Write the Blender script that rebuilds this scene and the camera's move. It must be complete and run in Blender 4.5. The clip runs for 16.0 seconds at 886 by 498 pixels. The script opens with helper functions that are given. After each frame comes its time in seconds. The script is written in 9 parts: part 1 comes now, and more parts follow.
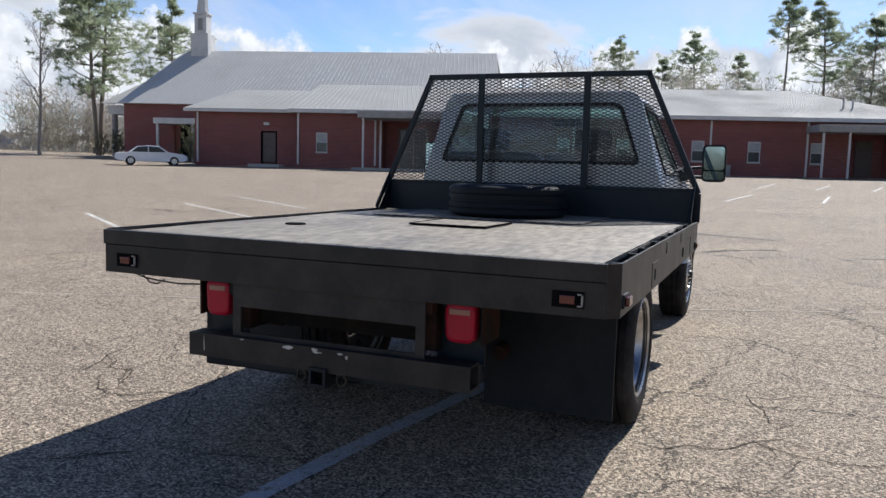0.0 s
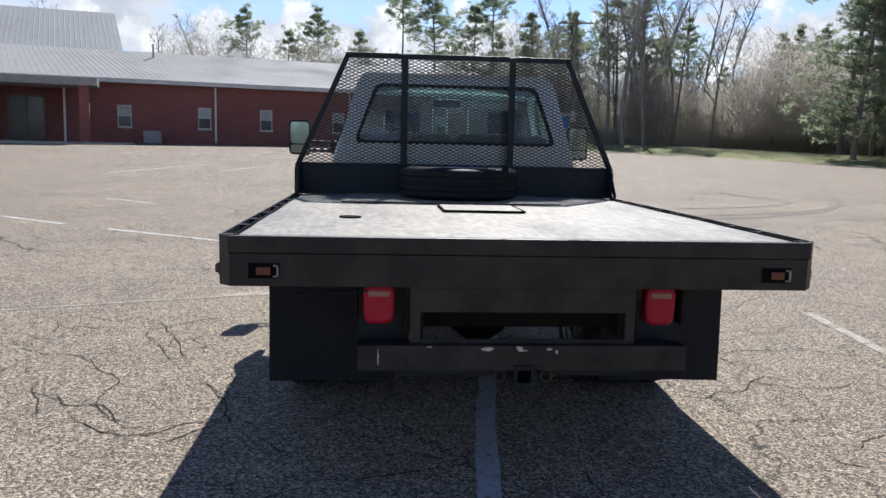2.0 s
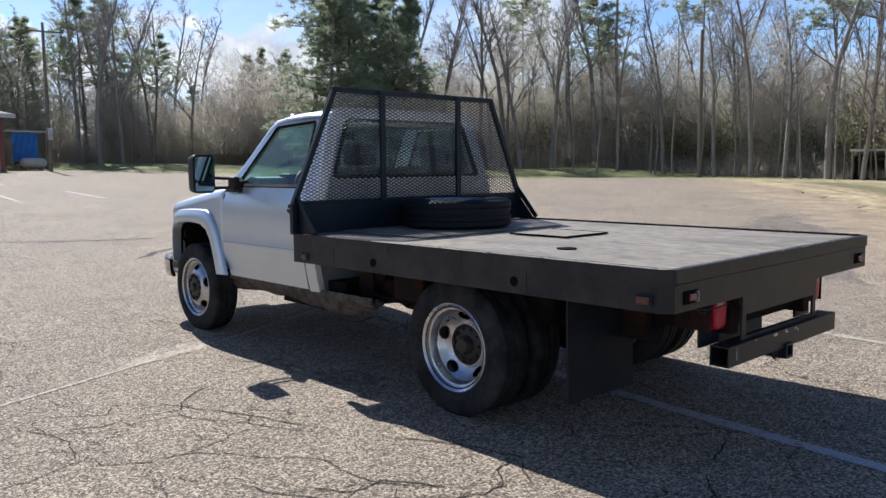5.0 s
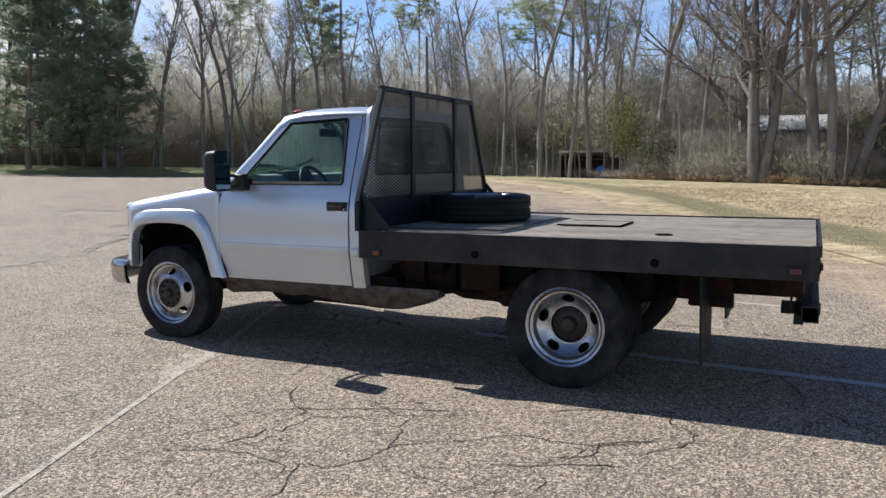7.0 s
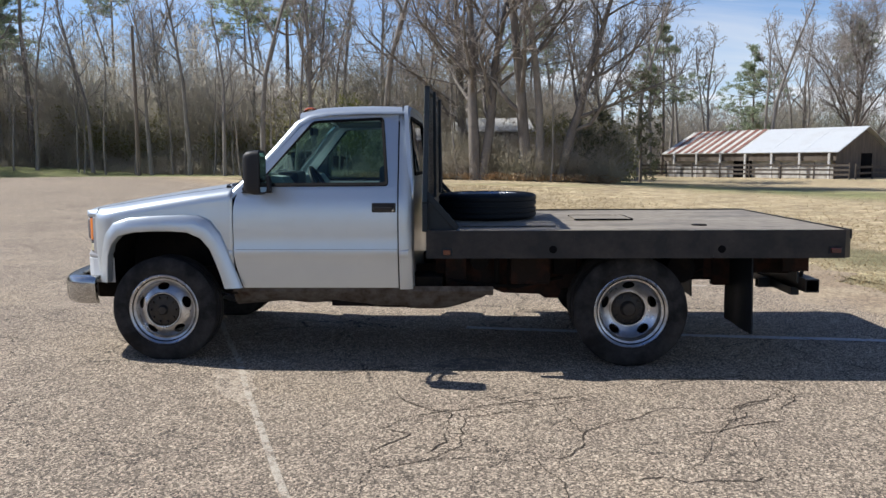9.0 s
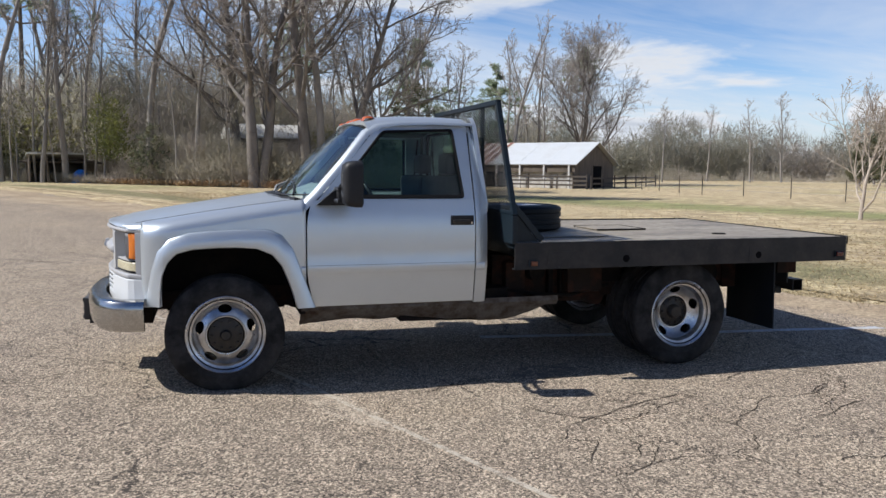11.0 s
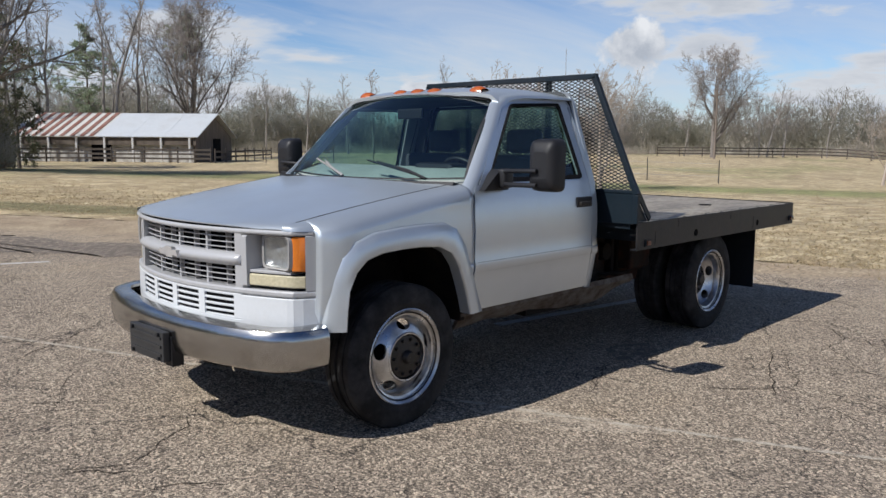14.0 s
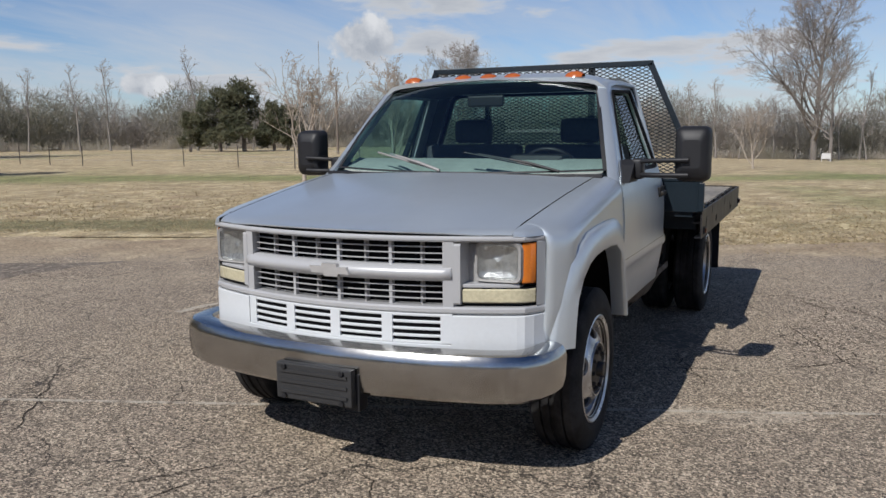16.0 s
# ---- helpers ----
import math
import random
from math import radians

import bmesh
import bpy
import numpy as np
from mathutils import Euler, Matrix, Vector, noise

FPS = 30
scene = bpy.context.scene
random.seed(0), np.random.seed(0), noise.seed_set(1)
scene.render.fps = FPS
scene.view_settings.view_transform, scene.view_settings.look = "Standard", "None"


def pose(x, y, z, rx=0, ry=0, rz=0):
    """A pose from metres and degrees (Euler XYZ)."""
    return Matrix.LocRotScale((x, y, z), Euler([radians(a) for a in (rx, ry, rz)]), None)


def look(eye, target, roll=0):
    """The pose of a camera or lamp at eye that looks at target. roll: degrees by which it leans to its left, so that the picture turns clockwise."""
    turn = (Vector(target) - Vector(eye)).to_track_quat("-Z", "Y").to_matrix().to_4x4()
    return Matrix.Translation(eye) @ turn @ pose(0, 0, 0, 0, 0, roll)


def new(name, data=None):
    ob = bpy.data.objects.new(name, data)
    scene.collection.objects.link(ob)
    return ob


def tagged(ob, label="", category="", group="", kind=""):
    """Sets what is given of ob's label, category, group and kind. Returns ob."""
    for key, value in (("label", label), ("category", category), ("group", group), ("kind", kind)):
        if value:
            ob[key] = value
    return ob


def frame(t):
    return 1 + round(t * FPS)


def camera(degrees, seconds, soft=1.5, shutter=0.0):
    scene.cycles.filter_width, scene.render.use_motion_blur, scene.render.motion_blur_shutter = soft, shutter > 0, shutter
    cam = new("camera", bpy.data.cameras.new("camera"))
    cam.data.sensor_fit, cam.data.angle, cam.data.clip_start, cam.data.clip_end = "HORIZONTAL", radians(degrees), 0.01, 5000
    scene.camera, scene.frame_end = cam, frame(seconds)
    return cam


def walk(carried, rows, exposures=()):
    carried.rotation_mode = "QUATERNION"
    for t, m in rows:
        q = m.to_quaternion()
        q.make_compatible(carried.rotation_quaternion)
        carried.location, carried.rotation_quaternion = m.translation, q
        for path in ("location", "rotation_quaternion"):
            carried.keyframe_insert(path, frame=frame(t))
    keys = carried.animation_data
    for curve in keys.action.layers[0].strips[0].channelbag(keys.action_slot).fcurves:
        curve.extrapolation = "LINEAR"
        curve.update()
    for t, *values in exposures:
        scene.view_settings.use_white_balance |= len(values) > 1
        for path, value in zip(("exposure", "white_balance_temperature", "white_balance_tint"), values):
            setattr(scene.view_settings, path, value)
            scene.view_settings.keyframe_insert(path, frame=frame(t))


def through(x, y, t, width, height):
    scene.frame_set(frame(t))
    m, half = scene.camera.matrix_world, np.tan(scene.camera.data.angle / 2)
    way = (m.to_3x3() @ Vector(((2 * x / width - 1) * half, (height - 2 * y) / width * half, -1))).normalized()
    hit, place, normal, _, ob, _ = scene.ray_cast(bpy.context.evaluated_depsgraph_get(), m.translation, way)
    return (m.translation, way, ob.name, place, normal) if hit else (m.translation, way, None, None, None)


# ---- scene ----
cam = camera(58.5, 16.0)
PATH = [
    (0, (-4.215, -1.678, 1.316), (-2.379, -0.911, 1.114), 1.5),
    (0.5, (-4.354, -1.106, 1.308), (-2.445, -0.55, 1.091), 1.2),
    (1, (-4.472, -0.537, 1.319), (-2.512, -0.216, 1.085), 1.1),
    (1.5, (-4.542, -0.006, 1.313), (-2.56, 0.073, 1.063), 1.2),
    (2, (-4.514, 0.587, 1.345), (-2.537, 0.422, 1.093), 1.3),
    (2.5, (-4.458, 1.179, 1.361), (-2.514, 0.779, 1.116), 1.1),
    (3, (-4.253, 1.797, 1.358), (-2.37, 1.164, 1.126), 0.7),
    (3.5, (-4.068, 2.398, 1.382), (-2.274, 1.542, 1.16), 0.3),
    (4, (-3.816, 3.008, 1.411), (-2.132, 1.951, 1.197), -0.1),
    (6.5, (-2.012, 5.647, 1.476), (-0.992, 3.94, 1.266), -0.4),
    (7, (-1.424, 5.952, 1.463), (-0.581, 4.151, 1.248), -0.3),
    (7.5, (-0.814, 6.245, 1.486), (-0.159, 4.368, 1.267), -0.3),
    (8, (-0.185, 6.422, 1.491), (0.278, 4.49, 1.268), -0.4),
    (8.5, (0.451, 6.586, 1.49), (0.725, 4.618, 1.265), -0.5),
    (9, (1.085, 6.697, 1.49), (1.176, 4.711, 1.267), -0.4),
    (11.5, (4.091, 6.192, 1.527), (3.375, 4.335, 1.323), 0.6),
    (12, (4.627, 5.875, 1.523), (3.758, 4.087, 1.304), 0.7),
    (12.5, (5.124, 5.414, 1.511), (4.099, 3.712, 1.277), 0.7),
    (13, (5.564, 4.981, 1.522), (4.391, 3.381, 1.273), 0.6),
    (13.5, (5.937, 4.466, 1.524), (4.627, 2.977, 1.266), 0.5),
    (14, (6.309, 3.98, 1.534), (4.876, 2.611, 1.27), 0.4),
    (14.5, (6.588, 3.456, 1.528), (5.045, 2.212, 1.261), 0.3),
    (15, (6.867, 2.924, 1.524), (5.225, 1.814, 1.256), 0.2),
    (15.5, (7.038, 2.406, 1.521), (5.313, 1.431, 1.246), 0.1),
    (16, (7.139, 1.883, 1.515), (5.346, 1.043, 1.235), -0.4),
]
walk(cam, [(t, look(eye, target, roll)) for t, eye, target, roll in PATH], ((0, 0.05, 6170, 10), (4, 0.13, 6060, 10), (7, 0.13, 6180, 10), (9, 0.11, 6280, 10), (12.5, -0.05, 6270, 10), (14, -0.23, 6260, 10), (16, -0.42, 6300, 10)))

# ---- light ----
SUN = Vector((1.37, -0.29, 1.39)).normalized()
sun_data = bpy.data.lights.new("sun", "SUN")
sun_data.energy, sun_data.angle, sun_data.color = 5.75, radians(0.5), (1.0, 0.962, 0.905)
sun = new("sun", sun_data)
sun.matrix_world = look(SUN * 60, (0, 0, 0))

world = bpy.data.worlds.new("sky")
scene.world = world
world.use_nodes = True
wt = world.node_tree
wt.nodes.clear()


def wnode(kind, **sets):
    n = wt.nodes.new(kind)
    for k, v in sets.items():
        n.inputs[k].default_value = v
    return n


sky = wt.nodes.new("ShaderNodeTexSky")
sky.sky_type = "NISHITA"
sky.sun_disc = False
sky.sun_elevation = math.asin(SUN.z)
sky.sun_rotation = math.atan2(SUN.x, SUN.y)
sky.air_density, sky.dust_density, sky.ozone_density = 1.0, 0.5, 3.0
wcoord = wt.nodes.new("ShaderNodeTexCoord")
wsep = wt.nodes.new("ShaderNodeSeparateXYZ")
wt.links.new(wcoord.outputs["Generated"], wsep.inputs[0])


def wmath(op, a, b, clamp=False):
    n = wt.nodes.new("ShaderNodeMath")
    n.operation, n.use_clamp = op, clamp
    for i, v in enumerate((a, b)):
        if isinstance(v, (int, float)):
            n.inputs[i].default_value = v
        else:
            wt.links.new(v, n.inputs[i])
    return n.outputs[0]


# cloud deck: the view direction is projected on a flat layer overhead
up = wmath("ADD", wmath("MAXIMUM", wsep.outputs[2], 0.0), 0.16)
wcomb = wt.nodes.new("ShaderNodeCombineXYZ")
wt.links.new(wmath("DIVIDE", wsep.outputs[0], up), wcomb.inputs[0])
wt.links.new(wmath("DIVIDE", wsep.outputs[1], up), wcomb.inputs[1])
wcomb.inputs[2].default_value = 3.7
cloud = wnode("ShaderNodeTexNoise", Scale=1.1, Detail=7.0, Roughness=0.56, Distortion=0.25)
wt.links.new(wcomb.outputs[0], cloud.inputs["Vector"])
wisp_map = wnode("ShaderNodeMapping", Scale=(0.5, 1.5, 1.0), Rotation=(0, 0, 0.6))
wt.links.new(wcomb.outputs[0], wisp_map.inputs[0])
wisp = wnode("ShaderNodeTexNoise", Scale=0.9, Detail=8.0, Roughness=0.62, Distortion=0.8)
wt.links.new(wisp_map.outputs[0], wisp.inputs["Vector"])
# more cloud low on the horizon
low = wmath("MULTIPLY", wmath("SUBTRACT", 0.45, wsep.outputs[2], True), 0.30)
mask = wt.nodes.new("ShaderNodeValToRGB")
mask.color_ramp.elements[0].position, mask.color_ramp.elements[1].position = 0.60, 0.70
wt.links.new(wmath("ADD", cloud.outputs[0], low), mask.inputs[0])
thin = wt.nodes.new("ShaderNodeValToRGB")
thin.color_ramp.elements[0].position, thin.color_ramp.elements[1].position = 0.36, 0.72
thin.color_ramp.elements[1].color = (0.85, 0.85, 0.85, 1)
wt.links.new(wisp.outputs[0], thin.inputs[0])
cover = wmath("MAXIMUM", mask.outputs[0], wmath("MULTIPLY", thin.outputs[0], wmath("MULTIPLY", wmath("SUBTRACT", 0.55, wsep.outputs[2], True), 2.0)), True)
# single heaped clouds that stand over the far field: a direction, its half width and height
puffs = []
for way, wide, tall in (((-0.857, -0.502, 0.115), 0.060, 0.042), ((-0.700, -0.712, 0.062), 0.035, 0.020), ((0.72, 0.70, 0.10), 0.34, 0.085), ((0.97, 0.0, 0.105), 0.55, 0.075), ((0.84, -0.54, 0.12), 0.22, 0.07)):
    diff = wt.nodes.new("ShaderNodeVectorMath")
    diff.operation = "SUBTRACT"
    wt.links.new(wcoord.outputs["Generated"], diff.inputs[0])
    diff.inputs[1].default_value = Vector(way).normalized()
    scaled = wt.nodes.new("ShaderNodeVectorMath")
    scaled.operation = "MULTIPLY"
    wt.links.new(diff.outputs[0], scaled.inputs[0])
    scaled.inputs[1].default_value = (1 / wide, 1 / wide, 1 / tall)
    far_off = wt.nodes.new("ShaderNodeVectorMath")
    far_off.operation = "LENGTH"
    wt.links.new(scaled.outputs[0], far_off.inputs[0])
    puffs.append(wmath("SUBTRACT", 1.0, far_off.outputs["Value"]))
billow = wnode("ShaderNodeTexNoise", Scale=22.0, Detail=5.0, Roughness=0.55)
wt.links.new(wcoord.outputs["Generated"], billow.inputs["Vector"])
heap = puffs[0]
for puff in puffs[1:]:
    heap = wmath("MAXIMUM", heap, puff)
heap = wmath("ADD", heap, wmath("MULTIPLY", wmath("SUBTRACT", billow.outputs[0], 0.5), 1.7))
heap_mask = wt.nodes.new("ShaderNodeValToRGB")
heap_mask.color_ramp.elements[0].position, heap_mask.color_ramp.elements[1].position = 0.22, 0.42
wt.links.new(heap, heap_mask.inputs[0])
# grey undersides where the cloud is thick
shade = wt.nodes.new("ShaderNodeValToRGB")
shade.color_ramp.elements[0].position, shade.color_ramp.elements[1].position = 0.58, 0.74
shade.color_ramp.elements[0].color = (12.0, 12.3, 12.8, 1)
shade.color_ramp.elements[1].color = (7.5, 8.2, 9.4, 1)
wt.links.new(cloud.outputs[0], shade.inputs[0])
wmix = wt.nodes.new("ShaderNodeMix")
wmix.data_type = "RGBA"
wt.links.new(cover, wmix.inputs[0])
deep = wt.nodes.new("ShaderNodeMix")
deep.data_type, deep.blend_type = "RGBA", "MULTIPLY"
deep.inputs[0].default_value = 1.0
height_tint = wt.nodes.new("ShaderNodeValToRGB")
height_tint.color_ramp.elements[0].position, height_tint.color_ramp.elements[1].position = 0.05, 0.6
height_tint.color_ramp.elements[0].color = (1.75, 1.93, 2.28, 1)
height_tint.color_ramp.elements[1].color = (0.68, 0.85, 1.16, 1)
wt.links.new(wsep.outputs[2], height_tint.inputs[0])
wt.links.new(height_tint.outputs[0], deep.inputs[7])
wt.links.new(sky.outputs[0], deep.inputs[6])
wt.links.new(deep.outputs[2], wmix.inputs[6])
wt.links.new(shade.outputs[0], wmix.inputs[7])
white = wt.nodes.new("ShaderNodeMix")
white.data_type = "RGBA"
wt.links.new(heap_mask.outputs[0], white.inputs[0])
wt.links.new(wmix.outputs[2], white.inputs[6])
puff_shade = wt.nodes.new("ShaderNodeValToRGB")
puff_shade.color_ramp.elements[0].position, puff_shade.color_ramp.elements[1].position = 0.35, 0.62
puff_shade.color_ramp.elements[0].color = (8.2, 8.8, 9.8, 1)
puff_shade.color_ramp.elements[1].color = (15.0, 15.1, 15.3, 1)
wt.links.new(billow.outputs[0], puff_shade.inputs[0])
wt.links.new(puff_shade.outputs[0], white.inputs[7])
wback = wnode("ShaderNodeBackground", Strength=0.064)
wt.links.new(white.outputs[2], wback.inputs[0])
wout = wt.nodes.new("ShaderNodeOutputWorld")
wt.links.new(wback.outputs[0], wout.inputs[0])


# ---- materials ----
def ramp(nt, fac, stops):
    n = nt.nodes.new("ShaderNodeValToRGB")
    e = n.color_ramp.elements
    while len(e) < len(stops):
        e.new(0.5)
    for el, (p, c) in zip(e, stops):
        el.position = p
        el.color = (*c, 1) if isinstance(c, tuple) else (c, c, c, 1)
    nt.links.new(fac, n.inputs[0])
    return n.outputs[0]


def tex(nt, vec, scale, detail=4.0, rough=0.55, kind="ShaderNodeTexNoise", stretch=None):
    if stretch:
        m = nt.nodes.new("ShaderNodeMapping")
        m.inputs["Scale"].default_value = stretch
        nt.links.new(vec, m.inputs[0])
        vec = m.outputs[0]
    n = nt.nodes.new(kind)
    n.inputs["Scale"].default_value = scale
    if kind == "ShaderNodeTexNoise":
        n.inputs["Detail"].default_value, n.inputs["Roughness"].default_value = detail, rough
    nt.links.new(vec, n.inputs["Vector"])
    return n


def mixc(nt, fac, a, b, mode="MIX"):
    n = nt.nodes.new("ShaderNodeMix")
    n.data_type, n.blend_type = "RGBA", mode
    for slot, v in ((0, fac), (6, a), (7, b)):
        if isinstance(v, (int, float)):
            n.inputs[slot].default_value = v
        elif isinstance(v, tuple):
            n.inputs[slot].default_value = (*v, 1)
        else:
            nt.links.new(v, n.inputs[slot])
    return n.outputs[2]


def maths(nt, op, a, b=0.0, clamp=False):
    n = nt.nodes.new("ShaderNodeMath")
    n.operation, n.use_clamp = op, clamp
    for i, v in enumerate((a, b)):
        if isinstance(v, (int, float)):
            n.inputs[i].default_value = v
        else:
            nt.links.new(v, n.inputs[i])
    return n.outputs[0]


def shell(name):
    m = bpy.data.materials.new(name)
    m.use_nodes = True
    nt = m.node_tree
    bsdf = nt.nodes["Principled BSDF"]
    co = nt.nodes.new("ShaderNodeTexCoord")
    return m, nt, bsdf, co.outputs["Object"]


def bumped(nt, bsdf, height, strength, dist):
    b = nt.nodes.new("ShaderNodeBump")
    b.inputs["Strength"].default_value, b.inputs["Distance"].default_value = strength, dist
    nt.links.new(height, b.inputs["Height"])
    nt.links.new(b.outputs[0], bsdf.inputs["Normal"])


def mat(name, base, rough=0.6, metal=0.0, other=None, scale=3.0, fine=60.0, bump=0.15, dist=0.004, coat=0.0, spread=0.12, wear=0.5, stretch=None, each=False, spec=0.5):
    """A surface with two scales of colour change, uneven gloss and fine relief. other: the second colour, of stains or wear."""
    m, nt, bsdf, co = shell(name)
    other = other or tuple(c * 0.7 for c in base)
    big = tex(nt, co, scale, 5.0, 0.6, stretch=stretch).outputs[0]
    small = tex(nt, co, fine, 3.0, 0.6, stretch=stretch).outputs[0]
    col = mixc(nt, ramp(nt, big, ((wear - 0.06, 0.0), (wear + 0.28, 1.0))), base, other)
    col = mixc(nt, spread * 2, col, ramp(nt, small, ((0.25, 0.25), (0.75, 0.95))), "OVERLAY")
    if each:
        info = nt.nodes.new("ShaderNodeObjectInfo")
        col = mixc(nt, 0.5, col, ramp(nt, info.outputs["Random"], ((0.0, 0.3), (1.0, 0.7))), "OVERLAY")
    nt.links.new(col, bsdf.inputs["Base Color"])
    nt.links.new(ramp(nt, big, ((0.3, min(1.0, rough * 0.85)), (0.75, min(1.0, rough * 1.2)))), bsdf.inputs["Roughness"])
    bsdf.inputs["Metallic"].default_value = metal
    bsdf.inputs["Specular IOR Level"].default_value = spec
    bsdf.inputs["Coat Weight"].default_value = coat
    bsdf.inputs["Coat Roughness"].default_value = 0.08
    if bump:
        bumped(nt, bsdf, small, bump, dist)
    return m


def glass_mat(name, tint, gloss=0.0):
    m = bpy.data.materials.new(name)
    m.use_nodes = True
    nt = m.node_tree
    nt.nodes.remove(nt.nodes["Principled BSDF"])
    clear = nt.nodes.new("ShaderNodeBsdfTransparent")
    clear.inputs[0].default_value = (*tint, 1)
    shine = nt.nodes.new("ShaderNodeBsdfGlossy")
    shine.inputs["Roughness"].default_value = 0.02
    facing = nt.nodes.new("ShaderNodeLayerWeight")
    edge_on = maths(nt, "MULTIPLY_ADD", maths(nt, "POWER", facing.outputs["Facing"], 4.0), 0.85)
    edge_on.node.inputs[2].default_value = 0.05
    mx = nt.nodes.new("ShaderNodeMixShader")
    nt.links.new(maths(nt, "ADD", edge_on, gloss, True), mx.inputs[0])
    nt.links.new(clear.outputs[0], mx.inputs[1])
    nt.links.new(shine.outputs[0], mx.inputs[2])
    nt.links.new(mx.outputs[0], nt.nodes["Material Output"].inputs[0])
    return m


def leaf_mat(name, base, other, scale=0.8, through=0.4):
    """Thin leaves or needles: light also comes through them."""
    m, nt, bsdf, co = shell(name)
    col = mixc(nt, ramp(nt, tex(nt, co, scale, 4.0, 0.6).outputs[0], ((0.35, 0.0), (0.65, 1.0))), base, other)
    nt.links.new(col, bsdf.inputs["Base Color"])
    bsdf.inputs["Roughness"].default_value = 0.7
    glow = nt.nodes.new("ShaderNodeBsdfTranslucent")
    nt.links.new(col, glow.inputs[0])
    mx = nt.nodes.new("ShaderNodeMixShader")
    mx.inputs[0].default_value = through
    nt.links.new(bsdf.outputs[0], mx.inputs[1])
    nt.links.new(glow.outputs[0], mx.inputs[2])
    nt.links.new(mx.outputs[0], nt.nodes["Material Output"].inputs[0])
    return m


def asphalt_nodes(nt, co):
    """Colour and height of old, pale asphalt with showing stones, stains and cracks."""
    stones = tex(nt, co, 95.0, kind="ShaderNodeTexVoronoi")
    grit = tex(nt, co, 130.0, 3.0, 0.7).outputs[0]
    patch = tex(nt, co, 0.45, 6.0, 0.62).outputs[0]
    mid = tex(nt, co, 3.2, 5.0, 0.6).outputs[0]
    col = ramp(nt, stones.outputs["Color"], ((0.1, (0.070, 0.058, 0.047)), (0.5, (0.250, 0.204, 0.155)), (0.9, (0.66, 0.545, 0.415))))
    col = mixc(nt, 0.75, col, ramp(nt, grit, ((0.32, 0.12), (0.68, 0.88))), "OVERLAY")
    col = mixc(nt, 0.5, col, ramp(nt, patch, ((0.3, (0.34, 0.34, 0.35)), (0.55, (0.51, 0.50, 0.485)), (0.75, (0.62, 0.575, 0.50)))), "OVERLAY")
    col = mixc(nt, 0.45, col, ramp(nt, mid, ((0.3, 0.36), (0.7, 0.62))), "OVERLAY")
    # cracks: cell borders, bent by noise, of two sizes
    bend = nt.nodes.new("ShaderNodeTexNoise")
    bend.inputs["Scale"].default_value, bend.inputs["Detail"].default_value = 1.6, 6.0
    bend.inputs["Roughness"].default_value = 0.68
    nt.links.new(co, bend.inputs["Vector"])
    lines = []
    for scale, width, push in ((0.55, 0.007, 0.75), (1.25, 0.005, 0.5)):
        add = nt.nodes.new("ShaderNodeVectorMath")
        add.operation = "MULTIPLY_ADD"
        nt.links.new(bend.outputs["Color"], add.inputs[0])
        add.inputs[1].default_value = (push, push, 0)
        nt.links.new(co, add.inputs[2])
        v = nt.nodes.new("ShaderNodeTexVoronoi")
        v.feature = "DISTANCE_TO_EDGE"
        v.inputs["Scale"].default_value = scale
        nt.links.new(add.outputs[0], v.inputs["Vector"])
        gate = tex(nt, co, 0.35 if scale < 1 else 0.6, 3.0).outputs[0]
        w = maths(nt, "MULTIPLY", ramp(nt, gate, ((0.44 if scale < 1 else 0.50, 0.0), (0.60 if scale < 1 else 0.66, 1.0))), width * scale * 1.3)
        w = maths(nt, "MULTIPLY", w, ramp(nt, grit, ((0.3, 0.4), (0.7, 1.5))))
        lines.append(maths(nt, "LESS_THAN", v.outputs["Distance"], w))
    crack = maths(nt, "MAXIMUM", lines[0], lines[1])
    col = mixc(nt, maths(nt, "MULTIPLY", crack, 0.85), col, (0.035, 0.03, 0.026))
    height = maths(nt, "SUBTRACT", maths(nt, "ADD", maths(nt, "MULTIPLY", stones.outputs["Distance"], -0.5), grit), crack)
    return col, height, mid, grit


def asphalt_mat():
    m, nt, bsdf, co = shell("asphalt")
    col, height, mid, grit = asphalt_nodes(nt, co)
    nt.links.new(col, bsdf.inputs["Base Color"])
    nt.links.new(ramp(nt, mid, ((0.3, 0.72), (0.7, 0.92))), bsdf.inputs["Roughness"])
    bsdf.inputs["Specular IOR Level"].default_value = 0.22
    bumped(nt, bsdf, height, 0.9, 0.006)
    return m


def line_mat(name, paint, keep):
    """Worn road paint with the asphalt showing through. keep: how much of it is left."""
    m, nt, bsdf, co = shell(name)
    col, height, mid, grit = asphalt_nodes(nt, co)
    worn = tex(nt, co, 9.0, 6.0, 0.75).outputs[0]
    fac = ramp(nt, worn, ((0.24 + keep * 0.35, 1.0), (0.38 + keep * 0.35, 0.0)))
    fac = maths(nt, "MULTIPLY", fac, ramp(nt, grit, ((0.36, 0.35), (0.55, 1.0))))
    nt.links.new(mixc(nt, fac, col, paint), bsdf.inputs["Base Color"])
    bsdf.inputs["Roughness"].default_value = 0.8
    bumped(nt, bsdf, height, 0.7, 0.005)
    return m


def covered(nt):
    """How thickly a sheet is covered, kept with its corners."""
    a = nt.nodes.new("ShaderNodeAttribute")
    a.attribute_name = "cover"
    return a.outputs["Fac"]


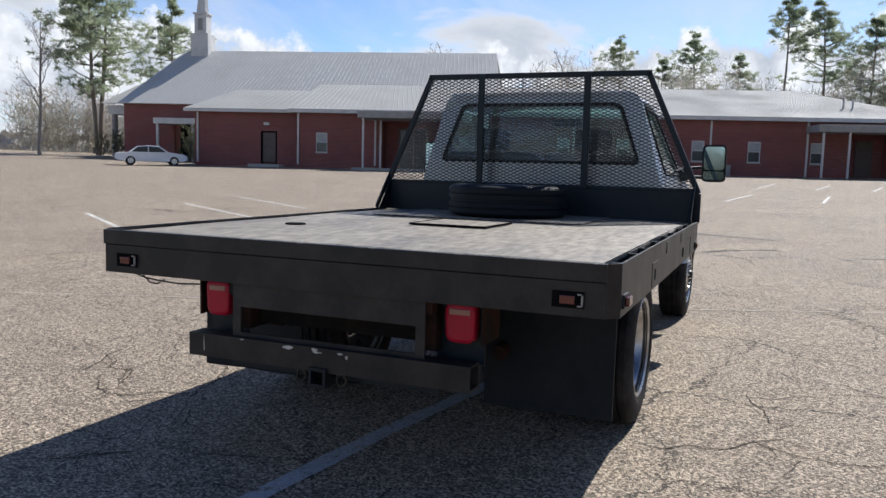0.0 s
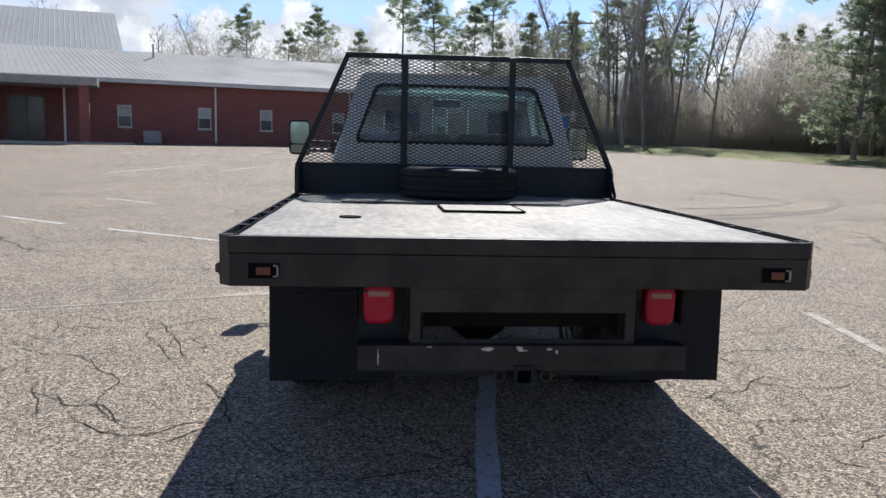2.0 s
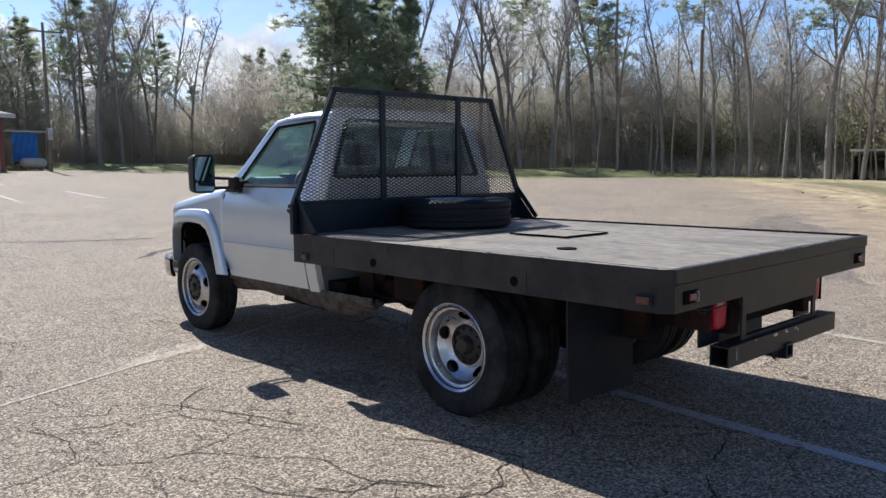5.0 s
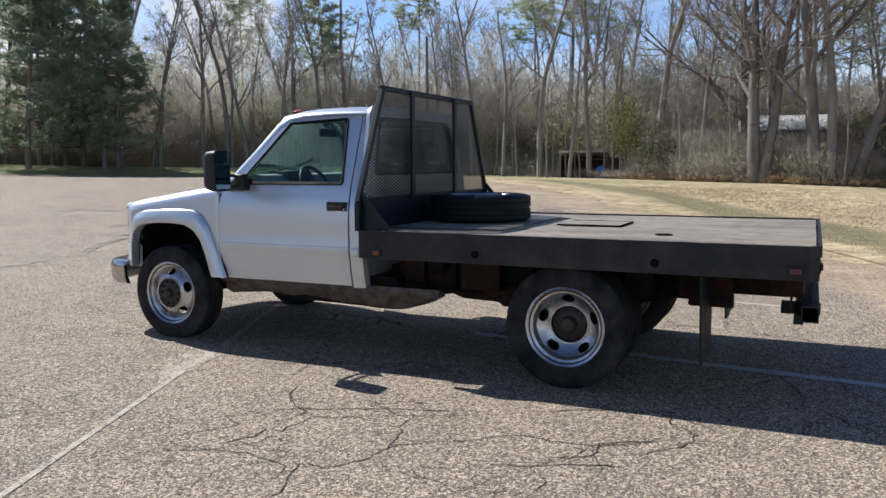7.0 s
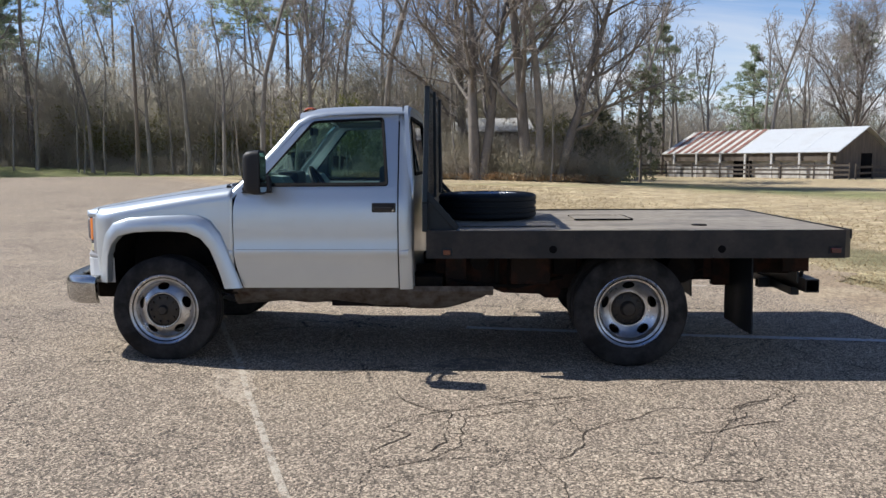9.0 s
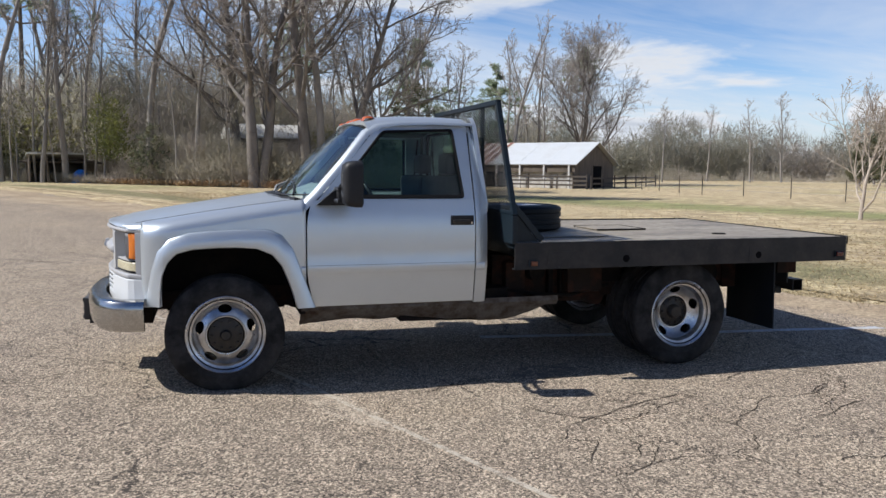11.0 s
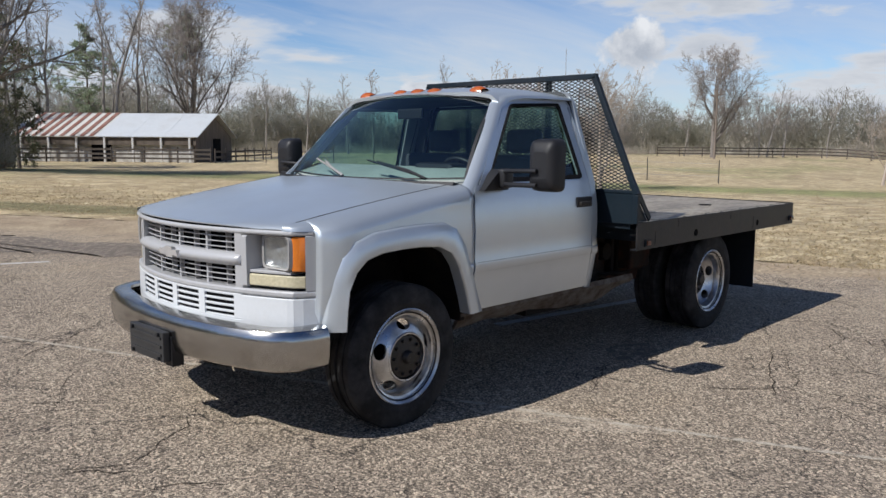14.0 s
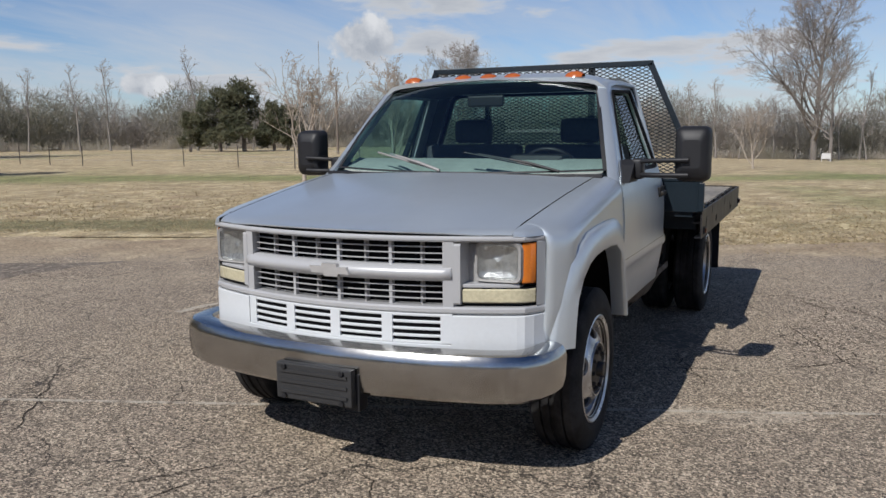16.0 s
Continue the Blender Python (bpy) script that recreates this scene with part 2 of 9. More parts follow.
def dirt_mat(name, pale, dark):
    """Sand, grit and leaf crumbs that thin out over asphalt."""
    m, nt, bsdf, co = shell(name)
    col, height, mid, grit = asphalt_nodes(nt, co)
    drift = tex(nt, co, 1.1, 6.0, 0.72).outputs[0]
    crumbs = tex(nt, co, 24.0, 4.0, 0.75).outputs[0]
    soil = mixc(nt, ramp(nt, drift, ((0.36, 0.0), (0.64, 1.0))), dark, pale)
    soil = mixc(nt, 0.8, soil, ramp(nt, crumbs, ((0.34, 0.16), (0.66, 0.84))), "OVERLAY")
    fac = maths(nt, "ADD", covered(nt), maths(nt, "MULTIPLY", maths(nt, "SUBTRACT", drift, 0.5), 1.6))
    fac = maths(nt, "ADD", fac, maths(nt, "MULTIPLY", maths(nt, "SUBTRACT", crumbs, 0.5), 0.9))
    nt.links.new(mixc(nt, ramp(nt, fac, ((0.30, 0.0), (0.70, 1.0))), col, soil), bsdf.inputs["Base Color"])
    bsdf.inputs["Roughness"].default_value = 0.9
    bsdf.inputs["Specular IOR Level"].default_value = 0.2
    bumped(nt, bsdf, height, 0.7, 0.006)
    return m


def grass_mat(name="dormant grass", in_hollow=False):
    m, nt, bsdf, co = shell(name)
    fine = tex(nt, co, 26.0, 6.0, 0.8).outputs[0]
    clump = tex(nt, co, 2.4, 6.0, 0.7).outputs[0]
    broad = tex(nt, co, 0.11, 4.0, 0.6, stretch=(0.5, 1.0, 1.0)).outputs[0]
    dirt = tex(nt, co, 0.5, 6.0, 0.7).outputs[0]
    straw = ramp(nt, clump, ((0.30, (0.22, 0.158, 0.084)), (0.5, (0.415, 0.325, 0.188)), (0.70, (0.60, 0.505, 0.33))))
    green = ramp(nt, clump, ((0.3, (0.11, 0.135, 0.042)), (0.7, (0.24, 0.265, 0.088))))
    col = mixc(nt, ramp(nt, broad, ((0.54, 0.0), (0.64, 0.5))), straw, green)
    # the mown lawn's greener band runs along the field fence, and beyond the lot before the wood
    sep = nt.nodes.new("ShaderNodeSeparateXYZ")
    nt.links.new(co, sep.inputs[0])
    sway = maths(nt, "MULTIPLY", tex(nt, co, 0.16, 4.0, 0.6).outputs[0], 9.0)
    across = maths(nt, "ADD", maths(nt, "ADD", sep.outputs[0], maths(nt, "MULTIPLY", sep.outputs[1], 0.68)), sway)
    lawn = nt.nodes.new("ShaderNodeMapRange")
    nt.links.new(maths(nt, "ABSOLUTE", maths(nt, "ADD", across, 28.5)), lawn.inputs[0])
    for k, v in ((1, 6.5), (2, 2.0), (3, 0.0), (4, 0.9)):
        lawn.inputs[k].default_value = v
    col = mixc(nt, maths(nt, "MULTIPLY", lawn.outputs[0], ramp(nt, clump, ((0.3, 0.5), (0.6, 1.0)))), col, green)
    strip = nt.nodes.new("ShaderNodeMapRange")
    nt.links.new(maths(nt, "ABSOLUTE", maths(nt, "ADD", maths(nt, "ADD", sep.outputs[1], sway), 43.0)), strip.inputs[0])
    for k, v in ((1, 9.0), (2, 4.0), (3, 0.0), (4, 0.4)):
        strip.inputs[k].default_value = v
    east = nt.nodes.new("ShaderNodeMapRange")
    nt.links.new(sep.outputs[0], east.inputs[0])
    for k, v in ((1, 8.0), (2, 16.0), (3, 0.0), (4, 1.0)):
        east.inputs[k].default_value = v
    col = mixc(nt, maths(nt, "MULTIPLY", strip.outputs[0], east.outputs[0]), col, green)
    verge = nt.nodes.new("ShaderNodeMapRange")
    nt.links.new(maths(nt, "SUBTRACT", sep.outputs[0], sep.outputs[1]), verge.inputs[0])
    for k, v in ((1, 58.0), (2, 64.0), (3, 0.0), (4, 0.85)):
        verge.inputs[k].default_value = v
    south = nt.nodes.new("ShaderNodeMapRange")
    nt.links.new(sep.outputs[1], south.inputs[0])
    for k, v in ((1, -8.0), (2, -10.0), (3, 0.0), (4, 1.0)):
        south.inputs[k].default_value = v
    col = mixc(nt, maths(nt, "MULTIPLY", verge.outputs[0], south.outputs[0]), col, green)
    col = mixc(nt, ramp(nt, dirt, ((0.54, 0.0), (0.70, 0.75))), col, (0.22, 0.15, 0.092))
    col = mixc(nt, 0.8, col, ramp(nt, tex(nt, co, 0.9, 6.0, 0.75, stretch=(0.6, 1.0, 1.0)).outputs[0], ((0.34, 0.3), (0.66, 0.7))), "OVERLAY")
    # darker olive and brown towards the middle of the band, by its cover
    if in_hollow:
        hollow_fac = maths(nt, "ADD", covered(nt), maths(nt, "MULTIPLY", maths(nt, "SUBTRACT", tex(nt, co, 0.8, 6.0, 0.7).outputs[0], 0.5), 1.2))
        col = mixc(nt, ramp(nt, hollow_fac, ((0.25, 0.0), (0.80, 0.85))), col, ramp(nt, clump, ((0.3, (0.085, 0.080, 0.034)), (0.7, (0.215, 0.195, 0.088)))))
    col = mixc(nt, 1.0, col, ramp(nt, fine, ((0.32, 0.06), (0.68, 0.94))), "OVERLAY")
    nt.links.new(col, bsdf.inputs["Base Color"])
    bsdf.inputs["Roughness"].default_value = 0.95
    bumped(nt, bsdf, fine, 0.7, 0.025)
    return m


def brick_mat(name, base=(0.24, 0.060, 0.052)):
    m, nt, bsdf, co = shell(name)
    b = nt.nodes.new("ShaderNodeTexBrick")
    b.inputs["Scale"].default_value = 1.0
    b.inputs["Brick Width"].default_value, b.inputs["Row Height"].default_value = 0.21, 0.075
    b.inputs["Mortar Size"].default_value = 0.006
    b.inputs["Color1"].default_value = (*base, 1)
    b.inputs["Color2"].default_value = (base[0] * 0.72, base[1] * 0.7, base[2] * 0.75, 1)
    b.inputs["Mortar"].default_value = (0.26, 0.21, 0.19, 1)
    comb, sep = nt.nodes.new("ShaderNodeCombineXYZ"), nt.nodes.new("ShaderNodeSeparateXYZ")
    nt.links.new(co, sep.inputs[0])
    nt.links.new(maths(nt, "ADD", sep.outputs[0], sep.outputs[1]), comb.inputs[0])
    nt.links.new(sep.outputs[2], comb.inputs[1])
    nt.links.new(comb.outputs[0], b.inputs["Vector"])
    stain = tex(nt, co, 0.5, 5.0, 0.6).outputs[0]
    col = mixc(nt, 0.5, b.outputs["Color"], ramp(nt, stain, ((0.3, 0.38), (0.7, 0.6))), "OVERLAY")
    nt.links.new(col, bsdf.inputs["Base Color"])
    bsdf.inputs["Roughness"].default_value = 0.85
    bumped(nt, bsdf, b.outputs["Fac"], -0.4, 0.006)
    return m


M_ASPHALT = asphalt_mat()
M_GRASS = grass_mat()
M_HOLLOW = grass_mat("dark olive-brown grass", True)
M_LINE = line_mat("worn white paint", (0.66, 0.64, 0.60), 0.72)
M_LINE_FAINT = line_mat("nearly gone white paint", (0.52, 0.46, 0.37), 0.62)
M_SCUFF = line_mat("pale scuffed grit", (0.50, 0.42, 0.32), 0.42)
M_LINE_GREY = line_mat("old grey line paint", (0.50, 0.53, 0.58), 0.8)
M_BRICK = brick_mat("red brick")
M_ROOF = mat("pale metal roofing", (0.55, 0.535, 0.495), 0.6, 0.0, (0.48, 0.46, 0.42), scale=0.35, fine=14, bump=0.05)
# M_ROOF's metal in a darker tone, taking its sunward sheen out by colour
M_DIMROOF = mat("pale metal roofing, sheen toned down", (0.37, 0.365, 0.345), 0.75, 0.0, (0.32, 0.315, 0.29), scale=0.35, fine=14, bump=0.05, spec=0.2)
M_RUSTSHEET = mat("rusted roofing sheet", (0.20, 0.085, 0.060), 0.8, 0.1, (0.32, 0.20, 0.16), scale=1.5, fine=12, bump=0.1)
M_WHITE = mat("white painted trim", (0.58, 0.57, 0.55), 0.55, 0, (0.44, 0.42, 0.38), scale=2)
M_GREYTRIM = mat("grey weathered trim", (0.30, 0.29, 0.28), 0.7)
M_CONCRETE = mat("weathered concrete", (0.42, 0.40, 0.36), 0.85, 0, (0.28, 0.26, 0.23), scale=1.2, bump=0.3)
# near-black for seals and openings; the shade inside openings is in the colour
M_DARKIN = mat("dark interior", (0.006, 0.006, 0.007), 0.9, spec=0.05)
M_PANE = mat("dark window pane", (0.05, 0.06, 0.065), 0.08, 0.0, bump=0.0)
M_BLIND = mat("pale window blind", (0.34, 0.36, 0.36), 0.35, bump=0.05)
M_DOORDARK = mat("brown painted door", (0.10, 0.075, 0.065), 0.5)
M_FENCEDARK = mat("dark weathered rails", (0.075, 0.062, 0.052), 0.9, fine=20, bump=0.3)
M_DIRT = dirt_mat("bare dirt and leaves on asphalt", (0.43, 0.345, 0.235), (0.27, 0.20, 0.135))
M_BARN = mat("dark weathered barn boards", (0.125, 0.100, 0.078), 0.9, 0, (0.075, 0.060, 0.048), scale=3, fine=20, bump=0.4, stretch=(1, 1, 0.15))
M_BARNPALE = mat("pale barn wall", (0.50, 0.49, 0.46), 0.9, 0, (0.22, 0.20, 0.18), scale=2, wear=0.45)
M_POLE = mat("weathered pole wood", (0.19, 0.155, 0.125), 0.9, 0, (0.11, 0.09, 0.075), scale=4, fine=30, bump=0.4, stretch=(1, 1, 0.1))
M_BLUE = mat("blue tarpaulin", (0.02, 0.17, 0.55), 0.5, bump=0.3, fine=6, dist=0.03)
M_GALV = mat("galvanised steel", (0.42, 0.43, 0.44), 0.5, 0.6)
# vehicle
M_SEDAN = mat("pale silver car paint", (0.80, 0.80, 0.78), 0.4, 0.0, (0.74, 0.74, 0.72), coat=0.3, spread=0.03)
M_HEADER = mat("silver-grey plastic grille surround", (0.43, 0.43, 0.435), 0.34, 0.1, (0.37, 0.37, 0.375), scale=3, fine=300, bump=0.02, spread=0.02)
M_SILVER = mat("silver paint", (0.575, 0.625, 0.665), 0.34, 0.62, (0.53, 0.575, 0.61), scale=1.5, fine=300, bump=0.02, coat=0.2, spread=0.03)
M_WHITEPAINT = mat("white paint on metal", (0.60, 0.62, 0.635), 0.4, 0.0, (0.55, 0.55, 0.54), scale=3, bump=0.02, coat=0.2, spread=0.03, wear=0.6)
M_CHROME = mat("dulled chrome", (0.46, 0.455, 0.445), 0.2, 1.0, (0.34, 0.325, 0.30), scale=6, fine=40, bump=0.04, spread=0.05)
M_EMBLEM = mat("dull silver badge", (0.62, 0.61, 0.60), 0.3, 0.5, bump=0.0, spread=0.02)
M_BLACK = mat("black painted steel", (0.007, 0.014, 0.021), 0.48, 0.0, (0.018, 0.020, 0.024), scale=3, fine=40, bump=0.12, spec=0.28)
M_TAR = line_mat("dark tarry asphalt", (0.105, 0.086, 0.068), 0.62)
M_TRIMDARK = mat("dark grey cab lining", (0.06, 0.065, 0.066), 0.85)
M_BEDEDGE = mat("worn black steel channel", (0.010, 0.011, 0.014), 0.46, 0.0, (0.046, 0.039, 0.035), scale=4.2, fine=35, bump=0.25, wear=0.47, spec=0.32)
M_BARNROOF = mat("galvanised barn roofing", (0.56, 0.585, 0.60), 0.5, 0.1, (0.48, 0.49, 0.49), scale=0.6, fine=14, bump=0.05)
M_AMBERDIM = mat("broken amber marker", (0.15, 0.048, 0.018), 0.4, bump=0.3, fine=120, dist=0.003)
M_CHIP = mat("bare chipped paint", (0.50, 0.47, 0.43), 0.6)
M_PLASTIC = mat("black plastic", (0.016, 0.016, 0.018), 0.5, bump=0.15, fine=200, dist=0.001, spec=0.35)
# lighter than M_BLACK: sun reflected by the strands is put into the colour
M_MESH = mat("black mesh steel with painted sun glint", (0.020, 0.025, 0.029), 0.42, 0.0, (0.032, 0.034, 0.036), scale=3, fine=40, bump=0.1, spec=0.5)
M_SEAL = mat("black rubber seal", (0.006, 0.006, 0.007), 0.75, bump=0.1, spec=0.12)
M_RUBBER = mat("dusty tyre rubber", (0.008, 0.008, 0.009), 0.8, 0, (0.046, 0.045, 0.045), scale=7, fine=80, bump=0.25, wear=0.44, spec=0.2)
M_SPARE = mat("dusty tyre sidewall", (0.005, 0.008, 0.012), 0.6, 0, (0.012, 0.014, 0.016), scale=6, fine=60, bump=0.2, spec=0.2)
M_FLAP = mat("black rubber sheet", (0.007, 0.010, 0.014), 0.6, 0, (0.026, 0.027, 0.030), scale=2, fine=30, bump=0.2, wear=0.56, spec=0.25)
M_RIM = mat("worn aluminium wheel", (0.58, 0.59, 0.61), 0.30, 0.92, (0.26, 0.245, 0.23), scale=11, fine=45, bump=0.25, wear=0.46)
M_HUB = mat("greasy dark hub", (0.024, 0.022, 0.020), 0.45, 0.2, (0.055, 0.042, 0.032), scale=20, spec=0.4)
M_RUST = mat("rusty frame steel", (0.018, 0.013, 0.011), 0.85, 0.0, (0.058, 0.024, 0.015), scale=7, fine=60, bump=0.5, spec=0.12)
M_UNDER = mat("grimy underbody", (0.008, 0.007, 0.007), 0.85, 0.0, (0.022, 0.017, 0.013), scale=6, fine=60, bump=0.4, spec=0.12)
M_ROCKER = mat("dirty rusted sill", (0.125, 0.112, 0.098), 0.8, 0.0, (0.050, 0.032, 0.022), scale=11, fine=45, bump=0.6, wear=0.44, dist=0.008, spec=0.2)
M_REDDARK = mat("dark red lens", (0.085, 0.006, 0.010), 0.2, bump=0.3, fine=180, dist=0.002, coat=0.5)
M_RED = mat("red lens", (0.40, 0.006, 0.032), 0.35, bump=0.3, fine=180, dist=0.002, coat=0.08, spec=0.25)
M_REDPALE = mat("browned reverse lens", (0.30, 0.13, 0.11), 0.2, bump=0.3, fine=180, dist=0.002, coat=0.6)
M_AMBER = mat("amber lens", (0.72, 0.19, 0.015), 0.2, bump=0.3, fine=160, dist=0.002, coat=0.6)
M_CLEARAMBER = mat("orange marker lens", (0.40, 0.095, 0.018), 0.25, (0), bump=0.3, fine=160, dist=0.002, coat=0.5)
M_LAMP = mat("headlamp reflector", (0.46, 0.47, 0.47), 0.32, 0.7, (0.22, 0.22, 0.22), scale=22, bump=0.5, fine=70, dist=0.006)
M_FOG = mat("yellowed signal lens", (0.52, 0.47, 0.32), 0.25, 0, bump=0.4, fine=70, dist=0.004, coat=0.4)
M_LENS = glass_mat("clear lens", (0.92, 0.93, 0.92), 0.05)
M_GLASS = glass_mat("green tinted glass", (0.50, 0.70, 0.66), 0.0)
M_WINDSCREEN = glass_mat("green tinted windscreen glass", (0.56, 0.76, 0.73), 0.06)
M_REARGLASS = glass_mat("green tinted rear glass", (0.60, 0.80, 0.76), 0.10)
M_MIRROR = mat("mirror glass", (0.42, 0.56, 0.58), 0.03, 1.0, (0.42, 0.56, 0.58), bump=0.0, spread=0.0)
M_SEAT = mat("grey seat cloth", (0.055, 0.058, 0.065), 0.9, bump=0.3)
M_DASH = mat("grey dashboard", (0.33, 0.355, 0.335), 0.6, bump=0.1)
M_DECK = mat("worn steel deck", (0.245, 0.212, 0.165), 0.56, 0.0, (0.105, 0.096, 0.090), scale=2.8, fine=26, bump=0.10, spread=0.45, stretch=(0.35, 1, 1), spec=0.36)
M_PLATE = mat("faded black plate holder", (0.03, 0.03, 0.031), 0.5)
M_BARE = mat("grey-brown bark", (0.205, 0.182, 0.162), 0.95, 0, (0.105, 0.093, 0.083), scale=2, fine=14, bump=0.5, dist=0.03, stretch=(1, 1, 0.3), spec=0.2)
M_TWIG = mat("brown-grey twigs", (0.34, 0.30, 0.27), 0.95, 0, (0.24, 0.212, 0.192), scale=0.6, fine=8, bump=0, spec=0.2)
M_PALETWIG = mat("pale smooth twigs", (0.40, 0.34, 0.28), 0.9, 0, (0.26, 0.21, 0.17), scale=1.5, fine=10, bump=0)
# pine bark and needles are paled: glare haze over the wood is in the colour
M_PINEBARK = mat("pine bark", (0.22, 0.185, 0.155), 0.95, 0, (0.13, 0.11, 0.09), scale=3, fine=16, bump=0.5, dist=0.03, spec=0.1)
M_NEEDLE = leaf_mat("pine needles", (0.27, 0.33, 0.215), (0.42, 0.455, 0.31), 0.8, 0.65)
M_CEDAR = leaf_mat("dark evergreen leaves", (0.105, 0.118, 0.068), (0.20, 0.19, 0.115))
# brush paled and made translucent, standing in for haze and backlight
M_BRUSH = leaf_mat("winter brush", (0.54, 0.48, 0.42), (0.45, 0.42, 0.32), 0.25, 0.5)
M_LEAFLITTER = mat("dead leaves", (0.30, 0.19, 0.10), 0.95, 0, (0.42, 0.33, 0.2), scale=2, fine=12, bump=0)
M_STRAW = leaf_mat("straw blades", (0.50, 0.41, 0.26), (0.38, 0.30, 0.17), 0.6)
# twigs lighter than bark is, with the veiling haze in their colour
M_HAZE = leaf_mat("fine bare twigs", (0.43, 0.39, 0.355), (0.345, 0.325, 0.25), 0.09, 0.55)
M_FARTWIG = leaf_mat("far grey-brown bare twigs", (0.36, 0.325, 0.29), (0.27, 0.265, 0.19), 0.06, 0.5)
# lighter copies for the wood: its veil of glare is painted into bark and twigs
M_PALEHAZE = leaf_mat("bare twigs paled by painted haze", (0.60, 0.54, 0.485), (0.49, 0.46, 0.36), 0.12, 0.65)
M_HAZEDBARK = mat("wood bark paled by painted haze", (0.27, 0.245, 0.22), 0.95, 0, (0.16, 0.145, 0.13), scale=2, fine=14, bump=0.5, dist=0.03, stretch=(1, 1, 0.3), spec=0.1)
M_HAZEDTWIG = mat("wood twigs paled by painted haze", (0.44, 0.395, 0.36), 0.95, 0, (0.32, 0.285, 0.26), scale=0.6, fine=8, bump=0, spec=0.1)
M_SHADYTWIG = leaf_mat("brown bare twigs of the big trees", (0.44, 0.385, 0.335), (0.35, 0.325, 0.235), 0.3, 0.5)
M_SPRING = leaf_mat("yellow-green early leaves", (0.20, 0.205, 0.055), (0.14, 0.155, 0.05), 0.7)
M_OLIVE = leaf_mat("olive winter leaves", (0.20, 0.20, 0.075), (0.30, 0.27, 0.13), 0.5)
M_FARWOOD = mat("far woods", (0.46, 0.42, 0.375), 0.95, 0, (0.34, 0.335, 0.26), scale=0.15, fine=2.0, bump=0, spread=0.3, stretch=(1, 1, 0.25), spec=0.1)


# ---- building tools ----
def part(name, bm, material, parent=None, label="", smooth=None):
    me = bpy.data.meshes.new(name)
    bmesh.ops.recalc_face_normals(bm, faces=bm.faces[:])
    bm.to_mesh(me)
    bm.free()
    return finish(name, me, material, parent, label, smooth)


def finish(name, me, material, parent=None, label="", smooth=None):
    for mm in material if isinstance(material, (list, tuple)) else (material,):
        me.materials.append(mm)
    if smooth is not None:
        me.shade_smooth()
        if smooth < 180:
            me.set_sharp_from_angle(angle=radians(smooth))
    ob = new(name, me)
    if parent:
        ob.parent = parent
    if label:
        ob["label"] = label
    return ob


def raw(name, verts, faces, material, parent=None, label="", smooth=None):
    me = bpy.data.meshes.new(name)
    me.from_pydata([tuple(v) for v in verts], [], [tuple(f) for f in faces])
    me.update()
    return finish(name, me, material, parent, label, smooth)


def thing(name, label, category, m=None, group="", kind=""):
    e = new(name)
    e.empty_display_size = 0.2
    if m:
        e.matrix_basis = m
    return tagged(e, label, category, group, kind)


def box(bm, x0, x1, y0, y1, z0, z1, bev=0.0, m=None):
    vs = [bm.verts.new((x, y, z)) for x in (x0, x1) for y in (y0, y1) for z in (z0, z1)]
    fs = [bm.faces.new([vs[i] for i in f]) for f in ((0, 1, 3, 2), (4, 6, 7, 5), (0, 4, 5, 1), (2, 3, 7, 6), (0, 2, 6, 4), (1, 5, 7, 3))]
    made = set(vs)
    if bev:
        edges = list({e for f in fs for e in f.edges})
        r = bmesh.ops.bevel(bm, geom=edges, offset=bev, segments=2, affect="EDGES", profile=0.6)
        made = {v for v in made if v.is_valid} | set(r["verts"])
    if m:
        for v in made:
            v.co = m @ v.co
    return bm


def boxed(*args, **kw):
    return box(bmesh.new(), *args, **kw)


def tube(bm, p0, p1, r0, r1=None, n=12, caps=True):
    p0, p1 = Vector(p0), Vector(p1)
    r1 = r0 if r1 is None else r1
    d = (p1 - p0).normalized()
    a = d.orthogonal().normalized()
    b = d.cross(a)
    rings = []
    for p, r in ((p0, r0), (p1, r1)):
        rings.append([bm.verts.new(p + r * (math.cos(t) * a + math.sin(t) * b)) for t in (2 * math.pi * i / n for i in range(n))])
    for i in range(n):
        bm.faces.new((rings[0][i], rings[0][(i + 1) % n], rings[1][(i + 1) % n], rings[1][i]))
    if caps:
        bm.faces.new(rings[0][::-1])
        bm.faces.new(rings[1])
    return bm


def sweep(bm, path, section, closed=False, caps=True):
    """section: points (a, b) set across the path: a along its side, b along its up. path: points with (place, side, up)."""
    rings = [[bm.verts.new(Vector(p) + a * Vector(s) + b * Vector(u)) for a, b in section] for p, s, u in path]
    k = len(section)
    pairs = list(zip(rings, rings[1:])) + ([(rings[-1], rings[0])] if closed else [])
    for q, r in pairs:
        for i in range(k):
            bm.faces.new((q[i], q[(i + 1) % k], r[(i + 1) % k], r[i]))
    if caps and not closed:
        bm.faces.new(rings[0][::-1])
        bm.faces.new(rings[-1])
    return bm


def pipe(bm, pts, r, n=8):
    pts = [Vector(p) for p in pts]
    path = []
    for i, p in enumerate(pts):
        d = (pts[min(i + 1, len(pts) - 1)] - pts[max(i - 1, 0)]).normalized()
        s = d.cross(Vector((0, 0, 1)))
        s = s.normalized() if s.length > 1e-3 else Vector((1, 0, 0))
        path.append((p, s, s.cross(d)))
    return sweep(bm, path, [(r * math.cos(2 * math.pi * i / n), r * math.sin(2 * math.pi * i / n)) for i in range(n)])


